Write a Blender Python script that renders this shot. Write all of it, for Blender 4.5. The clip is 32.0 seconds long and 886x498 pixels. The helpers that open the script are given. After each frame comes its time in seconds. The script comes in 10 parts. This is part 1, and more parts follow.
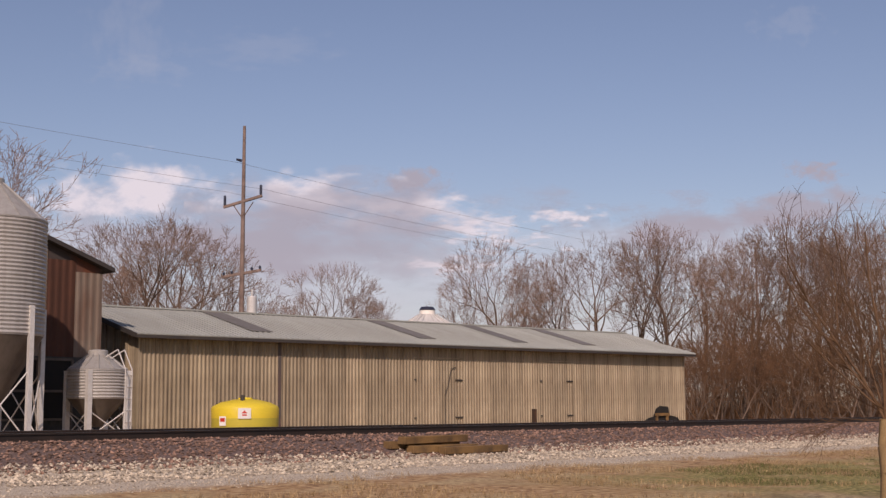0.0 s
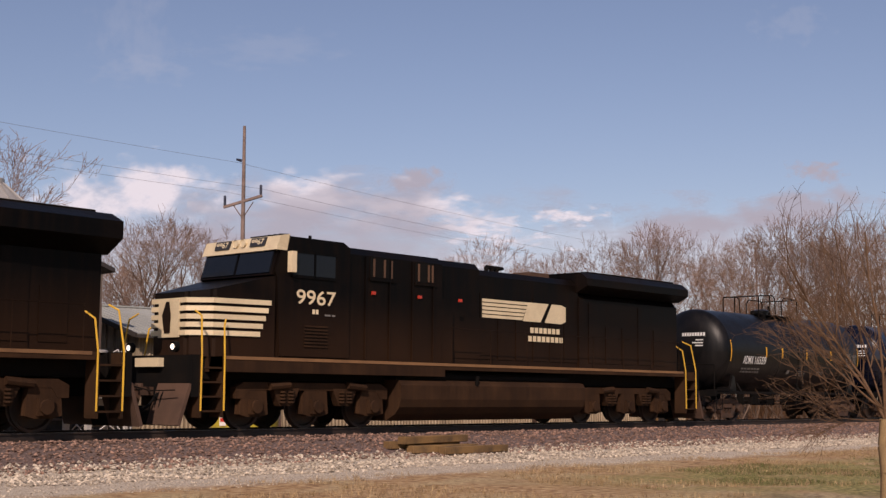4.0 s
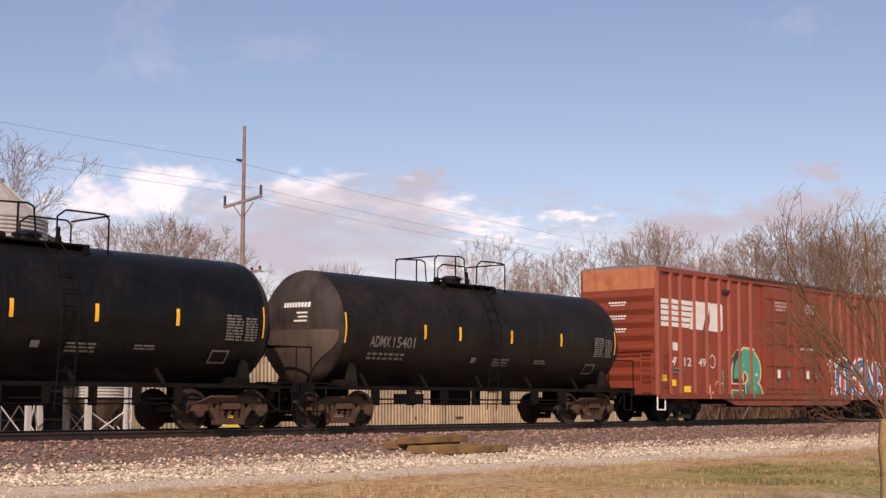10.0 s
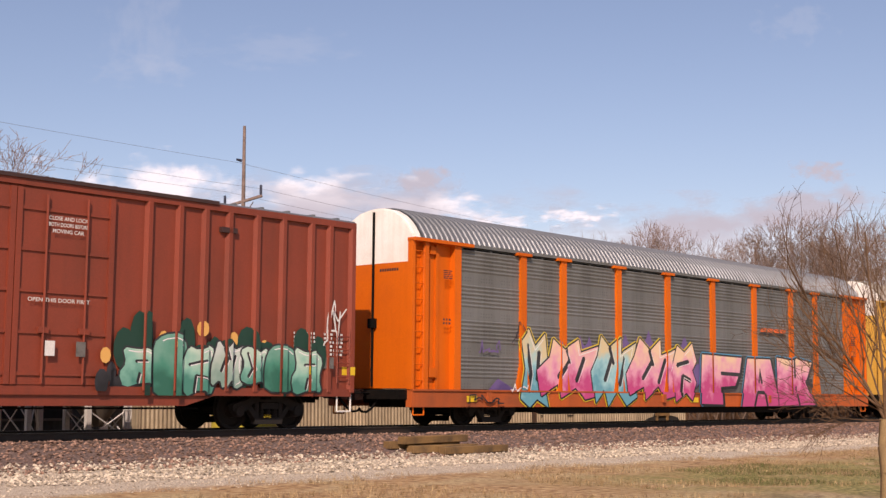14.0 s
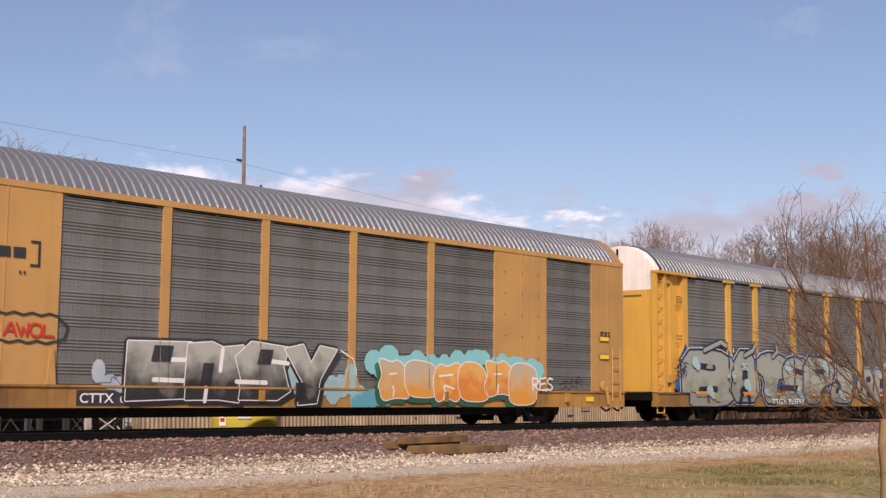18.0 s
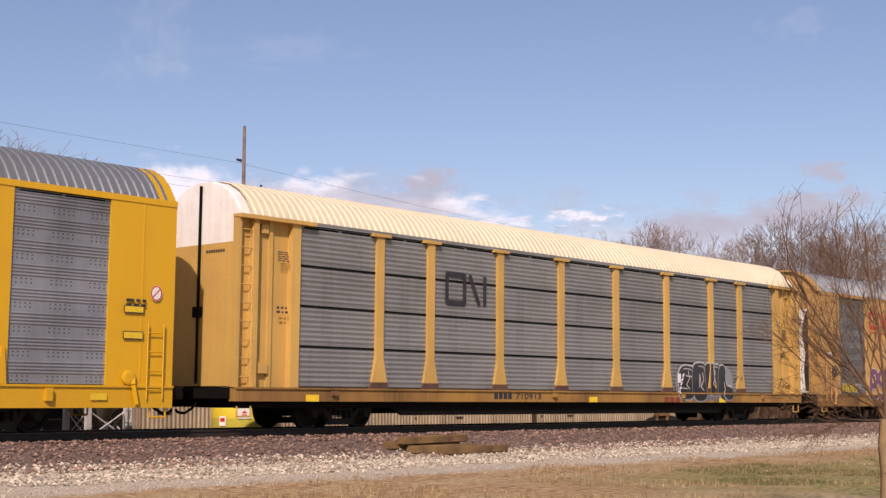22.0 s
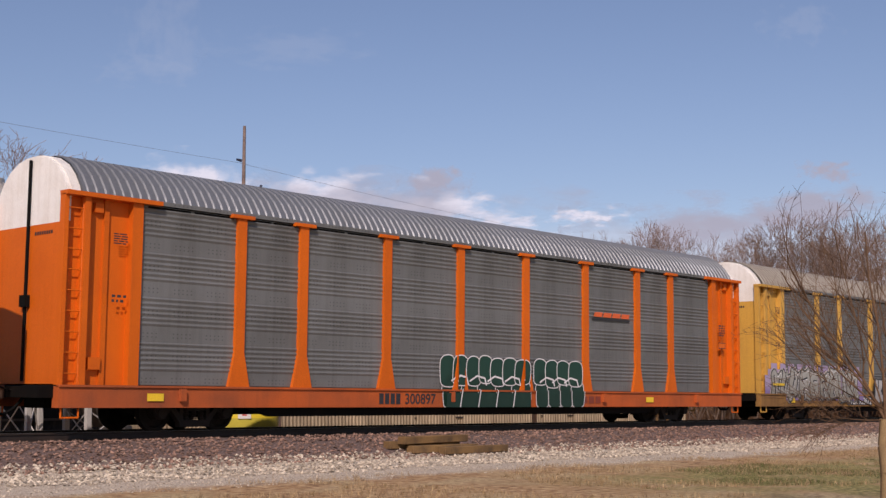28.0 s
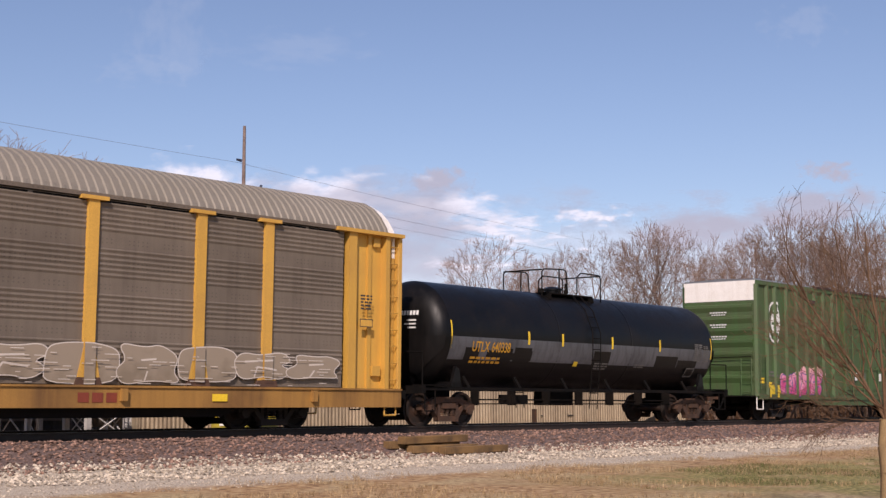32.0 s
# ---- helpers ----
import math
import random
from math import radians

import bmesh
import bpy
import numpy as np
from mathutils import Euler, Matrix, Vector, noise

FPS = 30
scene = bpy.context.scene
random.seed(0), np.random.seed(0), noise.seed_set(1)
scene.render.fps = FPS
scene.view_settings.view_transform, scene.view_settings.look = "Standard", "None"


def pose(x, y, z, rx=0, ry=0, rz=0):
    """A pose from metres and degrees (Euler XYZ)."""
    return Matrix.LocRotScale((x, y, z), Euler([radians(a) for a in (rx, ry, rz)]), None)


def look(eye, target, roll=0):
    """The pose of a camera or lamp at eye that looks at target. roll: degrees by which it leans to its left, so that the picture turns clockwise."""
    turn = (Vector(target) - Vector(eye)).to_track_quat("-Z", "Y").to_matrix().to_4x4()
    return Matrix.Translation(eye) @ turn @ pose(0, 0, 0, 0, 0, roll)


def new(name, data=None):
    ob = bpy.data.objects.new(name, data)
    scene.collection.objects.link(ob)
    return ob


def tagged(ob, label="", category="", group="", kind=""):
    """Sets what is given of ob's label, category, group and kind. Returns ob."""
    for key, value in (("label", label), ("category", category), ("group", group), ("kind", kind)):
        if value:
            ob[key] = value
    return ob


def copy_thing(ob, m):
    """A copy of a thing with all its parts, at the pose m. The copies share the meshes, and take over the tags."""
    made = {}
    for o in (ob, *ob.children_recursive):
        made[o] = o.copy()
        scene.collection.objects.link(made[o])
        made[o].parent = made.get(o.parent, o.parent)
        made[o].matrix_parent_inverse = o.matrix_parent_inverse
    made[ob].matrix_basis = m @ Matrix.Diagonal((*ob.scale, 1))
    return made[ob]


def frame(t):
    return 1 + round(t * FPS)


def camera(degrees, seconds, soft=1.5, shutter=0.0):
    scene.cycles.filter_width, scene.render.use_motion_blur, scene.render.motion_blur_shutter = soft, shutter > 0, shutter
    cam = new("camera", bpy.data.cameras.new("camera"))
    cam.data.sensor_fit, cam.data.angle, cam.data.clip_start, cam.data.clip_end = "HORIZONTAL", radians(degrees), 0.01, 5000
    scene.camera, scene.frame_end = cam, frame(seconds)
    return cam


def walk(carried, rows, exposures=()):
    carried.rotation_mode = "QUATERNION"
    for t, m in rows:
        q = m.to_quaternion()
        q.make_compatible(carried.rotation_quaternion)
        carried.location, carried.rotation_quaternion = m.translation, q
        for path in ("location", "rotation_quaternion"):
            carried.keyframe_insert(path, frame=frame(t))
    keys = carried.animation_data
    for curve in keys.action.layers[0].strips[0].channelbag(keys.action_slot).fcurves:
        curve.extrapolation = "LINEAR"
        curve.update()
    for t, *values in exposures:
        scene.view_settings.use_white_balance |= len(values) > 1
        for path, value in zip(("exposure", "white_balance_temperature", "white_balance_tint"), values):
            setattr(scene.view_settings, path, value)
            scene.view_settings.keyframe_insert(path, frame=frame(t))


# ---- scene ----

# ---- camera ----
LEAN = 1.0            # the track leans towards the near side, degrees
SPEED = 18.42         # metres a second
cam = camera(37.52, 32.0, soft=1.4)
EYE = pose(0, -24.93, 0.416, 97.04, 0.26, -47.58)
walk(cam, [(0, EYE), (32, EYE)],
     [(0, -0.29, 6900, 28), (3.5, -0.27, 6900, 28), (5.5, 0.14, 7150, 27), (9, 0.20, 7150, 27), (14, 0.20, 7150, 27),
      (16.5, 0.11, 6750, 25), (20, 0.11, 6700, 25), (24.5, 0.11, 6620, 25), (26.5, 0.06, 6500, 25), (28, -0.20, 6420, 25), (29.4, -0.02, 6600, 25), (31, 0.04, 6520, 25), (32, 0.06, 6400, 25)])

# ---- world, sun ----
world = bpy.data.worlds.new("world")
scene.world = world
world.use_nodes = True
wn = world.node_tree
sky = wn.nodes.new("ShaderNodeTexSky")
sky.sky_type, sky.sun_disc = "NISHITA", False
sky.sun_elevation, sky.sun_rotation = radians(36), radians(232)
sky.air_density, sky.dust_density, sky.ozone_density = 1.0, 0.7, 1.55
wn.links.new(sky.outputs[0], wn.nodes["Background"].inputs[0])
wn.nodes["Background"].inputs[1].default_value = 0.103
sun = new("sun", bpy.data.lights.new("sun", "SUN"))
sun.data.energy, sun.data.angle, sun.data.color = 4.1, radians(0.55), (1.0, 0.90, 0.75)
sun.matrix_world = look((0, 0, 60), (0 + 0.788 * 0.809, 0.616 * 0.809, 60 - 0.588))


# ---- materials ----
def ramp(nt, stops):
    r = nt.nodes.new("ShaderNodeValToRGB")
    e = r.color_ramp.elements
    while len(e) < len(stops):
        e.new(0.5)
    for k, (p, c) in zip(e, stops):
        k.position, k.color = p, (*c, 1) if len(c) == 3 else c
    return r


def surface(name, col, dirt=(0.12, 0.09, 0.06), amount=0.4, scale=1.5, rough=0.6, metal=0.0, streak=0.0, bump=0.15, fine=60.0,
            vary=0.12, spec=0.5, island=False, run=5.0, holes=0.0, dust=None):
    """Paint, metal, wood or stone: base colour, two scales of dirt, run-down streaks, grain and relief."""
    m = bpy.data.materials.new(name)
    m.use_nodes = True
    nt = m.node_tree
    N, L = nt.nodes, nt.links
    b = N["Principled BSDF"]
    co = N.new("ShaderNodeTexCoord")
    big = N.new("ShaderNodeTexNoise")
    big.inputs["Scale"].default_value, big.inputs["Detail"].default_value = scale, 6
    L.new(co.outputs["Object"], big.inputs["Vector"])
    r1 = ramp(nt, [(0.42, (0, 0, 0)), (0.72, (1, 1, 1))])
    L.new(big.outputs[0], r1.inputs[0])
    amt = N.new("ShaderNodeMath")
    amt.operation = "MULTIPLY"
    amt.inputs[1].default_value = amount
    L.new(r1.outputs[0], amt.inputs[0])
    mask = amt
    if streak:
        mp = N.new("ShaderNodeMapping")
        mp.inputs["Scale"].default_value = (run, run, 0.22)
        L.new(co.outputs["Object"], mp.inputs["Vector"])
        s = N.new("ShaderNodeTexNoise")
        s.inputs["Scale"].default_value, s.inputs["Detail"].default_value = 1.6, 5
        L.new(mp.outputs[0], s.inputs["Vector"])
        r2 = ramp(nt, [(0.45, (0, 0, 0)), (0.75, (1, 1, 1))])
        L.new(s.outputs[0], r2.inputs[0])
        sm = N.new("ShaderNodeMath")
        sm.operation = "MULTIPLY_ADD"
        sm.inputs[1].default_value, sm.use_clamp = streak, True
        L.new(r2.outputs[0], sm.inputs[0])
        L.new(amt.outputs[0], sm.inputs[2])
        mask = sm
    mix = N.new("ShaderNodeMix")
    mix.data_type = "RGBA"
    mix.inputs["A"].default_value, mix.inputs["B"].default_value = (*col, 1), (*dirt, 1)
    L.new(mask.outputs[0], mix.inputs["Factor"])
    paint = mix.outputs["Result"]
    if dust:
        # brown road dust thrown up from below, with a ragged upper edge
        z0, z1, tint, most = dust
        sz = N.new("ShaderNodeSeparateXYZ")
        L.new(co.outputs["Object"], sz.inputs[0])
        rag = N.new("ShaderNodeMath")
        rag.operation = "MULTIPLY_ADD"
        rag.inputs[1].default_value = 2.2
        L.new(big.outputs[0], rag.inputs[0])
        L.new(sz.outputs["Z"], rag.inputs[2])
        lay = N.new("ShaderNodeMapRange")
        lay.inputs["From Min"].default_value, lay.inputs["From Max"].default_value = z0 + 1.1, z1 + 1.1
        lay.inputs["To Min"].default_value, lay.inputs["To Max"].default_value = most, 0.0
        L.new(rag.outputs[0], lay.inputs["Value"])
        dm = N.new("ShaderNodeMix")
        dm.data_type = "RGBA"
        dm.inputs["B"].default_value = (*tint, 1)
        L.new(lay.outputs[0], dm.inputs["Factor"])
        L.new(paint, dm.inputs["A"])
        paint = dm.outputs["Result"]
    grain = N.new("ShaderNodeTexNoise")
    grain.inputs["Scale"].default_value, grain.inputs["Detail"].default_value = fine, 3
    L.new(co.outputs["Object"], grain.inputs["Vector"])
    hsv = N.new("ShaderNodeHueSaturation")
    L.new(paint, hsv.inputs["Color"])
    if island:
        rnd = N.new("ShaderNodeNewGeometry").outputs["Random Per Island"]
    else:
        rnd = N.new("ShaderNodeObjectInfo").outputs["Random"]
    v = N.new("ShaderNodeMapRange")
    v.inputs["To Min"].default_value, v.inputs["To Max"].default_value = 1 - vary, 1 + vary
    L.new(rnd, v.inputs["Value"])
    g = N.new("ShaderNodeMapRange")
    g.inputs["From Min"].default_value, g.inputs["From Max"].default_value = 0.25, 0.75
    g.inputs["To Min"].default_value, g.inputs["To Max"].default_value = 0.82, 1.15
    L.new(grain.outputs[0], g.inputs["Value"])
    vg = N.new("ShaderNodeMath")
    vg.operation = "MULTIPLY"
    L.new(v.outputs[0], vg.inputs[0])
    L.new(g.outputs[0], vg.inputs[1])
    value = vg.outputs[0]
    if holes:
        # rows of small punched holes across the plain bands of a sheet
        sp = N.new("ShaderNodeSeparateXYZ")
        L.new(co.outputs["Object"], sp.inputs[0])

        def op(kind, a, b):
            q = N.new("ShaderNodeMath")
            q.operation = kind
            for slot, v in ((0, a), (1, b)):
                if isinstance(v, (int, float)):
                    q.inputs[slot].default_value = v
                else:
                    L.new(v, q.inputs[slot])
            return q.outputs[0]
        row = op("GREATER_THAN", op("SINE", op("MULTIPLY", sp.outputs["Z"], 6.2832 * 12.5), 0), 0.45)
        col = op("GREATER_THAN", op("SINE", op("MULTIPLY", sp.outputs["X"], 6.2832 * 9.0), 0), 0.55)
        band = op("LESS_THAN", op("FRACT", op("DIVIDE", op("SUBTRACT", sp.outputs["Z"], 1.0), 0.48), 0), 0.36)
        group = op("GREATER_THAN", op("SINE", op("MULTIPLY", sp.outputs["X"], 6.2832 * 1.1), 0), -0.4)
        dot = op("MULTIPLY", op("MULTIPLY", row, col), op("MULTIPLY", band, group))
        value = op("MULTIPLY", value, op("SUBTRACT", 1.0, op("MULTIPLY", dot, holes)))
    L.new(value, hsv.inputs["Value"])
    L.new(hsv.outputs[0], b.inputs["Base Color"])
    b.inputs["Metallic"].default_value = metal
    b.inputs["Specular IOR Level"].default_value = spec
    rr = N.new("ShaderNodeMapRange")
    rr.inputs["To Min"].default_value, rr.inputs["To Max"].default_value = rough, min(1, rough + 0.25)
    L.new(mask.outputs[0], rr.inputs["Value"])
    L.new(rr.outputs[0], b.inputs["Roughness"])
    if bump:
        bp = N.new("ShaderNodeBump")
        bp.inputs["Strength"].default_value, bp.inputs["Distance"].default_value = bump, 0.02
        L.new(grain.outputs[0], bp.inputs["Height"])
        L.new(bp.outputs[0], b.inputs["Normal"])
    return m


def glow(name, col, power):
    m = bpy.data.materials.new(name)
    m.use_nodes = True
    b = m.node_tree.nodes["Principled BSDF"]
    b.inputs["Base Color"].default_value = (*col, 1)
    b.inputs["Emission Color"].default_value, b.inputs["Emission Strength"].default_value = (*col, 1), power
    return m


def spray(name, a, bcol, c=None, zlo=0.6, zhi=2.2, rough=0.55):
    """Sprayed paint that fades from one colour to others up the piece, with cloudy edges."""
    m = bpy.data.materials.new(name)
    m.use_nodes = True
    nt = m.node_tree
    N, L = nt.nodes, nt.links
    co = N.new("ShaderNodeTexCoord")
    sx = N.new("ShaderNodeSeparateXYZ")
    L.new(co.outputs["Object"], sx.inputs[0])
    mr = N.new("ShaderNodeMapRange")
    mr.inputs["From Min"].default_value, mr.inputs["From Max"].default_value = zlo, zhi
    L.new(sx.outputs["Z"], mr.inputs["Value"])
    n = N.new("ShaderNodeTexNoise")
    n.inputs["Scale"].default_value, n.inputs["Detail"].default_value = 2.2, 3
    L.new(co.outputs["Object"], n.inputs["Vector"])
    add = N.new("ShaderNodeMath")
    add.operation = "MULTIPLY_ADD"
    add.inputs[1].default_value = 1.1
    L.new(n.outputs[0], add.inputs[0])
    sub = N.new("ShaderNodeMath")
    sub.operation = "SUBTRACT"
    sub.inputs[1].default_value = 0.55
    L.new(mr.outputs[0], sub.inputs[0])
    L.new(sub.outputs[0], add.inputs[2])
    r = ramp(nt, [(0.2, a), (0.5, bcol), (0.85, c or bcol)])
    L.new(add.outputs[0], r.inputs[0])
    b = N["Principled BSDF"]
    L.new(r.outputs[0], b.inputs["Base Color"])
    b.inputs["Roughness"].default_value = rough
    return m


BLACK = surface("black_tank_paint", (0.004, 0.004, 0.0045), (0.014, 0.011, 0.010), 0.5, 1.1, 0.34, streak=0.35, bump=0.05, vary=0.1, spec=0.2)
GLOSSBLACK = surface("glossy_blue_black_paint", (0.003, 0.004, 0.011), (0.008, 0.008, 0.012), 0.2, 0.5, 0.16, bump=0.02, vary=0.05)
DUSTY = surface("dusty_black_paint", (0.007, 0.006, 0.0055), (0.024, 0.017, 0.0145), 0.55, 1.0, 0.42, streak=0.45, bump=0.06, spec=0.18)
BROWNBLACK = surface("rusty_black_paint", (0.006, 0.0042, 0.004), (0.030, 0.010, 0.007), 0.6, 0.8, 0.5, streak=0.4, bump=0.06, spec=0.15)
GREYBAND = surface("grey_tank_paint", (0.085, 0.088, 0.10), (0.02, 0.02, 0.022), 0.6, 0.7, 0.35, streak=0.5, bump=0.04)
HEADDUST = surface("dusty_tank_head", (0.022, 0.017, 0.015), (0.075, 0.055, 0.045), 0.6, 1.4, 0.65, streak=0.4, spec=0.25)
UNDER = surface("underframe_black", (0.004, 0.0036, 0.0034), (0.015, 0.010, 0.007), 0.5, 2, 0.8, streak=0.2, spec=0.12)
TRUCKRUST = surface("rusty_cast_steel", (0.045, 0.024, 0.014), (0.12, 0.05, 0.022), 0.6, 4, 0.85, bump=0.4)
# dark copies of truck and wheel steel, with the under-car shade in their colour
DARKTRUCK = surface("grimy_dark_truck_steel", (0.008, 0.006, 0.005), (0.024, 0.014, 0.009), 0.5, 3, 0.85, bump=0.4)
DARKWHEEL = surface("grimy_wheel_steel", (0.008, 0.007, 0.006), (0.024, 0.014, 0.009), 0.5, 4, 0.7, spec=0.2)
WHEEL = surface("dark_wheel_steel", (0.02, 0.014, 0.011), (0.09, 0.038, 0.016), 0.5, 4, 0.65, metal=0.2)
RAILSTEEL = surface("rusty_rail_steel", (0.018, 0.011, 0.008), (0.045, 0.023, 0.014), 0.5, 3, 0.6, bump=0.2)
RAILTOP = surface("polished_rail_head", (0.3, 0.29, 0.28), (0.12, 0.1, 0.09), 0.3, 3, 0.35, metal=0.9)
BOXRED = surface("boxcar_red_paint", (0.225, 0.042, 0.020), (0.11, 0.028, 0.016), 0.45, 0.6, 0.5, streak=0.3, run=2.2, vary=0.05)
BOXEND = surface("boxcar_faded_end", (0.47, 0.17, 0.075), (0.25, 0.07, 0.04), 0.6, 2, 0.6, streak=0.4)
BOXBLACK = surface("boxcar_roof_edge", (0.045, 0.02, 0.018), (0.02, 0.015, 0.012), 0.5, 2, 0.6)
GREEN = surface("green_boxcar_paint", (0.05, 0.10, 0.03), (0.07, 0.06, 0.035), 0.5, 0.9, 0.55, streak=0.4)
WHITEEND = surface("white_end_paint", (0.80, 0.77, 0.72), (0.52, 0.45, 0.36), 0.3, 1.5, 0.5, streak=0.22, vary=0.04)
YELLOW = surface("rack_yellow_paint", (0.58, 0.325, 0.055), (0.34, 0.18, 0.05), 0.35, 0.7, 0.5, streak=0.18, vary=0.08)
TANYEL = surface("rack_faded_yellow", (0.48, 0.265, 0.08), (0.26, 0.15, 0.065), 0.4, 0.7, 0.6, streak=0.16)
BRIGHTYEL = surface("rack_bright_yellow", (0.60, 0.33, 0.006), (0.5, 0.24, 0.02), 0.3, 0.8, 0.4, streak=0.1, vary=0.05)
PALEYEL = surface("rack_pale_yellow", (0.55, 0.335, 0.085), (0.32, 0.18, 0.06), 0.4, 0.7, 0.55, streak=0.18, vary=0.06)
ORANGE = surface("rack_orange_paint", (0.64, 0.125, 0.004), (0.42, 0.075, 0.008), 0.35, 0.7, 0.5, streak=0.14, spec=0.25, vary=0.06)
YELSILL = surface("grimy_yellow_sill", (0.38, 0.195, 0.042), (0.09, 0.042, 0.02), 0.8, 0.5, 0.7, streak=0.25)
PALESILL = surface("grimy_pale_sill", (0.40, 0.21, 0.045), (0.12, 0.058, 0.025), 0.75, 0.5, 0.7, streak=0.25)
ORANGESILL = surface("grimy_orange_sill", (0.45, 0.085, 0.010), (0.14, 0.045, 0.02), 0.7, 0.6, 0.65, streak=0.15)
POSTFOOT = surface("rusty_post_foot", (0.10, 0.05, 0.03), (0.045, 0.026, 0.02), 0.6, 3, 0.85)
PANEL = surface("galvanised_side_sheet", (0.170, 0.175, 0.172), (0.082, 0.082, 0.075), 0.75, 0.5, 0.5, metal=0.2, streak=0.22, vary=0.10, holes=0.4)
PANELBRIGHT = surface("bright_galvanised_sheet", (0.26, 0.275, 0.305), (0.10, 0.105, 0.115), 0.8, 0.55, 0.42, metal=0.35, streak=0.14, vary=0.08, holes=0.8)
PANELLIGHT = surface("pale_side_sheet", (0.23, 0.232, 0.23), (0.13, 0.13, 0.125), 0.6, 0.7, 0.5, metal=0.2, streak=0.18, vary=0.08, holes=0.2)
PANELTAN = surface("dusty_side_sheet", (0.165, 0.132, 0.10), (0.085, 0.066, 0.05), 0.6, 0.7, 0.6, streak=0.25, vary=0.10, holes=0.28)
GAP = surface("dark_gap", (0.005, 0.005, 0.005), (0.013, 0.010, 0.008), 0.3, 3, 0.9, spec=0.1)
ROOFGREY = surface("galvanised_roof_sheet", (0.19, 0.20, 0.215), (0.13, 0.132, 0.13), 0.4, 0.5, 0.45, metal=0.4, streak=0.2)
ROOFTAN = surface("dusty_roof_sheet", (0.25, 0.22, 0.18), (0.16, 0.135, 0.10), 0.4, 0.5, 0.6, metal=0.15)
ROOFCREAM = surface("cream_roof_sheet", (0.70, 0.60, 0.42), (0.5, 0.42, 0.3), 0.35, 0.5, 0.55)
ROOFWHITE = surface("white_roof_sheet", (0.78, 0.75, 0.70), (0.5, 0.45, 0.38), 0.35, 0.5, 0.5)
HOPPER = surface("light_grey_hopper_paint", (0.50, 0.475, 0.435), (0.37, 0.33, 0.285), 0.35, 0.4, 0.42, streak=0.18, vary=0.03)
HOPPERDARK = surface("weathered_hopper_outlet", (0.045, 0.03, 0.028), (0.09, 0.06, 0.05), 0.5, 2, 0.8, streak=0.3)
LOCO = surface("locomotive_black_paint", (0.0022, 0.0021, 0.0022), (0.014, 0.0075, 0.0045), 0.55, 0.55, 0.4, streak=0.35, bump=0.04, vary=0.03, spec=0.08, dust=(1.5, 3.2, (0.034, 0.016, 0.008), 0.75))
LOCODIRT = surface("locomotive_dusty_frame", (0.026, 0.0125, 0.006), (0.062, 0.03, 0.014), 0.6, 1.2, 0.75, streak=0.3, spec=0.15)
LOCOSILL = surface("locomotive_dusty_sill", (0.10, 0.05, 0.027), (0.035, 0.02, 0.014), 0.65, 1.2, 0.8)
GREYPATCH = surface("dull_grey_patch_paint", (0.024, 0.023, 0.024), (0.012, 0.011, 0.011), 0.5, 1.2, 0.55, streak=0.3, bump=0.02)
PLOW = surface("dusty_brown_plow", (0.085, 0.045, 0.028), (0.03, 0.018, 0.012), 0.6, 1.5, 0.85)
SILLEDGE = surface("tan_sill_edge", (0.21, 0.105, 0.042), (0.09, 0.045, 0.022), 0.6, 1.2, 0.8)
CREAM = surface("cream_stripe_paint", (0.66, 0.55, 0.36), (0.42, 0.32, 0.2), 0.35, 2, 0.5)
STEPYEL = surface("yellow_handrail_paint", (0.62, 0.36, 0.03), (0.3, 0.17, 0.04), 0.4, 4, 0.5)
GLASS = surface("dark_cab_glass", (0.006, 0.008, 0.012), (0.012, 0.013, 0.016), 0.2, 1, 0.08, bump=0, spec=0.25)
DITCH = glow("lit_headlamp", (1.0, 0.93, 0.78), 2.0)
REDLENS = surface("red_marker_lens", (0.5, 0.04, 0.02), (0.3, 0.03, 0.02), 0.2, 3, 0.3)
LETTER = surface("white_lettering", (0.66, 0.66, 0.64), (0.42, 0.40, 0.37), 0.4, 3, 0.6, bump=0)
LETTERDIM = surface("worn_lettering", (0.15, 0.14, 0.13), (0.06, 0.055, 0.05), 0.6, 6, 0.7, bump=0)
DARKLET = surface("dark_lettering", (0.02, 0.02, 0.025), (0.06, 0.055, 0.05), 0.4, 4, 0.6, bump=0)
REFLECT = surface("yellow_reflective_tape", (0.78, 0.40, 0.02), (0.5, 0.24, 0.03), 0.3, 3, 0.5, bump=0)
SIGNYEL = surface("yellow_placard", (0.75, 0.5, 0.02), (0.5, 0.34, 0.04), 0.3, 3, 0.5, bump=0)
SIGNWHITE = surface("white_placard", (0.75, 0.74, 0.72), (0.5, 0.48, 0.45), 0.3, 4, 0.5, bump=0)
TANKRED = surface("dull_red_spray", (0.13, 0.012, 0.01), (0.06, 0.012, 0.01), 0.6, 2, 0.6, bump=0)
SHIELDDUST = surface("dusty_brown_shield", (0.075, 0.050, 0.036), (0.028, 0.020, 0.016), 0.6, 1.2, 0.7, streak=0.5, run=2.5)
LOGORED = surface("red_emblem_paint", (0.55, 0.035, 0.02), (0.35, 0.05, 0.03), 0.3, 3, 0.5, bump=0)
LOGOORANGE = surface("orange_emblem_paint", (0.75, 0.13, 0.03), (0.45, 0.1, 0.03), 0.3, 3, 0.5, bump=0)
LOGOBLUE = surface("blue_emblem_paint", (0.02, 0.04, 0.22), (0.05, 0.06, 0.16), 0.3, 3, 0.5, bump=0)
YELLET = surface("yellow_lettering", (0.6, 0.3, 0.02), (0.35, 0.18, 0.03), 0.4, 3, 0.6, bump=0)

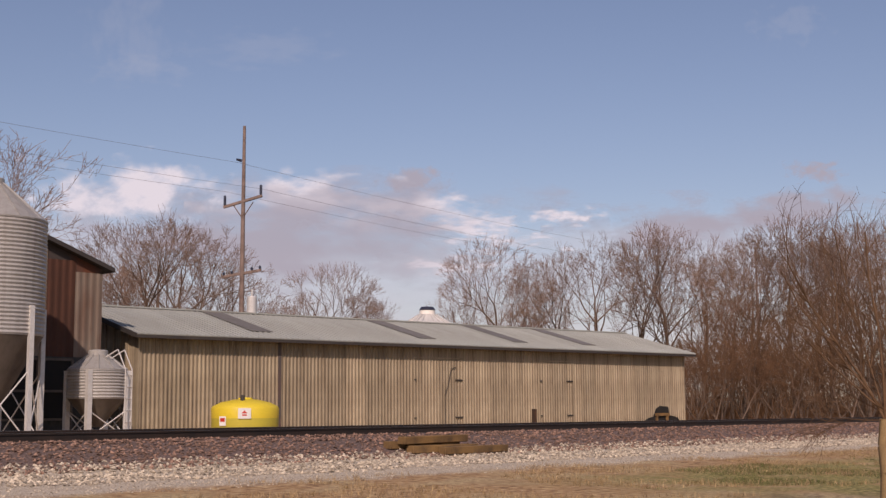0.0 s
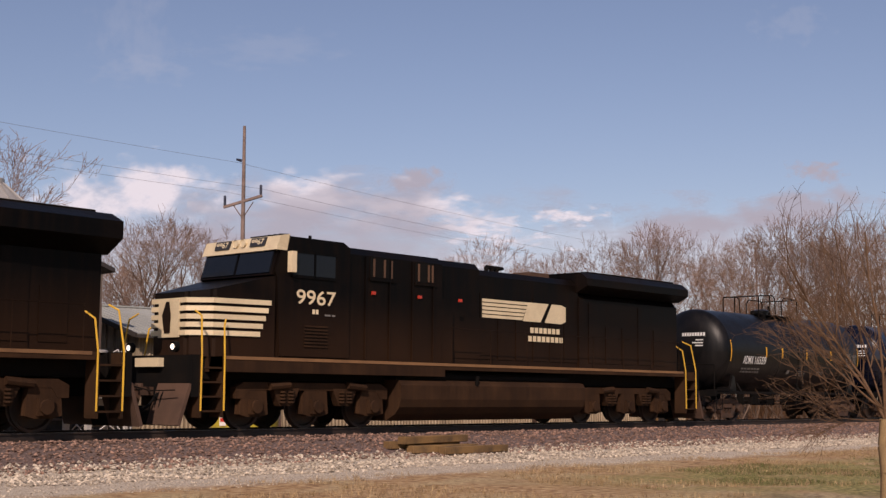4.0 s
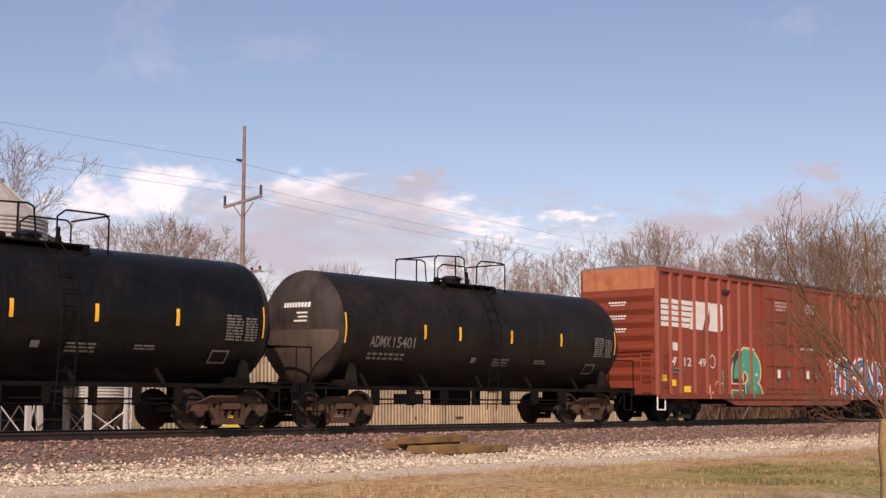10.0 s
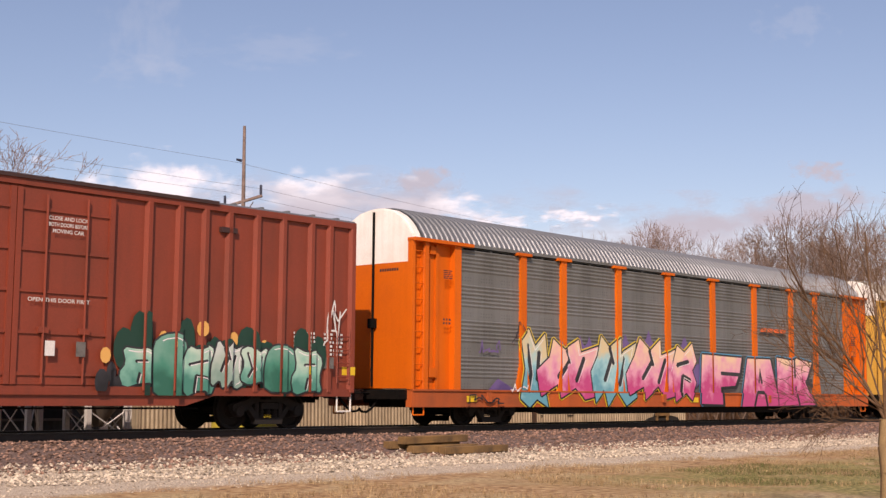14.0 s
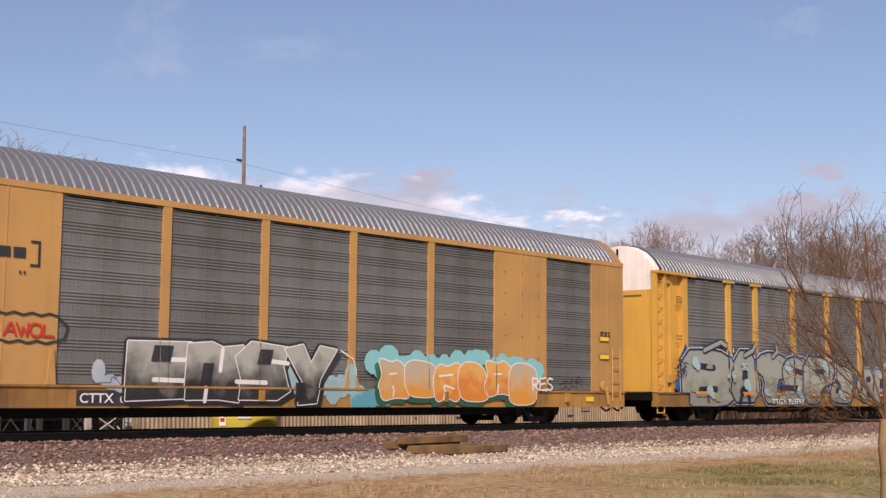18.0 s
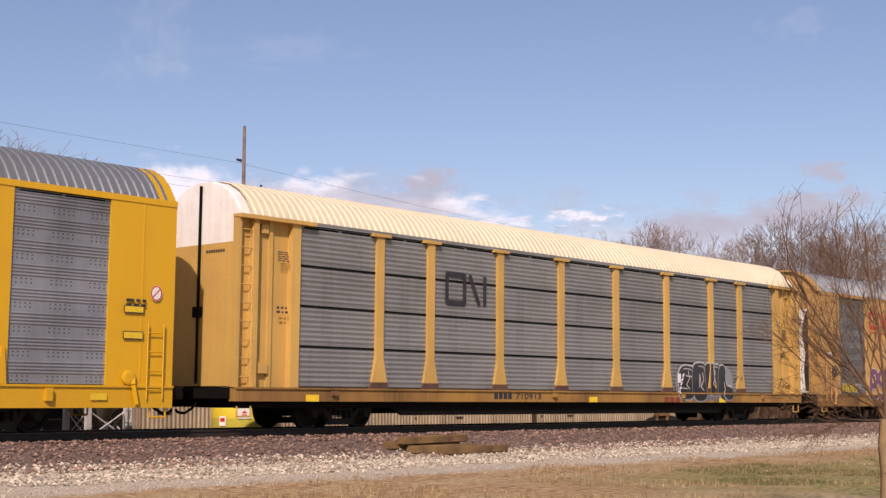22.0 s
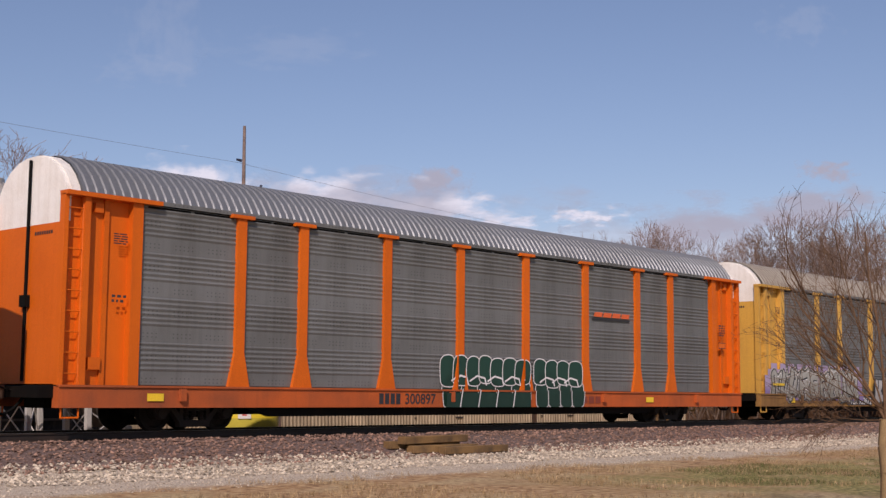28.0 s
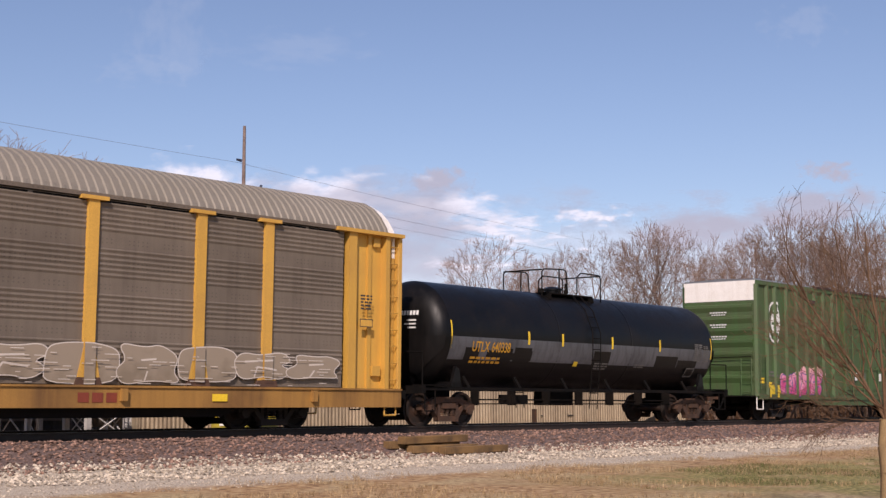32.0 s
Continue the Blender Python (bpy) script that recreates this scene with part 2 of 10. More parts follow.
SIDING = surface("weathered_steel_siding", (0.37, 0.30, 0.205), (0.17, 0.125, 0.082), 0.6, 0.9, 0.62, metal=0.1, streak=0.75, vary=0.14, run=9.0)
SHEDROOF = surface("grey_steel_roofing", (0.35, 0.36, 0.33), (0.25, 0.24, 0.2), 0.5, 0.6, 0.6, metal=0.15, vary=0.06)
SKYLIGHT = surface("dull_skylight_sheet", (0.17, 0.15, 0.125), (0.14, 0.125, 0.11), 0.5, 1, 0.5)
TRIM = surface("dark_roof_trim", (0.035, 0.03, 0.028), (0.07, 0.055, 0.045), 0.4, 2, 0.7)
SHEDDARK = surface("dark_opening", (0.01, 0.009, 0.008), (0.025, 0.02, 0.016), 0.5, 3, 0.9)
RUSTWALL = surface("rust_streaked_steel_wall", (0.060, 0.052, 0.050), (0.17, 0.052, 0.022), 0.3, 0.45, 0.8, streak=1.0, bump=0.3, vary=0.3, run=0.8)
RUSTDARK = surface("deep_rust_sheet", (0.080, 0.030, 0.017), (0.04, 0.018, 0.013), 0.6, 0.8, 0.9, streak=0.6, bump=0.3, run=1.6)
RUSTPALE = surface("pale_rust_bled_sheet", (0.21, 0.165, 0.13), (0.11, 0.038, 0.018), 0.35, 0.7, 0.8, streak=0.9, bump=0.2, run=1.2)
DULLWALL = surface("dull_grey_steel_wall", (0.055, 0.052, 0.048), (0.03, 0.026, 0.022), 0.5, 0.8, 0.8, streak=0.4)
GALV = surface("galvanised_bin_steel", (0.40, 0.385, 0.365), (0.27, 0.25, 0.225), 0.45, 1.2, 0.40, metal=0.15, streak=0.5)
GALVDULL = surface("dull_bin_hopper_steel", (0.13, 0.105, 0.085), (0.08, 0.065, 0.052), 0.5, 1.5, 0.65, metal=0.15, streak=0.4)
LEGWHITE = surface("galvanised_leg", (0.66, 0.64, 0.61), (0.4, 0.38, 0.36), 0.3, 4, 0.45, metal=0.3)
POLY = surface("yellow_polyethylene", (0.72, 0.55, 0.035), (0.55, 0.42, 0.05), 0.3, 2, 0.42, bump=0.04, vary=0.02)
POLYLOW = surface("yellow_polyethylene_filled", (0.50, 0.42, 0.05), (0.4, 0.33, 0.06), 0.3, 2, 0.42, bump=0.04, vary=0.02)
WOODPOLE = surface("weathered_pole_wood", (0.21, 0.15, 0.125), (0.10, 0.07, 0.06), 0.6, 3, 0.85, streak=0.6, bump=0.4)
TIEWOOD = surface("old_tie_wood", (0.23, 0.13, 0.045), (0.065, 0.04, 0.022), 0.8, 3, 0.85, bump=0.5)
INSUL = surface("dark_insulator", (0.03, 0.035, 0.06), (0.05, 0.05, 0.06), 0.3, 5, 0.3)
WIRE = surface("dull_wire", (0.12, 0.11, 0.11), (0.08, 0.07, 0.07), 0.3, 5, 0.5)
BARK = surface("grey_brown_bark", (0.16, 0.11, 0.08), (0.085, 0.06, 0.045), 0.6, 4, 0.9, bump=0.5, vary=0.2)
TWIG = surface("bare_twig_bark", (0.25, 0.165, 0.125), (0.16, 0.105, 0.08), 0.5, 0.6, 0.9, bump=0, vary=0.2)
TWIGRED = surface("reddish_brush_bark", (0.165, 0.086, 0.042), (0.095, 0.052, 0.028), 0.5, 0.6, 0.9, bump=0, vary=0.2)
WHIP = surface("brown_whip_bark", (0.135, 0.075, 0.038), (0.085, 0.05, 0.03), 0.5, 5, 0.85, bump=0)
SAPLING = surface("sapling_bark", (0.25, 0.17, 0.08), (0.13, 0.085, 0.045), 0.5, 5, 0.85, bump=0.3)
BALLAST = surface("ballast_stone", (0.23, 0.138, 0.10), (0.13, 0.085, 0.066), 0.5, 6, 0.9, bump=0.3, vary=0.6, island=True)
GRAVEL = surface("pale_limestone_gravel", (0.46, 0.39, 0.30), (0.29, 0.235, 0.18), 0.5, 6, 0.9, bump=0.3, vary=0.5, island=True)
STRAW = surface("dry_grass_blade", (0.36, 0.25, 0.125), (0.24, 0.16, 0.085), 0.5, 1.2, 0.9, bump=0, vary=0.4, island=True)
GRASS = surface("green_grass_blade", (0.11, 0.12, 0.035), (0.2, 0.16, 0.06), 0.5, 1.2, 0.9, bump=0, vary=0.4, island=True)


# ---- building helpers ----
def quadbox(bm, x0, x1, y0, y1, z0, z1):
    v = [bm.verts.new((x, y, z)) for x in (x0, x1) for y in (y0, y1) for z in (z0, z1)]
    for f in ((0, 1, 3, 2), (4, 6, 7, 5), (0, 4, 5, 1), (2, 3, 7, 6), (0, 2, 6, 4), (1, 5, 7, 3)):
        bm.faces.new([v[i] for i in f])
    return v


def bar(bm, p0, p1, r, n=6, r1=None, caps=True):
    """A round bar from p0 to p1, tapering to r1."""
    p0, p1 = Vector(p0), Vector(p1)
    d = (p1 - p0).normalized()
    a = d.orthogonal().normalized()
    b = d.cross(a)
    r1 = r if r1 is None else r1
    rings = [[bm.verts.new(p + (a * math.cos(2 * math.pi * i / n) + b * math.sin(2 * math.pi * i / n)) * q) for i in range(n)]
             for p, q in ((p0, r), (p1, r1))]
    for i in range(n):
        j = (i + 1) % n
        bm.faces.new((rings[0][i], rings[0][j], rings[1][j], rings[1][i]))
    if caps:
        bm.faces.new(rings[0][::-1])
        bm.faces.new(rings[1])


def rail(bm, pts, r, n=6):
    for a, b in zip(pts, pts[1:]):
        bar(bm, a, b, r, n)


def beam(bm, p0, p1, w, h):
    """A square beam between two points in one upright plane: w across (y), h deep."""
    p0, p1 = Vector(p0), Vector(p1)
    d = (p1 - p0).normalized()
    s = Vector((0, 1, 0)) if abs(d.y) < 0.9 else Vector((1, 0, 0))
    u = d.cross(s).normalized()
    s = u.cross(d).normalized()
    v = [bm.verts.new(p + s * a * w / 2 + u * b * h / 2) for p in (p0, p1) for a, b in ((-1, -1), (1, -1), (1, 1), (-1, 1))]
    for f in ((0, 3, 2, 1), (4, 5, 6, 7), (0, 1, 5, 4), (1, 2, 6, 5), (2, 3, 7, 6), (3, 0, 4, 7)):
        bm.faces.new([v[i] for i in f])


def prism(bm, pts, y0, y1):
    """A flat outline of (x, z) points, made thick from y0 to y1."""
    a = [bm.verts.new((x, y0, z)) for x, z in pts]
    b = [bm.verts.new((x, y1, z)) for x, z in pts]
    bm.faces.new(a)
    bm.faces.new(b[::-1])
    for i in range(len(pts)):
        j = (i + 1) % len(pts)
        bm.faces.new((a[j], a[i], b[i], b[j]))


def prism_x(bm, pts, x0, x1):
    """A flat outline of (y, z) points, made long from x0 to x1."""
    a = [bm.verts.new((x0, y, z)) for y, z in pts]
    b = [bm.verts.new((x1, y, z)) for y, z in pts]
    bm.faces.new(a[::-1])
    bm.faces.new(b)
    for i in range(len(pts)):
        j = (i + 1) % len(pts)
        bm.faces.new((a[i], a[j], b[j], b[i]))


def lathe(bm, prof, n, axis="Z", at=(0, 0, 0)):
    """Turn a profile of (radius, height) about an axis."""
    rings = []
    for r, h in prof:
        ring = []
        for i in range(n):
            c, s = math.cos(2 * math.pi * i / n) * r, math.sin(2 * math.pi * i / n) * r
            p = {"Z": (c, s, h), "Y": (c, h, s), "X": (h, c, s)}[axis]
            ring.append(bm.verts.new((p[0] + at[0], p[1] + at[1], p[2] + at[2])))
        rings.append(ring)
    for a, b in zip(rings, rings[1:]):
        for i in range(n):
            j = (i + 1) % n
            bm.faces.new((a[i], a[j], b[j], b[i]))
    bm.faces.new(rings[0][::-1])
    bm.faces.new(rings[-1])


def mesh_of(name, bm, mats, smooth=False):
    bmesh.ops.recalc_face_normals(bm, faces=bm.faces)
    me = bpy.data.meshes.new(name)
    bm.to_mesh(me)
    bm.free()
    for m in mats if isinstance(mats, (list, tuple)) else [mats]:
        me.materials.append(m)
    if smooth:
        me.shade_smooth()
        me.set_sharp_from_angle(angle=radians(38))
    return me


def part(name, bm, material, parent, label="", smooth=False):
    ob = new(name, mesh_of(name, bm, material, smooth))
    ob.parent = parent
    return tagged(ob, label)


def same_part(ob, parent, m):
    """Another object on the same mesh, under parent."""
    o = new(ob.name.split(".")[0], ob.data)
    o.parent, o.matrix_basis = parent, m
    for k in ob.keys():
        o[k] = ob[k]
    return o


def thing(name, label, category, m=Matrix(), group="", kind=""):
    ob = new(name)
    ob.empty_display_size = 0.2
    ob.matrix_basis = m
    return tagged(ob, label, category, group, kind)


def arrays(name, verts, faces, mat):
    me = bpy.data.meshes.new(name)
    me.from_pydata(verts, [], faces)
    me.materials.append(mat)
    return me


AX = (math.cos(radians(42.42)), math.sin(radians(42.42)))


def spot(across, away):
    """A place on the plan from where the camera stands: away metres ahead, across to the right per metre of that."""
    return (away * AX[0] + across * away * AX[1], -24.93 + away * AX[1] - across * away * AX[0])


# ---- ground ----
PROFILE = [(-900, -1.6), (-60, -1.3), (-25, -1.12), (-12, -1.0), (-8, -0.92), (-5.4, -0.84), (-4.0, -0.74), (-3.2, -0.6), (-2.1, -0.27),
           (-1.6, -0.19), (1.6, -0.17), (2.6, -0.42), (5, -0.48), (60, -0.5), (3000, -0.6)]


def ground_z(x, y):
    for (a, za), (b, zb) in zip(PROFILE, PROFILE[1:]):
        if a <= y <= b:
            z = za + (zb - za) * (y - a) / (b - a)
            break
    if -22 < y < -1.7 and -10 < x < 120:
        z += 0.035 * noise.noise((x * 0.7, y * 0.9, 0)) + 0.02 * noise.noise((x * 2.3, y * 2.6, 3))
    return z


def ground_material():
    m = bpy.data.materials.new("ballast_gravel_and_dry_grass")
    m.use_nodes = True
    nt = m.node_tree
    N, L = nt.nodes, nt.links
    b = N["Principled BSDF"]
    co = N.new("ShaderNodeTexCoord")
    sep = N.new("ShaderNodeSeparateXYZ")
    L.new(co.outputs["Object"], sep.inputs[0])

    def noise_at(s, d=4):
        n = N.new("ShaderNodeTexNoise")
        n.inputs["Scale"].default_value, n.inputs["Detail"].default_value = s, d
        L.new(co.outputs["Object"], n.inputs["Vector"])
        return n.outputs[0]

    def two(s, stops, d=4):
        r = ramp(nt, stops)
        L.new(noise_at(s, d), r.inputs[0])
        return r.outputs[0]

    def edge(y, soft, wob, s, src="Y"):
        a = N.new("ShaderNodeMath")
        a.operation = "MULTIPLY_ADD"
        a.inputs[1].default_value = wob
        L.new(noise_at(s), a.inputs[0])
        L.new(sep.outputs[src], a.inputs[2])
        r = N.new("ShaderNodeMapRange")
        r.inputs["From Min"].default_value, r.inputs["From Max"].default_value = y - soft + wob / 2, y + soft + wob / 2
        L.new(a.outputs[0], r.inputs["Value"])
        return r.outputs[0]

    def mixed(f, a, c):
        x = N.new("ShaderNodeMix")
        x.data_type = "RGBA"
        L.new(f, x.inputs["Factor"])
        L.new(a, x.inputs["A"])
        L.new(c, x.inputs["B"])
        return x.outputs["Result"]

    ballast = two(22, [(0.3, (0.06, 0.042, 0.036)), (0.55, (0.15, 0.1, 0.085)), (0.75, (0.28, 0.2, 0.17))], 3)
    gravel = two(26, [(0.3, (0.27, 0.21, 0.165)), (0.5, (0.46, 0.39, 0.30)), (0.72, (0.66, 0.58, 0.47))], 4)
    dirt = two(6, [(0.32, (0.17, 0.09, 0.04)), (0.5, (0.37, 0.22, 0.10)), (0.68, (0.54, 0.39, 0.21))], 11)
    straw = two(10, [(0.34, (0.24, 0.155, 0.07)), (0.66, (0.58, 0.44, 0.24))], 10)
    green = two(9, [(0.3, (0.085, 0.078, 0.02)), (0.5, (0.22, 0.19, 0.05)), (0.68, (0.44, 0.34, 0.14))], 10)
    patch = ramp(nt, [(0.48, (0, 0, 0)), (0.62, (1, 1, 1))])
    L.new(noise_at(0.45, 3), patch.inputs[0])
    turf = mixed(patch.outputs[0], dirt, straw)
    gpatch = ramp(nt, [(0.34, (0, 0, 0)), (0.5, (1, 1, 1))])
    L.new(noise_at(0.8, 6), gpatch.inputs[0])
    gx = edge(20.5, 2.0, 3, 0.5, "X")
    gy = edge(-9.3, 0.9, 2.2, 0.5)
    inv = N.new("ShaderNodeMath")
    inv.operation = "SUBTRACT"
    inv.inputs[0].default_value = 1
    L.new(gy, inv.inputs[1])
    f = N.new("ShaderNodeMath")
    f.operation = "MULTIPLY"
    L.new(gx, f.inputs[0])
    L.new(inv.outputs[0], f.inputs[1])
    f2 = N.new("ShaderNodeMath")
    f2.operation = "MULTIPLY"
    L.new(f.outputs[0], f2.inputs[0])
    L.new(gpatch.outputs[0], f2.inputs[1])
    turf = mixed(f2.outputs[0], turf, green)
    c = mixed(edge(-6.6, 0.35, 1.6, 0.8), turf, gravel)
    c = mixed(edge(-3.3, 0.25, 0.8, 1.6), c, ballast)
    c = mixed(edge(3.2, 0.6, 1.0, 0.8), c, turf)
    L.new(c, b.inputs["Base Color"])
    b.inputs["Roughness"].default_value = 0.95
    bp = N.new("ShaderNodeBump")
    bp.inputs["Strength"].default_value, bp.inputs["Distance"].default_value = 0.8, 0.04
    L.new(noise_at(24, 4), bp.inputs["Height"])
    L.new(bp.outputs[0], b.inputs["Normal"])
    return m


def make_ground():
    xs = [-900, -300, -100, -40, -15] + [i * 0.5 for i in range(0, 140)] + [75, 85, 100, 130, 180, 260, 400, 700, 1300, 3000]
    ys = [-900, -200, -60, -35] + [-25 + i * 0.5 for i in range(0, 38)] + [-6 + i * 0.25 for i in range(0, 36)] + [3.2, 4, 5, 8, 15, 30, 60, 120, 250, 600, 3000]
    verts = [(x, y, ground_z(x, y)) for x in xs for y in ys]
    n = len(ys)
    faces = [(i * n + j, (i + 1) * n + j, (i + 1) * n + j + 1, i * n + j + 1) for i in range(len(xs) - 1) for j in range(n - 1)]
    ob = new("ground", arrays("ground", verts, faces, ground_material()))
    ob.data.shade_smooth()
    return tagged(ob, "stony ballast shoulder, pale gravel track and patchy dry grass", "ground", kind="structure")


def scatter_stones(name, label, count, xr, yr, size, mat, seed, lift=0.0):
    rng = np.random.default_rng(seed)
    base = np.array([(1, 0, 0), (-1, 0, 0), (0, 1, 0), (0, -1, 0), (0, 0, 1), (0, 0, -1)], float)
    tri = [(0, 2, 4), (2, 1, 4), (1, 3, 4), (3, 0, 4), (2, 0, 5), (1, 2, 5), (3, 1, 5), (0, 3, 5)]
    verts, faces = [], []
    for k in range(count):
        x = xr[0] + (xr[1] - xr[0]) * rng.random() ** 1.25
        y = rng.uniform(*yr)
        s = rng.uniform(*size)
        z = ground_z(x, y) + s * 0.25 + lift
        a = rng.uniform(0, 6.28)
        ca, sa = math.cos(a), math.sin(a)
        v = base * rng.uniform(0.6, 1.25, (6, 3)) * s * np.array((1, 0.85, 0.65)) + rng.uniform(-0.25, 0.25, (6, 3)) * s
        o = len(verts)
        verts += [(x + p[0] * ca - p[1] * sa, y + p[0] * sa + p[1] * ca, z + p[2]) for p in v]
        faces += [(a_ + o, b_ + o, c_ + o) for a_, b_, c_ in tri]
    return tagged(new(name, arrays(name, verts, faces, mat)), label, "stones", kind="stuff")


def scatter_blades(name, label, count, xr, yr, h, mat, seed):
    rng = np.random.default_rng(seed)
    verts, faces = [], []
    for k in range(count):
        x, y = rng.uniform(*xr), rng.uniform(*yr)
        if noise.noise((x * 0.35, y * 0.35, seed)) < -0.05:
            continue
        z = ground_z(x, y) - 0.01
        for q in range(3):
            a, t, l = rng.uniform(0, 6.28), rng.uniform(0.3, 1.2), rng.uniform(*h)
            w = 0.006
            bx, by = x + rng.uniform(-0.05, 0.05), y + rng.uniform(-0.05, 0.05)
            tip = (bx + math.cos(a) * math.sin(t) * l, by + math.sin(a) * math.sin(t) * l, z + math.cos(t) * l)
            o = len(verts)
            verts += [(bx - math.sin(a) * w, by + math.cos(a) * w, z), (bx + math.sin(a) * w, by - math.cos(a) * w, z), tip]
            faces.append((o, o + 1, o + 2))
    return tagged(new(name, arrays(name, verts, faces, mat)), label, "grass", kind="stuff")


# ---- track ----
RAILPROF = [(-0.075, -0.18), (0.075, -0.18), (0.075, -0.165), (0.012, -0.14), (0.010, -0.045), (0.036, -0.035), (0.036, -0.004), (0.028, 0.0),
            (-0.028, 0.0), (-0.036, -0.004), (-0.036, -0.035), (-0.010, -0.045), (-0.012, -0.14), (-0.075, -0.165)]


def make_track():
    tr = thing("railway_track", "rusty rails on wooden ties in brown ballast", "track", pose(0, 0, 0, LEAN), kind="structure")
    for side in (-1, 1):
        bm = bmesh.new()
        prism_x(bm, [(y + side * 0.755, z) for y, z in RAILPROF], -120, 700)
        r = part("rail", bm, RAILSTEEL, tr)
        bm = bmesh.new()
        quadbox(bm, -120, 700, side * 0.755 - 0.026, side * 0.755 + 0.026, 0.0, 0.003)
        part("rail_head", bm, RAILTOP, r, "polished running surface")
    bm = bmesh.new()
    quadbox(bm, -0.11, 0.11, -1.3, 1.3, -0.35, -0.182)
    first = part("tie", bm, TIEWOOD, tr)
    for k in range(1, 130):
        same_part(first, tr, pose(k * 0.52, 0, 0))
    bm = bmesh.new()
    for k in range(130, 330):
        quadbox(bm, k * 0.52 - 0.11, k * 0.52 + 0.11, -1.3, 1.3, -0.35, -0.182)
    tagged(part("far_ties", bm, TIEWOOD, tr), kind="stuff")
    return tr


def make_tie_pile(n, at, label, rng, length=2.6, layers=((0, 0.0, 0), (0.34, 0.05, 0), (0.15, 0.1, 1))):
    for off, shift, lay in layers:
        bm = bmesh.new()
        quadbox(bm, -length / 2, length / 2, -0.12, 0.12, 0, 0.18)
        bmesh.ops.bevel(bm, geom=bm.edges[:], offset=0.014, segments=1, affect="EDGES")
        for v in bm.verts:
            v.co += Vector((0, noise.noise(v.co * 3 + Vector((off * 9, 0, 0))) * 0.02, noise.noise(v.co * 2.5) * 0.015))
        ob = new("railway_tie", mesh_of("railway_tie", bm, TIEWOOD))
        x, y = at[0] + shift * 8 - lay * 0.9, at[1] + off
        ob.matrix_basis = pose(x, y, ground_z(x, y) + 0.01 + lay * 0.18, 0, rng.uniform(-0.5, 0.5), rng.uniform(-4, 3))
        tagged(ob, label, "railway tie", group="loose ties beside the track")


# ---- shed and farm buildings ----
def ribbed_sheet(bm, width, z0, z1, pitch=0.155, deep=0.032):
    """One siding sheet in the x-z plane with box ribs, facing -y, with thickness."""
    n = round(width / pitch)
    p = width / n
    outline = []
    for i in range(n):
        x = i * p
        outline += [(x, 0), (x + p * 0.14, 0), (x + p * 0.34, -deep), (x + p * 0.56, -deep), (x + p * 0.92, 0)]
    outline.append((width, 0))
    front = [(bm.verts.new((x, y, z0)), bm.verts.new((x, y, z1))) for x, y in outline]
    back = [(bm.verts.new((x, 0.02, z0)), bm.verts.new((x, 0.02, z1))) for x in (0, width)]
    for a, b in zip(front, front[1:]):
        bm.faces.new((a[0], b[0], b[1], a[1]))
    bm.faces.new((back[0][0], back[0][1], back[1][1], back[1][0]))
    bm.faces.new((front[0][0], front[0][1], back[0][1], back[0][0]))
    bm.faces.new((front[-1][0], back[1][0], back[1][1], front[-1][1]))


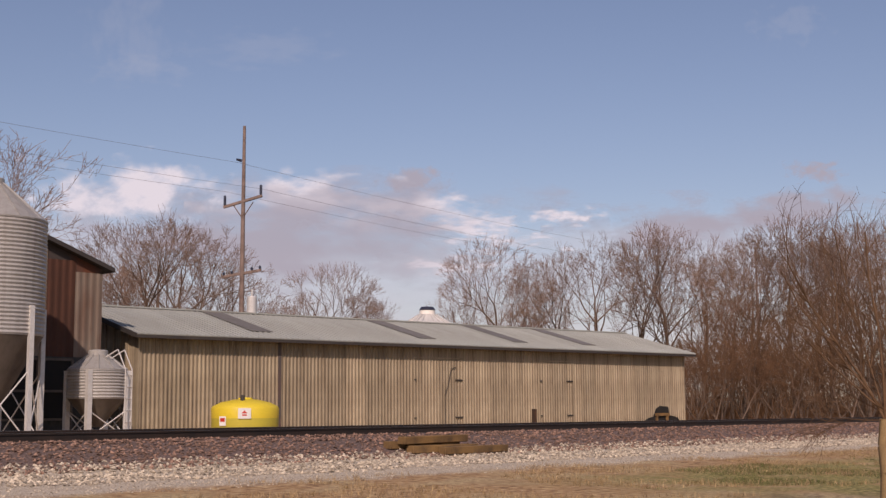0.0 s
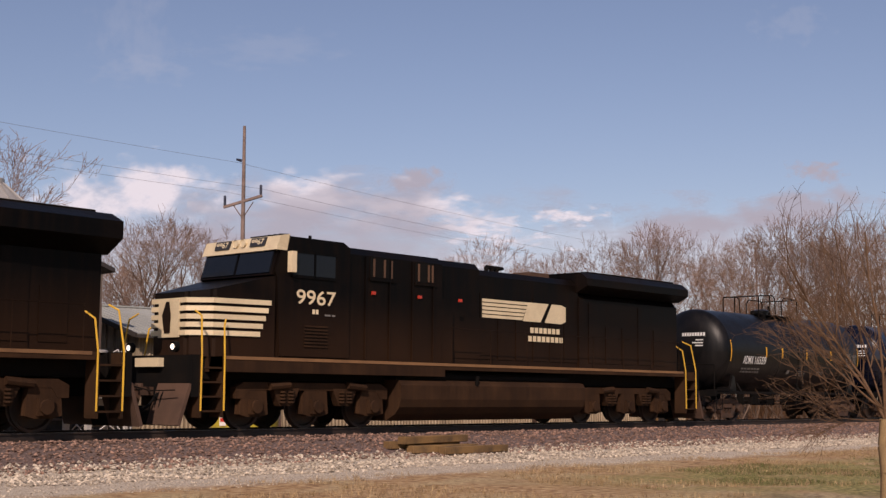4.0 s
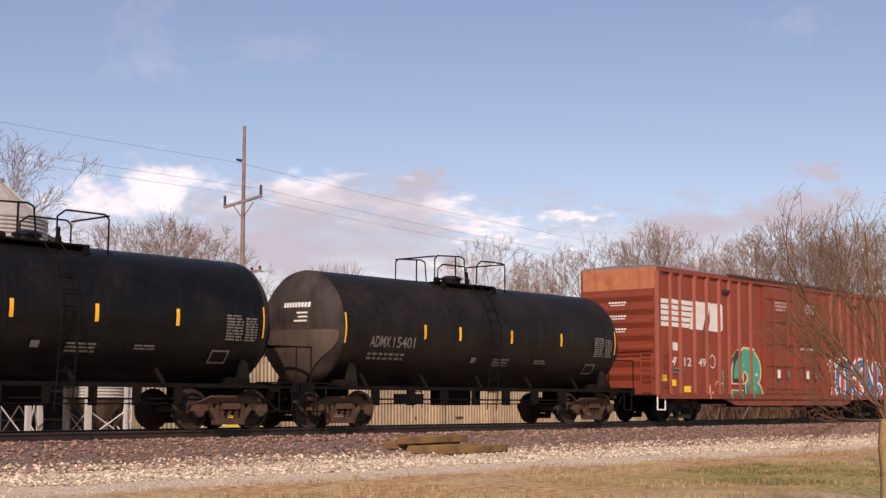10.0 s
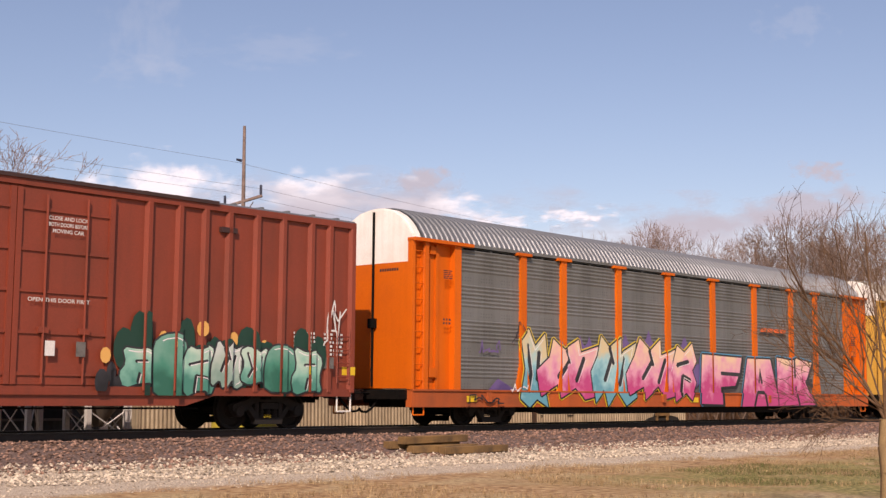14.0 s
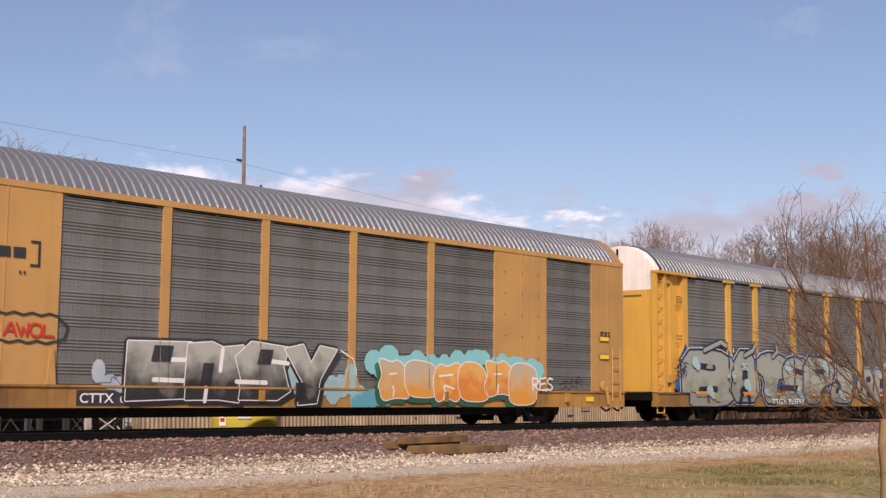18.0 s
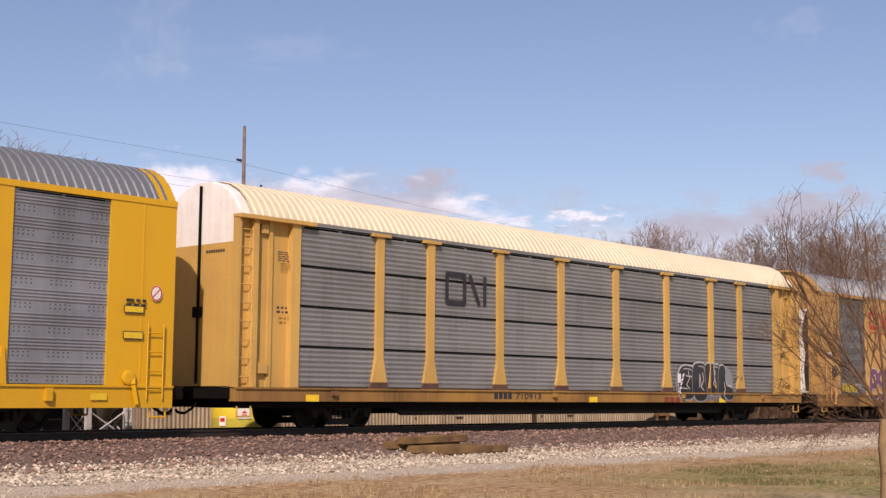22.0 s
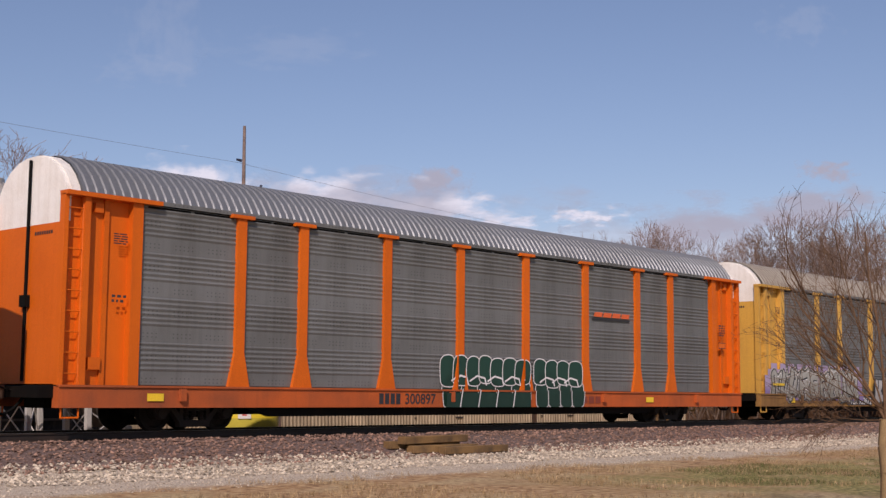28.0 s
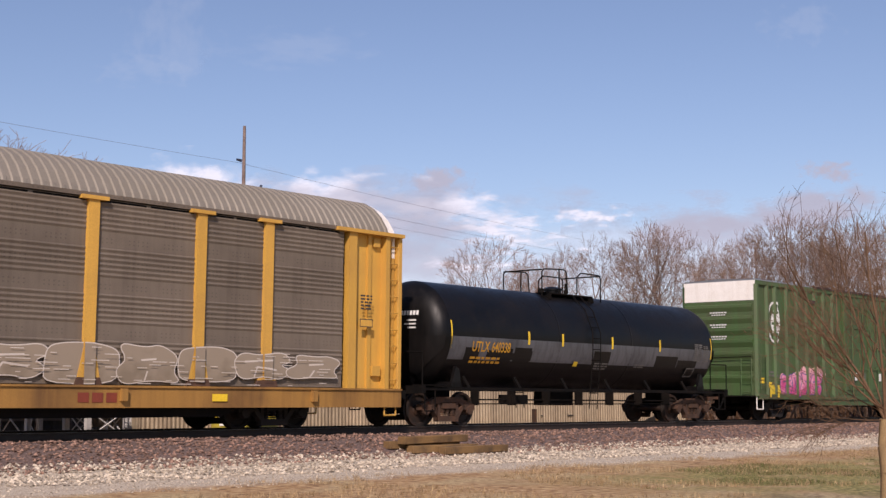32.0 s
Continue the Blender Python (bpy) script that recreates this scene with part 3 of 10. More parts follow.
def make_shed():
    L, D, BASE, EAVE, RIDGE = 28.6, 7.3, -0.5, 2.86, 3.86
    sh = thing("long_shed", "long low shed of weathered ribbed steel with a grey roof", "shed", pose(23.33, 9.0, 0, 0, -0.3, -3.1))
    bm = bmesh.new()
    quadbox(bm, 0.02, L - 0.02, 0.03, 0.12, BASE, EAVE)
    quadbox(bm, 0.02, L - 0.02, D - 0.1, D, BASE, EAVE)
    part("frame_wall", bm, SIDING, sh)
    w = L / 31
    bm = bmesh.new()
    ribbed_sheet(bm, w - 0.004, BASE, EAVE - 0.02)
    first = part("siding_sheet", bm, SIDING, sh)
    for k in range(1, 31):
        same_part(first, sh, pose(k * w, 0, 0, 0, 0, 0))
    for x0, x1 in ((-0.02, 0.05), (L - 0.05, L + 0.02)):
        bm = bmesh.new()
        prism_x(bm, [(0, BASE), (D, BASE), (D, EAVE), (D / 2, RIDGE - 0.03), (0, EAVE)], x0, x1)
        gable = part("gable_wall", bm, SIDING, sh)
        for k in range(16):
            bm = bmesh.new()
            y = 0.1 + k * 0.45
            top = EAVE + (RIDGE - EAVE) * (1 - abs(y - D / 2) / (D / 2)) - 0.06
            xx = (x0 - 0.03, x0 + 0.01) if x0 < 1 else (x1 - 0.01, x1 + 0.03)
            quadbox(bm, xx[0], xx[1], y, y + 0.2, BASE, top)
            part("siding_rib", bm, SIDING, gable)
    bm = bmesh.new()
    quadbox(bm, -0.05, 0.02, -0.035, 0.14, BASE, EAVE)
    part("corner_trim", bm, SIDING, sh)
    # roof sheets, front slope and back slope
    w = (L + 0.7) / 32
    run = D / 2 + 0.42
    ang = math.degrees(math.atan2(RIDGE - EAVE, D / 2))
    bm = bmesh.new()
    n = 4
    top = []
    for i in range(n):
        x = i * w / n
        top += [(x, 0.03), (x + w / n * 0.75, 0.03), (x + w / n * 0.80, 0.055), (x + w / n * 0.93, 0.055), (x + w / n * 0.98, 0.03)]
    hyp = run / math.cos(radians(ang))
    ring = [(x, z) for x, z in top if x < w - 0.001] + [(w - 0.002, 0.03), (w - 0.002, 0.0), (0, 0.0)]
    prism(bm, ring, 0, hyp)
    roof = part("roof_sheet", bm, SHEDROOF, sh)
    zf = EAVE - 0.42 * math.tan(radians(ang))
    roof.matrix_basis = pose(-0.35, -0.42, zf, ang)
    for k in range(1, 32):
        same_part(roof, sh, pose(-0.35 + k * w, -0.42, zf, ang))
    for k in range(32):
        same_part(roof, sh, pose(-0.35 + (k + 1) * w, D + 0.42, zf, ang, 0, 180))
    for x in (4.6, 12.3, 17.5, 21.9):
        bm = bmesh.new()
        quadbox(bm, 0, 0.85, 0.9, hyp - 0.15, 0.058, 0.066)
        o = part("skylight_sheet", bm, SKYLIGHT, sh, "dull grey skylight sheet")
        o.matrix_basis = pose(x, -0.42, zf, ang)
    bm = bmesh.new()
    beam(bm, (-0.36, D / 2, RIDGE + 0.05), (L + 0.36, D / 2, RIDGE + 0.05), 0.3, 0.05)
    part("ridge_cap", bm, SHEDROOF, sh)
    bm = bmesh.new()
    quadbox(bm, -0.35, L + 0.35, -0.43, -0.38, zf - 0.10, zf - 0.004)
    part("eave_trim", bm, TRIM, sh, "dark eave trim")
    bm = bmesh.new()
    for s in (-1, 1):
        beam(bm, (-0.37, D / 2 + s * (D / 2 + 0.42), zf - 0.03), (-0.37, D / 2, RIDGE + 0.01), 0.05, 0.14)
    part("rake_trim", bm, TRIM, sh, "dark rake trim")
    # doors and their ironwork
    for x0, x1, z1 in ((11.5, 14.1, 1.9), (18.5, 20.6, 1.9)):
        d = x1 - x0
        bm = bmesh.new()
        for xx in (x0, x1):
            quadbox(bm, xx - 0.018, xx + 0.018, -0.045, -0.034, BASE, z1 + 0.4)
        quadbox(bm, x0, x1, -0.05, -0.034, z1 + 0.36, z1 + 0.4)
        door = part("shed_door", bm, SIDING, sh, "plain sheeted door in the siding")
        for z in (0.05, 1.45):
            for xa, xb in ((x1 - 0.42, x1 - 0.04), (x0 + 0.05, x0 + 0.14)):
                bm = bmesh.new()
                quadbox(bm, xa, xb, -0.066, -0.036, z, z + 0.045)
                part("strap_hinge", bm, TRIM, door, "dark iron strap hinge")
    bm = bmesh.new()
    rail(bm, [(13.1, -0.06, 0.9), (13.25, -0.06, 1.2), (13.45, -0.06, 1.9), (13.7, -0.06, 1.95)], 0.014)
    rail(bm, [(13.1, -0.06, 0.9), (13.1, -0.06, BASE)], 0.012)
    part("conduit", bm, TRIM, sh, "thin dark conduit on the wall")
    bm = bmesh.new()
    quadbox(bm, 18.0, 18.28, -0.06, -0.034, BASE, 0.35)
    part("rusty_patch_board", bm, TRUCKRUST, sh, "rusty board against the siding")
    bm = bmesh.new()
    quadbox(bm, 5.3, 5.42, -0.048, -0.033, BASE, EAVE - 0.1)
    part("rust_stained_strip", bm, RUSTWALL, sh, "rust-stained joint strip")
    # broken corner; a near-black sheet stands in for the shade in its hole
    bm = bmesh.new()
    prism(bm, [(25.2, BASE), (25.2, -0.32), (25.7, -0.12), (26.1, -0.05), (26.3, 0.3), (26.6, 0.42), (27.2, 0.38), (27.3, 0.0), (27.9, -0.1), (28.3, BASE)], -0.052, -0.034)
    part("broken_opening", bm, SHEDDARK, sh, "dark sheet for the shade in a hole broken in the sheeting")
    bm = bmesh.new()
    quadbox(bm, 26.2, 27.2, -0.14, -0.055, -0.02, 0.10)
    quadbox(bm, 26.25, 26.33, -0.14, -0.055, BASE, -0.02)
    quadbox(bm, 27.0, 27.1, -0.14, -0.055, BASE, -0.02)
    part("timber_prop", bm, TIEWOOD, sh, "timber trestle in the hole")
    return sh


def make_rust_building():
    b = thing("feed_building", "tall rust-streaked steel building with a dark pitched roof", "building", pose(0, 0, 0))
    x0, x1, y0, y1, base, eave = 12.4, 21.55, 8.4, 14, -0.5, 4.62
    xm, ridge = (x0 + x1) / 2, 6.2
    bm = bmesh.new()
    prism(bm, [(x0, base), (x1, base), (x1, eave), (xm, ridge), (x0, eave)], y0, y1)
    part("wall", bm, RUSTWALL, b)
    for k in range(10):
        x = x0 + 0.02 + k * 0.915
        zt = eave + (ridge - eave) * (1 - abs(x + 0.45 - xm) / (xm - x0)) - 0.32
        bm = bmesh.new()
        ribbed_sheet(bm, 0.9, base, 2.0, 0.225, 0.02)
        part("wall_sheet", bm, DULLWALL, b, "dull grey lower wall sheet").matrix_basis = pose(x, y0 - 0.022, 0)
        bm = bmesh.new()
        ribbed_sheet(bm, 0.9, 1.98, zt, 0.225, 0.02)
        part("wall_sheet", bm, (RUSTPALE, RUSTDARK, RUSTPALE, RUSTDARK, RUSTPALE)[k % 5], b, "rust-streaked upper wall sheet").matrix_basis = pose(x, y0 - 0.030, 0)
    for s in (-1, 1):
        bm = bmesh.new()
        e = (x0 - 0.25) if s < 0 else (x1 + 0.25)
        ze = eave - 0.35 * (ridge - eave) / (xm - x0)
        prism(bm, [(e, ze), (e, ze + 0.13), (xm, ridge + 0.13), (xm, ridge)], y0 - 0.3, y1 + 0.3)
        part("roof_slope", bm, TRIM, b, "dark roof slope")
    # near-black sheet on the wall stands in for the unlit inside
    bm = bmesh.new()
    quadbox(bm, 18.3, 20.6, y0 - 0.06, y0 - 0.031, 0.2, 1.9)
    part("opening", bm, SHEDDARK, b, "dark sheet for the shade inside a framed opening")
    bm = bmesh.new()
    for z in (0.2, 1.0, 1.9):
        beam(bm, (18.3, y0 - 0.08, z), (20.6, y0 - 0.08, z), 0.04, 0.07)
    for x in (18.3, 19.5, 20.6):
        beam(bm, (x, y0 - 0.08, -0.5), (x, y0 - 0.08, 1.9), 0.04, 0.07)
    part("opening_frame", bm, GALVDULL, b, "grey steel frame of the opening")


def make_bin(name, label, x, y, r, z_leg, z_cone, z_eave, z_top, pitch, legs, leg_r, ladder, turn=-115, reach=0.6):
    """A hopper-bottomed feed bin on legs: body rings, cone, roof, lid, legs, braces and ladder."""
    b = thing(name, label, "feed bin", pose(x, y, 0), group="feed bins")
    prof = []
    z = z_cone
    while z < z_eave - 0.001:
        prof += [(r, z), (r + 0.03, z + pitch / 2)]
        z += pitch
    prof.append((r, z_eave))
    bm = bmesh.new()
    lathe(bm, prof, 40)
    part("body", bm, GALV, b, "corrugated galvanised body", smooth=True)
    bm = bmesh.new()
    lathe(bm, [(0.16, z_leg), (0.18, z_leg + 0.05), (r - 0.01, z_cone)], 32)
    part("hopper_cone", bm, GALVDULL, b, "dull grey hopper cone", smooth=True)
    bm = bmesh.new()
    lathe(bm, [(r + 0.03, z_eave - 0.03), (r + 0.03, z_eave + 0.01), (0.26, z_top - 0.15), (0.24, z_top - 0.14)], 24)
    cone = part("roof_cone", bm, GALV, b)
    for k in range(12):
        a = k * math.pi / 6
        bm = bmesh.new()
        beam(bm, (math.cos(a) * r, math.sin(a) * r, z_eave + 0.03), (math.cos(a) * 0.27, math.sin(a) * 0.27, z_top - 0.13), 0.03, 0.03)
        part("roof_rib", bm, GALV, cone)
    bm = bmesh.new()
    lathe(bm, [(0.27, z_top - 0.16), (0.27, z_top - 0.02), (0.24, z_top), (0.05, z_top + 0.02)], 20)
    part("lid", bm, GALV, b)
    pts = [(math.cos(a) * (r + 0.04), math.sin(a) * (r + 0.04)) for a in [radians(turn + 360 * k / legs) for k in range(legs)]]
    for px, py in pts:
        bm = bmesh.new()
        quadbox(bm, px - leg_r, px + leg_r, py - leg_r, py + leg_r, -0.5, z_cone + (z_eave - z_cone) * reach)
        part("leg", bm, LEGWHITE, b, "pale galvanised leg")
    for (ax, ay), (bx, by) in zip(pts, pts[1:] + pts[:1]):
        bm = bmesh.new()
        bar(bm, (ax, ay, -0.3), (bx, by, z_leg + (z_cone - z_leg) * 0.6), 0.018)
        bar(bm, (bx, by, -0.3), (ax, ay, z_leg + (z_cone - z_leg) * 0.6), 0.018)
        bar(bm, (ax, ay, -0.32), (bx, by, -0.32), 0.022)
        part("brace", bm, LEGWHITE, b)
    if ladder:
        a = radians(ladder)
        ux, uy = math.cos(a), math.sin(a)
        tx, ty = -uy, ux
        bm = bmesh.new()
        for s in (-1, 1):
            rail(bm, [(ux * (r + 0.14) + tx * s * 0.2, uy * (r + 0.14) + ty * s * 0.2, z) for z in (-0.4, z_eave)] +
                 [(ux * (r - 0.1) + tx * s * 0.2, uy * (r - 0.1) + ty * s * 0.2, z_eave + 0.55), (ux * (r - 0.45) + tx * s * 0.2, uy * (r - 0.45) + ty * s * 0.2, z_eave + 0.35)], 0.018)
        z = -0.2
        while z < z_eave:
            bar(bm, (ux * (r + 0.14) - tx * 0.2, uy * (r + 0.14) - ty * 0.2, z), (ux * (r + 0.14) + tx * 0.2, uy * (r + 0.14) + ty * 0.2, z), 0.014)
            z += 0.32
        part("ladder", bm, LEGWHITE, b, "thin pale ladder")
    return b


def make_poly_tank():
    t = thing("yellow_liquid_tank", "squat yellow plastic liquid tank beside the shed", "tank", pose(25.55, 6.6, 0))
    bm = bmesh.new()
    lathe(bm, [(1.0, -0.5), (1.02, -0.47), (1.02, 0.2)], 48)
    part("lower_body", bm, POLYLOW, t, "darker yellow lower part", smooth=True)
    bm = bmesh.new()
    lathe(bm, [(1.02, 0.2), (1.03, 0.48), (0.99, 0.56), (0.74, 0.68), (0.37, 0.76), (0.1, 0.78)], 48)
    part("upper_body", bm, POLY, t, "bright yellow domed top", smooth=True)
    bm = bmesh.new()
    lathe(bm, [(0.22, 0.72), (0.22, 0.8), (0.2, 0.82), (0.05, 0.83)], 24)
    part("lid", bm, POLY, t)
    bm = bmesh.new()
    lathe(bm, [(0.07, 0.7), (0.07, 0.88), (0.04, 0.9)], 12, at=(-0.35, -0.3, 0))
    part("vent", bm, TRIM, t, "dark vent cap")
    for a, w, z0, z1, dark in ((-130, 0.19, 0.19, 0.5, 0), (-168, 0.12, -0.02, 0.26, 1)):
        c, s = math.cos(radians(a)), math.sin(radians(a))
        bm = bmesh.new()
        quadbox(bm, -w, w, -0.012, 0.0, z0, z1)
        p = part("placard", bm, SIGNWHITE, t, "white warning placard")
        p.matrix_basis = pose(c * 1.042, s * 1.042, 0, 0, 0, a + 90)
        bm = bmesh.new()
        m = (z0 + z1) / 2
        if dark:
            quadbox(bm, -w * 0.7, w * 0.7, -0.017, -0.012, m - 0.02, m + 0.09)
        else:
            prism(bm, [(-0.09, m), (0.09, m), (0, m + 0.09)], -0.017, -0.012)
            quadbox(bm, -0.07, 0.07, -0.017, -0.012, m - 0.07, m - 0.03)
        q = part("placard_mark", bm, LOGORED, p)


def make_pole(name, label, x, y, z_top, arms, transformer):
    p = thing(name, label, "utility pole", pose(x, y, 0), group="utility poles")
    bm = bmesh.new()
    bar(bm, (0, 0, -1), (0.04, 0, z_top), 0.15, 12, 0.065)
    part("pole", bm, WOODPOLE, p, smooth=True)
    d = (0.35, -0.94)                      # the arms lie across the line of the wires
    for z, half, tall in arms:
        bm = bmesh.new()
        tip = 0.19 if tall else 0.11          # the arms have sagged to one side
        beam(bm, (-d[0] * half, -d[1] * half, z - tip), (d[0] * half, d[1] * half, z + tip), 0.09, 0.11)
        part("crossarm", bm, WOODPOLE, p)
        for s in ((-1, 1) if tall else (-1, -0.55, 0.55, 1)):
            bm = bmesh.new()
            q = half * 0.94 * s
            lathe(bm, [(0.04, z + 0.05), (0.06, z + 0.1), (0.06, z + 0.06 + tall * 0.30 + 0.1), (0.03, z + tall * 0.30 + 0.2)], 10, at=(d[0] * q, d[1] * q, tip * 0.94 * s))
            part("insulator", bm, INSUL, p)
        if tall:
            bm = bmesh.new()
            for s in (-1, 1):
                beam(bm, (d[0] * half * 0.55 * s, d[1] * half * 0.55 * s, z - 0.05), (0, 0, z - 0.75), 0.03, 0.03)
            part("arm_brace", bm, WOODPOLE, p)
    bm = bmesh.new()
    bar(bm, (-0.05, 0.05, z_top - 1.55), (-0.26, 0.16, z_top - 1.5), 0.07, 8, 0.05)
    part("side_insulator", bm, INSUL, p)
    if transformer:
        bm = bmesh.new()
        lathe(bm, [(0.2, 4.5), (0.22, 4.6), (0.22, 5.25), (0.18, 5.32), (0.05, 5.34)], 16, at=(0.3, -0.35, 0))
        lathe(bm, [(0.035, 5.3), (0.05, 5.4), (0.035, 5.62)], 8, at=(0.3, -0.35, 0))
        part("transformer", bm, LEGWHITE, p, "pale grey transformer can")


def make_wires(a, b, heights, sag):
    lines = thing("power_lines", "thin dark overhead wires between wooden poles", "wires")
    for (z0, o0), (z1, o1) in heights:
        bm = bmesh.new()
        pts = []
        for k in range(25):
            s = k / 24
            pts.append((a[0] + (b[0] - a[0]) * s + 0.35 * (o0 + (o1 - o0) * s), a[1] + (b[1] - a[1]) * s - 0.94 * (o0 + (o1 - o0) * s),
                        z0 + (z1 - z0) * s - sag * 4 * s * (1 - s)))
        rail(bm, pts, 0.0065, 4)
        part("wire", bm, WIRE, lines)


def make_dome_bin():
    x, y = spot((757 - 784) / 2308, 82)
    b = thing("distant_grain_bin", "pale conical grain bin roof with a dark cap", "grain bin", pose(x, y, 0), group="feed bins")
    bm = bmesh.new()
    lathe(bm, [(3.3, -0.5), (3.3, 4.6)], 32)
    part("body", bm, GALV, b, smooth=True)
    bm = bmesh.new()
    lathe(bm, [(3.4, 4.58), (3.4, 4.65), (0.55, 6.35), (0.5, 6.4)], 36)
    cone = part("roof_cone", bm, LEGWHITE, b, "pale ribbed roof cone")
    for k in range(24):
        a = k * math.pi / 12
        bm = bmesh.new()
        beam(bm, (math.cos(a) * 3.38, math.sin(a) * 3.38, 4.67), (math.cos(a) * 0.57, math.sin(a) * 0.57, 6.38), 0.05, 0.05)
        part("roof_rib", bm, LEGWHITE, cone)
    bm = bmesh.new()
    lathe(bm, [(0.5, 6.35), (0.5, 6.62), (0.45, 6.64)], 20)
    part("collar", bm, ROOFWHITE, b)
    bm = bmesh.new()
    lathe(bm, [(0.48, 6.64), (0.52, 6.68), (0.4, 6.86), (0.1, 6.9)], 20)
    part("cap", bm, INSUL, b, "dark blue-black cap")


# ---- trees ----
def grow(segs, p, d, length, r, depth, rng, kids, bend, lift, shrink):
    pieces = 4 if depth > 1 else (2 if depth else 2)
    for k in range(pieces):
        s = Vector((rng.gauss(0, 1), rng.gauss(0, 1), rng.gauss(0, 1))) * bend
        d = (d + s + Vector((0, 0, lift))).normalized()
        q = p + d * (length / pieces)
        r1 = r * (0.86 if depth else 0.6)
        segs.append((p, q, r, r1, depth))
        p, r = q, r1
        if depth and (k > 0 or depth < 4):
            for c in range(kids[depth] // pieces + (1 if rng.random() < (kids[depth] % pieces) / pieces else 0)):
                a = d.orthogonal().normalized()
                a.rotate(Matrix.Rotation(rng.uniform(0, 6.28), 3, d))
                t = rng.uniform(0.3, 0.85)
                e = (d * math.cos(t) + a * math.sin(t)).normalized()
                grow(segs, p, e, length * shrink * rng.uniform(0.7, 1.15), max(r * (0.62 if depth > 2 else 0.5), 0.003), depth - 1, rng, kids, bend, lift, shrink)


def tubes(name, segs, mat, thin):
    verts, faces = [], []
    for p, q, r0, r1, depth in segs:
        n = 6 if depth >= 3 else (4 if depth == 2 else 3)
        d = (q - p).normalized()
        a = d.orthogonal().normalized()
        b = d.cross(a)
        o = len(verts)
        for c, r in ((p, max(r0, thin)), (q, max(r1, thin * 0.8))):
            for i in range(n):
                t = 6.2832 * i / n
                verts.append(c + (a * math.cos(t) + b * math.sin(t)) * r)
        for i in range(n):
            j = (i + 1) % n
            faces.append((o + i, o + j, o + n + j, o + n + i))
    me = arrays(name, verts, faces, mat)
    me.shade_smooth()
    return me


def fork(segs, p, d, length, r, level, rng, spread, lift):
    """A limb that wanders, throws off a few short twigs, and forks again until it is a twig."""
    pieces = 3 if level > 2 else (2 if level else 1)
    for k in range(pieces):
        d = (d + Vector((rng.gauss(0, 1), rng.gauss(0, 1), rng.gauss(0, 1))) * 0.10 + Vector((0, 0, lift))).normalized()
        q = p + d * (length / pieces)
        r1 = r * 0.9
        segs.append((p, q, r, r1, level))
        p, r = q, r1
        if 0 < level < 5 and rng.random() < 0.8:
            a = d.orthogonal().normalized()
            a.rotate(Matrix.Rotation(rng.uniform(0, 6.28), 3, d))
            t = rng.uniform(0.5, 1.1)
            e = (d * math.cos(t) + a * math.sin(t)).normalized()
            fork(segs, p, e, length * rng.uniform(0.35, 0.55), r * 0.42, max(0, level - 3), rng, spread, lift)
    if level == 0:
        return
    turn = rng.uniform(0, 6.28)
    n = 3 if rng.random() < 0.3 else 2
    for k in range(n):
        a = d.orthogonal().normalized()
        a.rotate(Matrix.Rotation(turn + k * 6.28 / n + rng.uniform(-0.5, 0.5), 3, d))
        t = spread * rng.uniform(0.55, 1.25) * (0.6 if k == 0 else 1.0)
        e = (d * math.cos(t) + a * math.sin(t)).normalized()
        fork(segs, p, e, length * rng.uniform(0.68, 0.86), r * (0.76 if k == 0 else 0.62), level - 1, rng, spread, lift)


def bare_tree(seed, height, r, limbs, level, twig, thin, label, spread=0.5, lift=0.03, trunk=0.26, wide=0.42, stems=1):
    """A leafless tree: trunk, rising limbs and a rounded, uneven crown of forking twigs."""
    rng = random.Random(seed)
    segs = []
    for s in range(stems):
        p = Vector((rng.gauss(0, 0.35), rng.gauss(0, 0.35), -0.3)) if stems > 1 else Vector((0, 0, -0.3))
        d = Vector((rng.gauss(0, 0.25), rng.gauss(0, 0.25), 1)).normalized() if stems > 1 else Vector((rng.gauss(0, 0.03), rng.gauss(0, 0.03), 1)).normalized()
        rr, top = r, trunk * height
        for k in range(7):
            q = p + (d + Vector((rng.gauss(0, 0.05), rng.gauss(0, 0.05), 0))) * (top / 4 if k < 4 else height * 0.08)
            segs.append((p, q, rr, rr * 0.93, 9))
            p, rr = q, rr * 0.93
            for c in range(max(1, round(limbs / 4)) if k >= 3 else 0):
                az, t = rng.uniform(0, 6.28), rng.uniform(0.35, 0.95)
                e = Vector((math.cos(az) * math.sin(t), math.sin(az) * math.sin(t), math.cos(t)))
                fork(segs, p, e, height * rng.uniform(0.12, 0.17), rr * 0.5, level, rng, spread, lift)
        fork(segs, p, d, height * 0.13, rr * 0.7, level, rng, spread, lift)

    def inside(p):
        u = Vector((p.x / (wide * height), p.y / (wide * height), (p.z - 0.55 * height) / (0.46 * height)))
        return u.length < 0.95 + 0.3 * noise.noise(p * 0.45 + Vector((seed * 7.0, 0, 0))) or p.z < 0.3 * height
    segs = [g for g in segs if g[4] == 9 or inside(g[1])]
    k = height / max(g[1].z for g in segs)
    segs = [(p * k, q * k, a, b, dep) for p, q, a, b, dep in segs]
    t = thing("bare_tree", label, "tree")
    o = new("trunk", tubes("trunk", [(p, q, a, b, 3) for p, q, a, b, dep in segs if dep > 3], BARK, 0.02))
    o.parent = t
    o = new("crown", tubes("crown", [(p, q, a, b, 1) for p, q, a, b, dep in segs if dep <= 3], twig, thin))
    o.parent = t
    return t


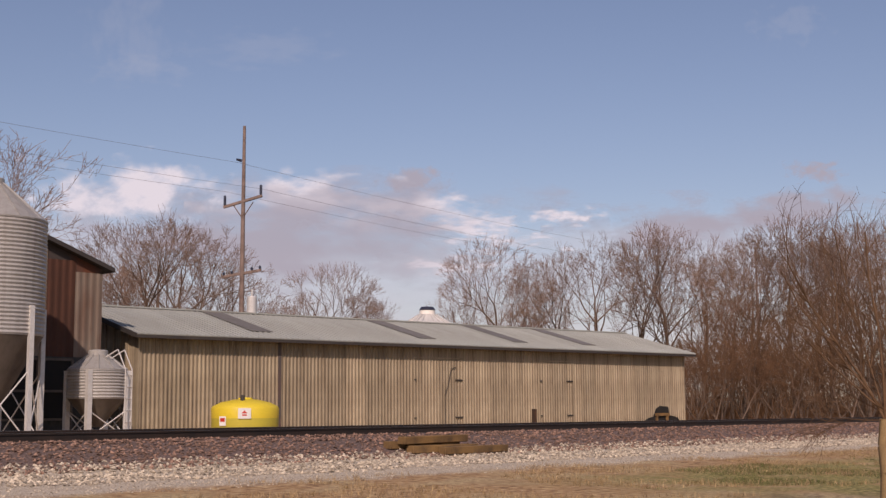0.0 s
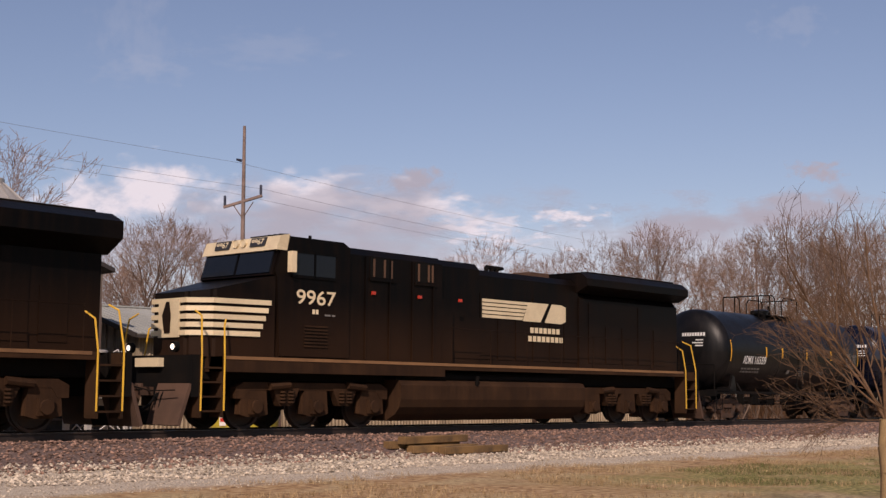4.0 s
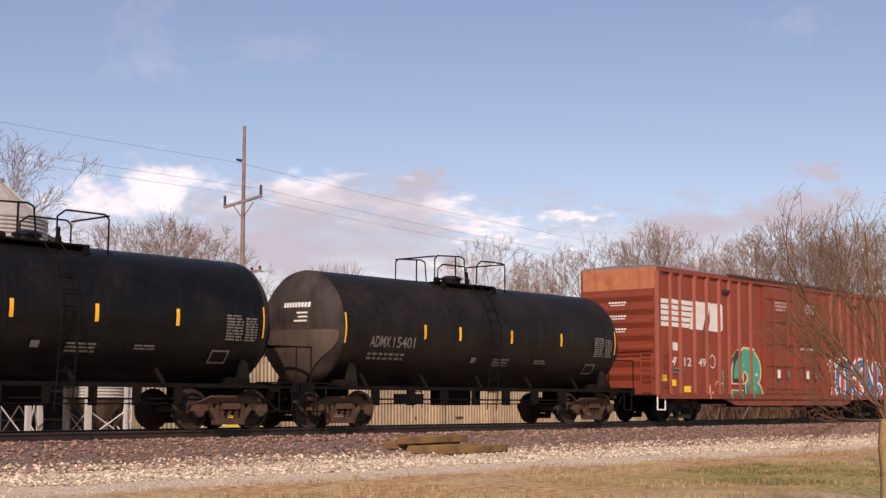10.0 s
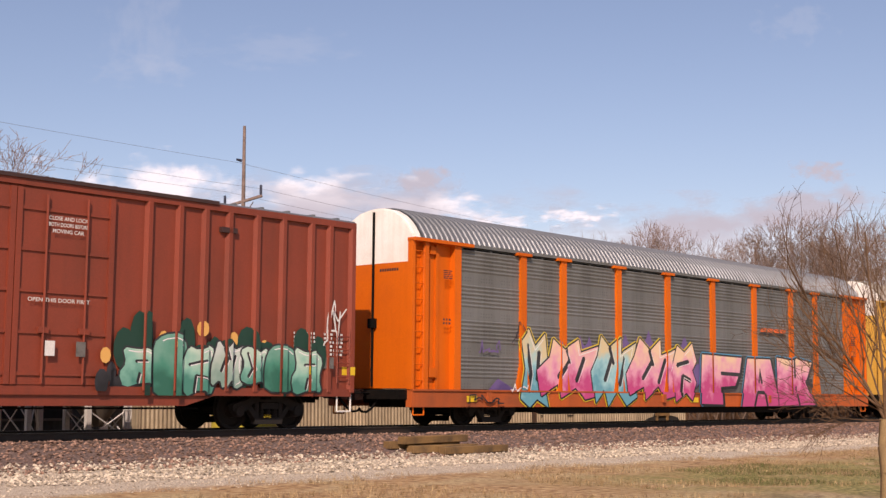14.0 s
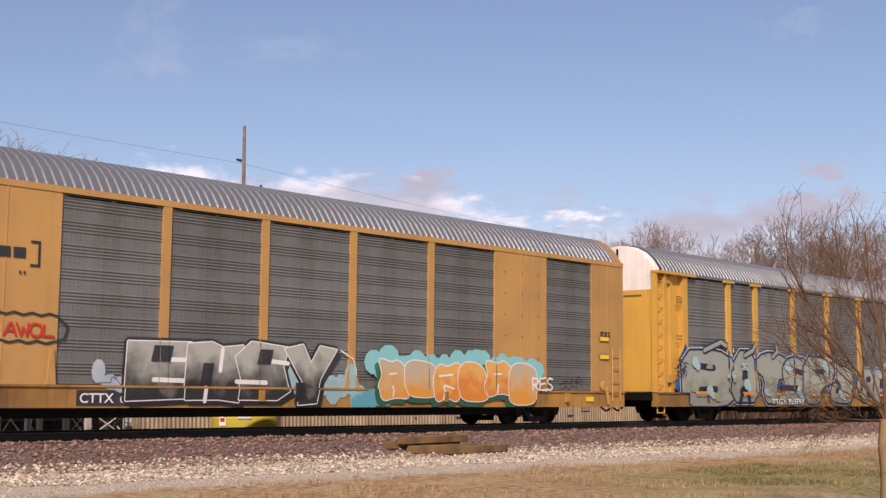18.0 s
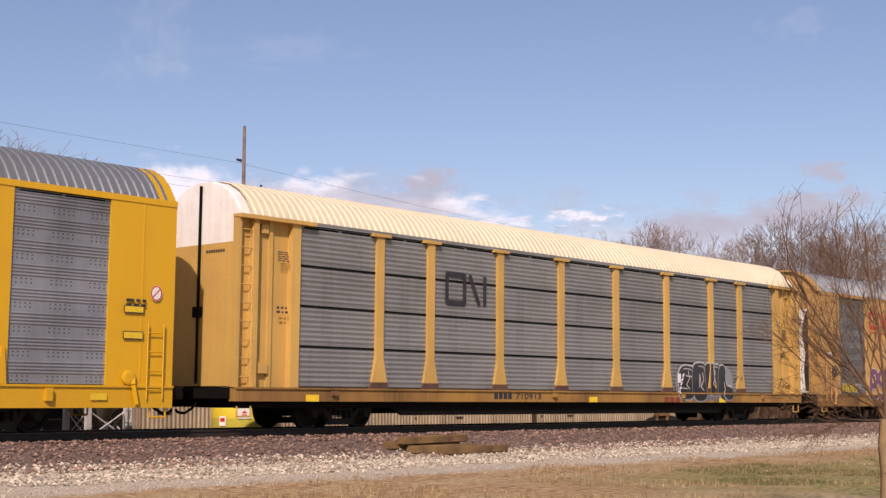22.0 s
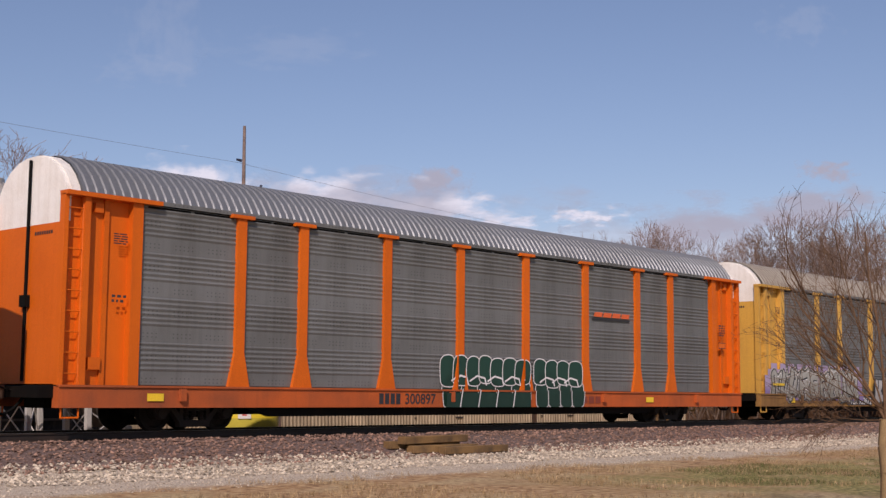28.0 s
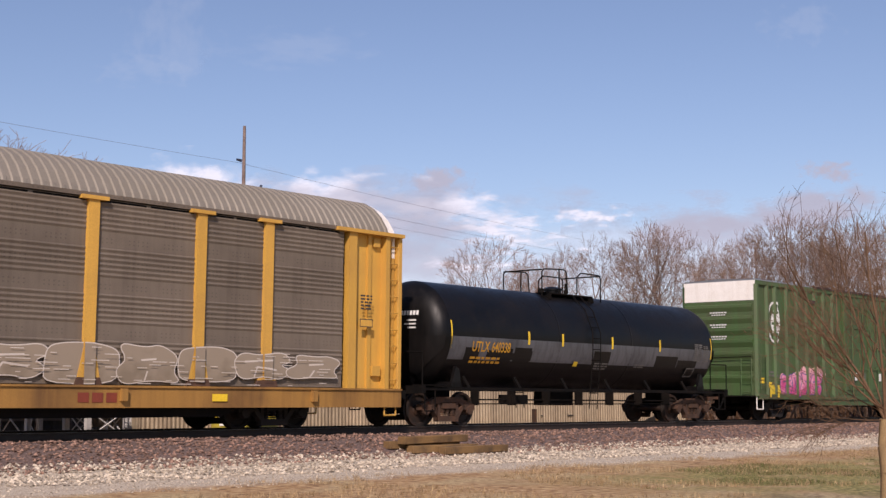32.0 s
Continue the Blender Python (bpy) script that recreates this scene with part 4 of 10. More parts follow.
def make_undergrowth():
    """Thin upright sticks and brambles at the foot of the thicket."""
    rng = random.Random(31)
    segs = []
    for k in range(5200):
        across = rng.uniform(1205, 1640)
        x, y = spot((across - 784) / 2308, rng.uniform(70, 104))
        p = Vector((x, y, -0.6))
        d = Vector((rng.gauss(0, 0.3), rng.gauss(0, 0.3), 1)).normalized()
        h = rng.uniform(1.0, 3.6) * (0.7 + 0.6 * noise.noise((x * 0.2, y * 0.2, 1.0)))
        for i in range(3):
            q = p + d * h / 3
            segs.append((p, q, 0.02 - i * 0.004, 0.016 - i * 0.004, 1))
            p, d = q, (d + Vector((rng.gauss(0, 0.25), rng.gauss(0, 0.25), 0))).normalized()
    tagged(new("undergrowth", tubes("undergrowth", segs, TWIGRED, 0.009)), "tangled leafless undergrowth at the edge of the woods", "undergrowth", kind="stuff")


def make_woods():
    lab = "bare leafless tree with a rounded crown of grey-brown twigs"
    brush = "reddish-brown leafless thicket tree with dense upright twigs"
    a = bare_tree(1, 12, 0.18, 7, 6, TWIG, 0.0085, lab)
    b = bare_tree(2, 12, 0.17, 8, 6, TWIG, 0.0085, lab, 0.46, 0.04, 0.22)
    c = bare_tree(3, 12, 0.19, 6, 6, TWIG, 0.0085, lab, 0.55, 0.02, 0.30)
    d = bare_tree(4, 9, 0.09, 4, 4, TWIGRED, 0.0085, brush, 0.42, 0.07, 0.2, 0.36, 3)
    e = bare_tree(5, 6, 0.06, 4, 4, TWIGRED, 0.0075, brush, 0.5, 0.05, 0.12, 0.5, 3)
    for o, g in ((a, "woods"), (b, "woods"), (c, "woods"), (d, "thicket"), (e, "thicket")):
        tagged(o, group=g)
    rng = random.Random(8)

    def put(src, base, across, away, h, wide=1.0, used=set()):
        x, y = spot((across - 784) / 2308, away)
        m = pose(x, y, -0.5, 0, 0, rng.uniform(0, 360)) @ Matrix.Diagonal((h / base * wide, h / base * wide, h / base, 1))
        if src.name not in used:
            used.add(src.name)
            src.matrix_basis = m
        else:
            o = copy_thing(src, Matrix())
            o.matrix_basis = m
    # behind the feed building and the shed
    for src, px, z, h, w in ((a, -70, 50, 12.6, 1.05), (b, 245, 80, 13.6, 1.15), (c, 335, 84, 13.4, 1.15), (a, 395, 90, 12.6, 0.95), (b, 185, 88, 11.6, 0.9), (c, 290, 96, 15.0, 1.05),
                             (a, 575, 116, 14.4, 1.1), (b, 625, 126, 13.0, 0.9), (c, 520, 128, 12.2, 0.8), (a, 690, 140, 10.6, 0.7), (b, 460, 135, 10.5, 0.8),
                             (a, 880, 106, 15.2, 0.95), (c, 840, 120, 12.6, 0.8), (b, 985, 108, 14.8, 0.9), (a, 935, 122, 13.6, 0.8), (c, 1060, 104, 15.2, 0.95),
                             (b, 1125, 100, 15.2, 0.95), (a, 1185, 98, 15.4, 0.95), (c, 1245, 104, 14.4, 0.9), (b, 1290, 92, 13.0, 0.85)):
        put(src, 12, px, z, h, w)
    for src, px, z, h in ((b, 1335, 76, 12.0), (a, 1400, 74, 12.4), (c, 1465, 76, 12.8), (b, 1525, 74, 12.2), (a, 1585, 76, 12.4), (c, 1325, 90, 13.6), (c, 1640, 72, 12), (b, 1440, 98, 14.6), (a, 1540, 100, 15.0)):
        put(src, 12, px, z, h, rng.uniform(0.8, 0.95))
    for k in range(15):
        put(d, 9, 1225 + (k % 10) * 40 + rng.uniform(-12, 12), 68 + (k // 10) * 16 + rng.uniform(-4, 6), rng.uniform(5.5, 8.6), rng.uniform(0.8, 1.1))
    for k in range(26):
        put(e, 6, 1215 + (k % 13) * 32 + rng.uniform(-10, 10), 64 + (k // 13) * 10 + rng.uniform(-2, 4), rng.uniform(3.2, 5.5), rng.uniform(0.9, 1.3))
    for k in range(10):
        put(e, 6, 830 + k * 40 + rng.uniform(-10, 10), 100 + rng.uniform(-4, 6), rng.uniform(5, 7), 1.1)
    make_undergrowth()


def make_sapling():
    """The young yard tree close by: forked trunk, long whips up and some low branches out to the side."""
    x, y = spot((1557 - 784) / 2308, 16.5)
    z0 = ground_z(x, y)
    t = thing("young_yard_tree", "young leafless yard tree with a pale trunk and long thin whips", "tree", pose(x, y, 0))
    rng = random.Random(21)
    segs = []
    p = Vector((0.02, 0, z0 - 0.1))
    for k in range(4):
        q = Vector((0.02 + rng.gauss(0, 0.012), rng.gauss(0, 0.012), z0 + (0.28 - z0) * (k + 1) / 4))
        segs.append((p, q, 0.088 - k * 0.004, 0.084 - k * 0.004, 4))
        p = q
    fork_at = p
    RI = Vector((AX[1], -AX[0], 0))          # across the view
    FW = Vector((AX[0], AX[1], 0))
    # stout limbs fan up and out, with whips along them
    for side, up, lng, thick in ((-0.55, 1.0, 2.3, 0.030), (-0.95, 0.75, 2.0, 0.020), (-1.0, 0.28, 1.6, 0.013), (-0.2, 1.0, 2.4, 0.026), (0.15, 1.0, 2.4, 0.028), (0.6, 0.9, 2.2, 0.022),
                                (-0.75, 1.05, 2.2, 0.018), (-1.0, 0.5, 1.8, 0.015), (0.4, 1.1, 2.3, 0.018), (-0.35, 1.2, 2.4, 0.016), (-1.0, 0.1, 1.2, 0.009)):
        d = (RI * side + FW * rng.uniform(-0.45, 0.45) + Vector((0, 0, up))).normalized()
        grow(segs, fork_at + Vector((0, 0, rng.uniform(-0.08, 0.18))), d, lng, thick * 0.72, 3, rng, {3: 10, 2: 7, 1: 3}, 0.085, 0.05, 0.5)
    segs = [s for s in segs if s[4] == 4 or (s[1].dot(RI) > (-1.25 if s[1].z > 1.5 else -1.7) and s[1].z < 3.0 + 0.25 * math.sin(s[1].x * 5))]
    o = new("trunk", tubes("trunk", [s for s in segs if s[4] == 4], SAPLING, 0.003))
    o.parent = t
    o = new("branchwork", tubes("branchwork", [s for s in segs if s[4] == 3], WHIP, 0.003))
    o.parent = t
    o = new("crown", tubes("crown", [s for s in segs if s[4] < 3], WHIP, 0.0022))
    o.parent = t


# ---- clouds ----
def cloud_material(name, col, power, cover, rag, most):
    m = bpy.data.materials.new(name)
    m.use_nodes = True
    nt = m.node_tree
    N, L = nt.nodes, nt.links
    N.remove(N["Principled BSDF"])
    out = N["Material Output"]
    co = N.new("ShaderNodeTexCoord")
    inf = N.new("ShaderNodeObjectInfo")
    mp = N.new("ShaderNodeMapping")
    mp.inputs["Scale"].default_value = (1.9, 1.0, 1.2)
    L.new(co.outputs["Object"], mp.inputs["Vector"])
    off = N.new("ShaderNodeVectorMath")
    off.operation = "SCALE"
    off.inputs[0].default_value, off.inputs["Scale"].default_value = (31, 17, 9), 1
    L.new(inf.outputs["Random"], off.inputs["Scale"])
    L.new(off.outputs[0], mp.inputs["Location"])
    n = N.new("ShaderNodeTexNoise")
    n.inputs["Scale"].default_value, n.inputs["Detail"].default_value, n.inputs["Roughness"].default_value = 1.5, 5, 0.52
    L.new(mp.outputs[0], n.inputs["Vector"])
    ln = N.new("ShaderNodeVectorMath")
    ln.operation = "LENGTH"
    L.new(co.outputs["Object"], ln.inputs[0])
    a = N.new("ShaderNodeMath")
    a.operation = "SUBTRACT"
    a.inputs[0].default_value = cover
    L.new(ln.outputs["Value"], a.inputs[1])
    b = N.new("ShaderNodeMath")
    b.operation = "MULTIPLY_ADD"
    b.inputs[1].default_value = rag
    c = N.new("ShaderNodeMath")
    c.operation = "SUBTRACT"
    c.inputs[1].default_value = 0.5
    L.new(n.outputs[0], c.inputs[0])
    L.new(c.outputs[0], b.inputs[0])
    L.new(a.outputs[0], b.inputs[2])
    r = N.new("ShaderNodeMapRange")
    r.inputs["From Min"].default_value, r.inputs["From Max"].default_value, r.inputs["To Max"].default_value = 0.0, 0.9, most
    r.interpolation_type = "SMOOTHSTEP"
    L.new(b.outputs[0], r.inputs["Value"])
    em = N.new("ShaderNodeEmission")
    em.inputs["Color"].default_value, em.inputs["Strength"].default_value = (*col, 1), power
    tr = N.new("ShaderNodeBsdfTransparent")
    mx = N.new("ShaderNodeMixShader")
    L.new(r.outputs[0], mx.inputs[0])
    L.new(tr.outputs[0], mx.inputs[1])
    L.new(em.outputs[0], mx.inputs[2])
    L.new(mx.outputs[0], out.inputs["Surface"])
    return m


CLOUDS = []


def make_clouds():
    white = cloud_material("white_cloud", (0.92, 0.95, 1.0), 0.92, 0.82, 3.0, 1.0)
    mauve = cloud_material("mauve_grey_cloud", (0.80, 0.82, 0.93), 0.57, 0.97, 2.4, 0.9)
    haze = cloud_material("thin_haze_cloud", (0.84, 0.92, 1.0), 0.76, 1.0, 1.5, 0.6)
    faint = cloud_material("faint_haze_cloud", (0.84, 0.92, 1.0), 0.70, 0.9, 2.6, 0.12)
    bm = bmesh.new()
    bm.faces.new([bm.verts.new(p) for p in ((-1, 0, -1), (1, 0, -1), (1, 0, 1), (-1, 0, 1))])
    shapes = {k: mesh_of("cloud", bm.copy(), m) for k, m in (("w", white), ("m", mauve), ("h", haze), ("f", faint))}
    bm.free()
    # middle across, middle up, half width, half height in parts of the distance, kind, drift to the right
    rows = ((215, 335, 125, 48, "w", 70), (540, 415, 340, 74, "m", 40), (530, 348, 130, 34, "w", 45), (715, 372, 120, 24, "w", 55), (730, 322, 48, 20, "m", 45),
            (850, 402, 100, 16, "w", 40), (905, 436, 90, 14, "w", 30), (1000, 384, 60, 12, "w", 45), (1200, 402, 150, 38, "m", 35), (1430, 380, 120, 34, "m", 35),
            (790, 472, 80, 14, "w", 30), (560, 505, 380, 70, "h", 20), (1300, 470, 420, 70, "h", 10), (1455, 306, 38, 14, "m", 25), (1425, 36, 56, 28, "f", 20),
            (460, 78, 110, 26, "f", 60), (215, 40, 70, 60, "f", 75), (240, 115, 70, 22, "f", 10), (760, 620, 1300, 60, "h", 0), (120, 430, 160, 60, "h", 40))
    for k, (px, py, w, h, s, drift) in enumerate(rows):
        away = 1900 + k * 17
        ob = new("cloud", shapes[s])
        ob.scale = (w / 2308 * away * 1.6, 1, h / 2308 * away * 1.7)
        tagged(ob, {"w": "bright white ragged cloud in the blue sky", "m": "grey-mauve cloud bank in the sky", "h": "thin pale haze in the sky", "f": "faint wisp of high cloud"}[s], "cloud", kind="structure")
        CLOUDS.append((ob, px, py, away, drift))


def cloud_pose(px, py, away):
    x, y = spot((px - 784) / 2308, away)
    z = (725 - py) / 2308 * away * 1.01
    return pose(x, y, z, 0, 0, -47.58)


make_ground()
make_track()
make_tie_pile(3, (24.7, -3.55), "weathered brown railway tie lying on the gravel", random.Random(3), length=2.35, layers=((0, -0.02, 0), (0.32, -0.12, 0), (0.62, -0.17, 0), (0.46, -0.03, 1)))
make_tie_pile(3, (56.5, -3.6), "dark old railway tie lying beside the track", random.Random(4))
make_shed()
make_rust_building()
make_bin("large_feed_bin", "tall galvanised feed bin on braced legs", 16.40, 5.45, 1.34, 0.2, 2.29, 5.2, 6.3, 0.102, 6, 0.06, 0, -72, 0.25)
make_bin("small_feed_bin", "small galvanised feed bin with ladder on legs", 20.2, 6.4, 0.79, 0.0, 0.76, 1.55, 2.1, 0.085, 4, 0.07, -60, -138, 0.98)
make_poly_tank()
P1, P2 = spot((427 - 784) / 2308, 56), spot((1342 - 784) / 2308, 98)
P0 = (2 * P1[0] - P2[0], 2 * P1[1] - P2[1])
make_pole("utility_pole", "tall brown wooden utility pole with crossarms and insulators", P1[0], P1[1], 12.8, ((9.45, 0.95, 1), (6.3, 0.95, 0)), True)
make_pole("utility_pole", "wooden utility pole standing among bare trees", P2[0], P2[1], 12.6, ((9.6, 0.95, 1),), False)
make_wires(P1, P2, [((11.2, -0.3), (11.2, -0.3)), ((9.95, -0.9), (10.0, -0.9)), ((9.95, 0.9), (10.0, 0.9))], 0.5)
make_wires(P0, P1, [((11.3, -0.3), (11.2, -0.3)), ((10.0, -0.9), (9.95, -0.9)), ((10.0, 0.9), (9.95, 0.9))], 0.4)
make_dome_bin()
make_woods()
make_sapling()
make_clouds()


# ---- markings ----
def clip(poly, axis, lim, keep_above):
    out = []
    for i in range(len(poly)):
        a, b = poly[i], poly[(i + 1) % len(poly)]
        ia = (a[axis] >= lim) == keep_above
        ib = (b[axis] >= lim) == keep_above
        if ia:
            out.append(a)
        if ia != ib:
            t = (lim - a[axis]) / (b[axis] - a[axis])
            out.append((a[0] + (b[0] - a[0]) * t, a[1] + (b[1] - a[1]) * t))
    return out


class Marks:
    """Flat paint on a car's side: outlines of (x, z), laid on the side's faces, each new one a hair further out."""

    def __init__(self, faces):
        self.faces, self.verts, self.polys, self.mats, self.index, self.lift = faces, [], [], [], [], 0.004
        self.owner, self.label = None, ""

    def slot(self, mat):
        if mat not in self.mats:
            self.mats.append(mat)
        return self.mats.index(mat)

    def add(self, poly, mat, step=0.0005):
        k = self.slot(mat)
        self.lift += step
        xs, zs = [q[0] for q in poly], [q[1] for q in poly]
        lx, hx, lz, hz = min(xs), max(xs), min(zs), max(zs)
        for x0, x1, z0, z1, ya, yb in self.faces:
            if hx < x0 or lx > x1 or hz < z0 or lz > z1:
                continue
            p = poly
            for ax, lim, up in ((0, x0, True), (0, x1, False), (1, z0, True), (1, z1, False)):
                p = clip(p, ax, lim, up) if len(p) > 2 else p
            if len(p) < 3:
                continue
            o = len(self.verts)
            self.verts += [(x, ya + (yb - ya) * (z - z0) / (z1 - z0) - self.lift, z) for x, z in p]
            self.polys.append(tuple(range(o, o + len(p))))
            self.index.append(k)

    def rect(self, x0, x1, z0, z1, mat, slant=0.0):
        self.add([(x0, z0), (x1, z0), (x1 + slant, z1), (x0 + slant, z1)], mat)

    def bars(self, x0, x1, z0, z1, rows, mat, rng, word=0.35):
        """Lines of writing too small to read."""
        h = (z1 - z0) / rows
        for r in range(rows):
            x = x0
            while x < x1 - 0.04:
                w = min(rng.uniform(word * 0.4, word), x1 - x)
                self.rect(x, x + w, z1 - (r + 0.55) * h, z1 - r * h, mat)
                x += w + h * 0.5

    def letters(self, x0, x1, z0, z1, n, mat):
        """Company letters as plain upright blocks."""
        w = (x1 - x0) / n
        for k in range(n):
            self.rect(x0 + k * w + w * 0.1, x0 + (k + 1) * w - w * 0.12, z0, z1, mat)

    def text(self, s, x0, x1, z0, z1, mat, heavy=0.012):
        cu = bpy.data.curves.new("lettering", "FONT")
        cu.body, cu.offset = s, heavy
        ob = bpy.data.objects.new("lettering", cu)
        me = bpy.data.meshes.new_from_object(ob)
        co = [v.co.copy() for v in me.vertices]
        ax, bx = min(c.x for c in co), max(c.x for c in co)
        az, bz = min(c.y for c in co), max(c.y for c in co)
        self.lift += 0.002
        pts = [(x0 + (c.x - ax) / (bx - ax) * (x1 - x0), z0 + (c.y - az) / (bz - az) * (z1 - z0)) for c in co]
        for f in me.polygons:
            self.add([pts[i] for i in f.vertices], mat, 0.0)
        bpy.data.meshes.remove(me)
        bpy.data.objects.remove(ob)
        bpy.data.curves.remove(cu)

    def stroke(self, a, b, w, mat, round_end=True, step=0.00004):
        dx, dz = b[0] - a[0], b[1] - a[1]
        l = math.hypot(dx, dz) or 1e-6
        ux, uz = dx / l * w / 2, dz / l * w / 2
        px, pz = -uz, ux
        e = 0.75 if round_end else 0.0
        self.add([(a[0] + px, a[1] + pz), (a[0] - ux * e, a[1] - uz * e), (a[0] - px, a[1] - pz), (b[0] - px, b[1] - pz),
                  (b[0] + ux * e, b[1] + uz * e), (b[0] + px, b[1] + pz)], mat, step)

    def line(self, pts, w, mat, closed=False):
        """A run of strokes."""
        self.lift += 0.0004
        for a, b in zip(pts, pts[1:] + (pts[:1] if closed else [])):
            if a != b:
                self.stroke(a, b, w, mat)

    def ring(self, cx, cz, rx, rz, w, mat, n=16, a0=0, a1=360):
        pts = [(cx + rx * math.cos(radians(a0 + (a1 - a0) * i / n)), cz + rz * math.sin(radians(a0 + (a1 - a0) * i / n))) for i in range(n + 1)]
        for a, b in zip(pts, pts[1:]):
            self.stroke(a, b, w, mat)

    def disc(self, cx, cz, rx, rz, mat, n=18):
        self.add([(cx + rx * math.cos(6.2832 * i / n), cz + rz * math.sin(6.2832 * i / n)) for i in range(n)], mat, 0.00015)

    def build(self, name, parent, label=""):
        if not self.polys:
            return None
        me = bpy.data.meshes.new(name)
        me.from_pydata(self.verts, [], self.polys)
        for m in self.mats:
            me.materials.append(m)
        me.polygons.foreach_set("material_index", self.index)
        ob = new(name, me)
        ob.parent = parent
        self.verts, self.polys, self.mats, self.index = [], [], [], []
        return tagged(ob, label)


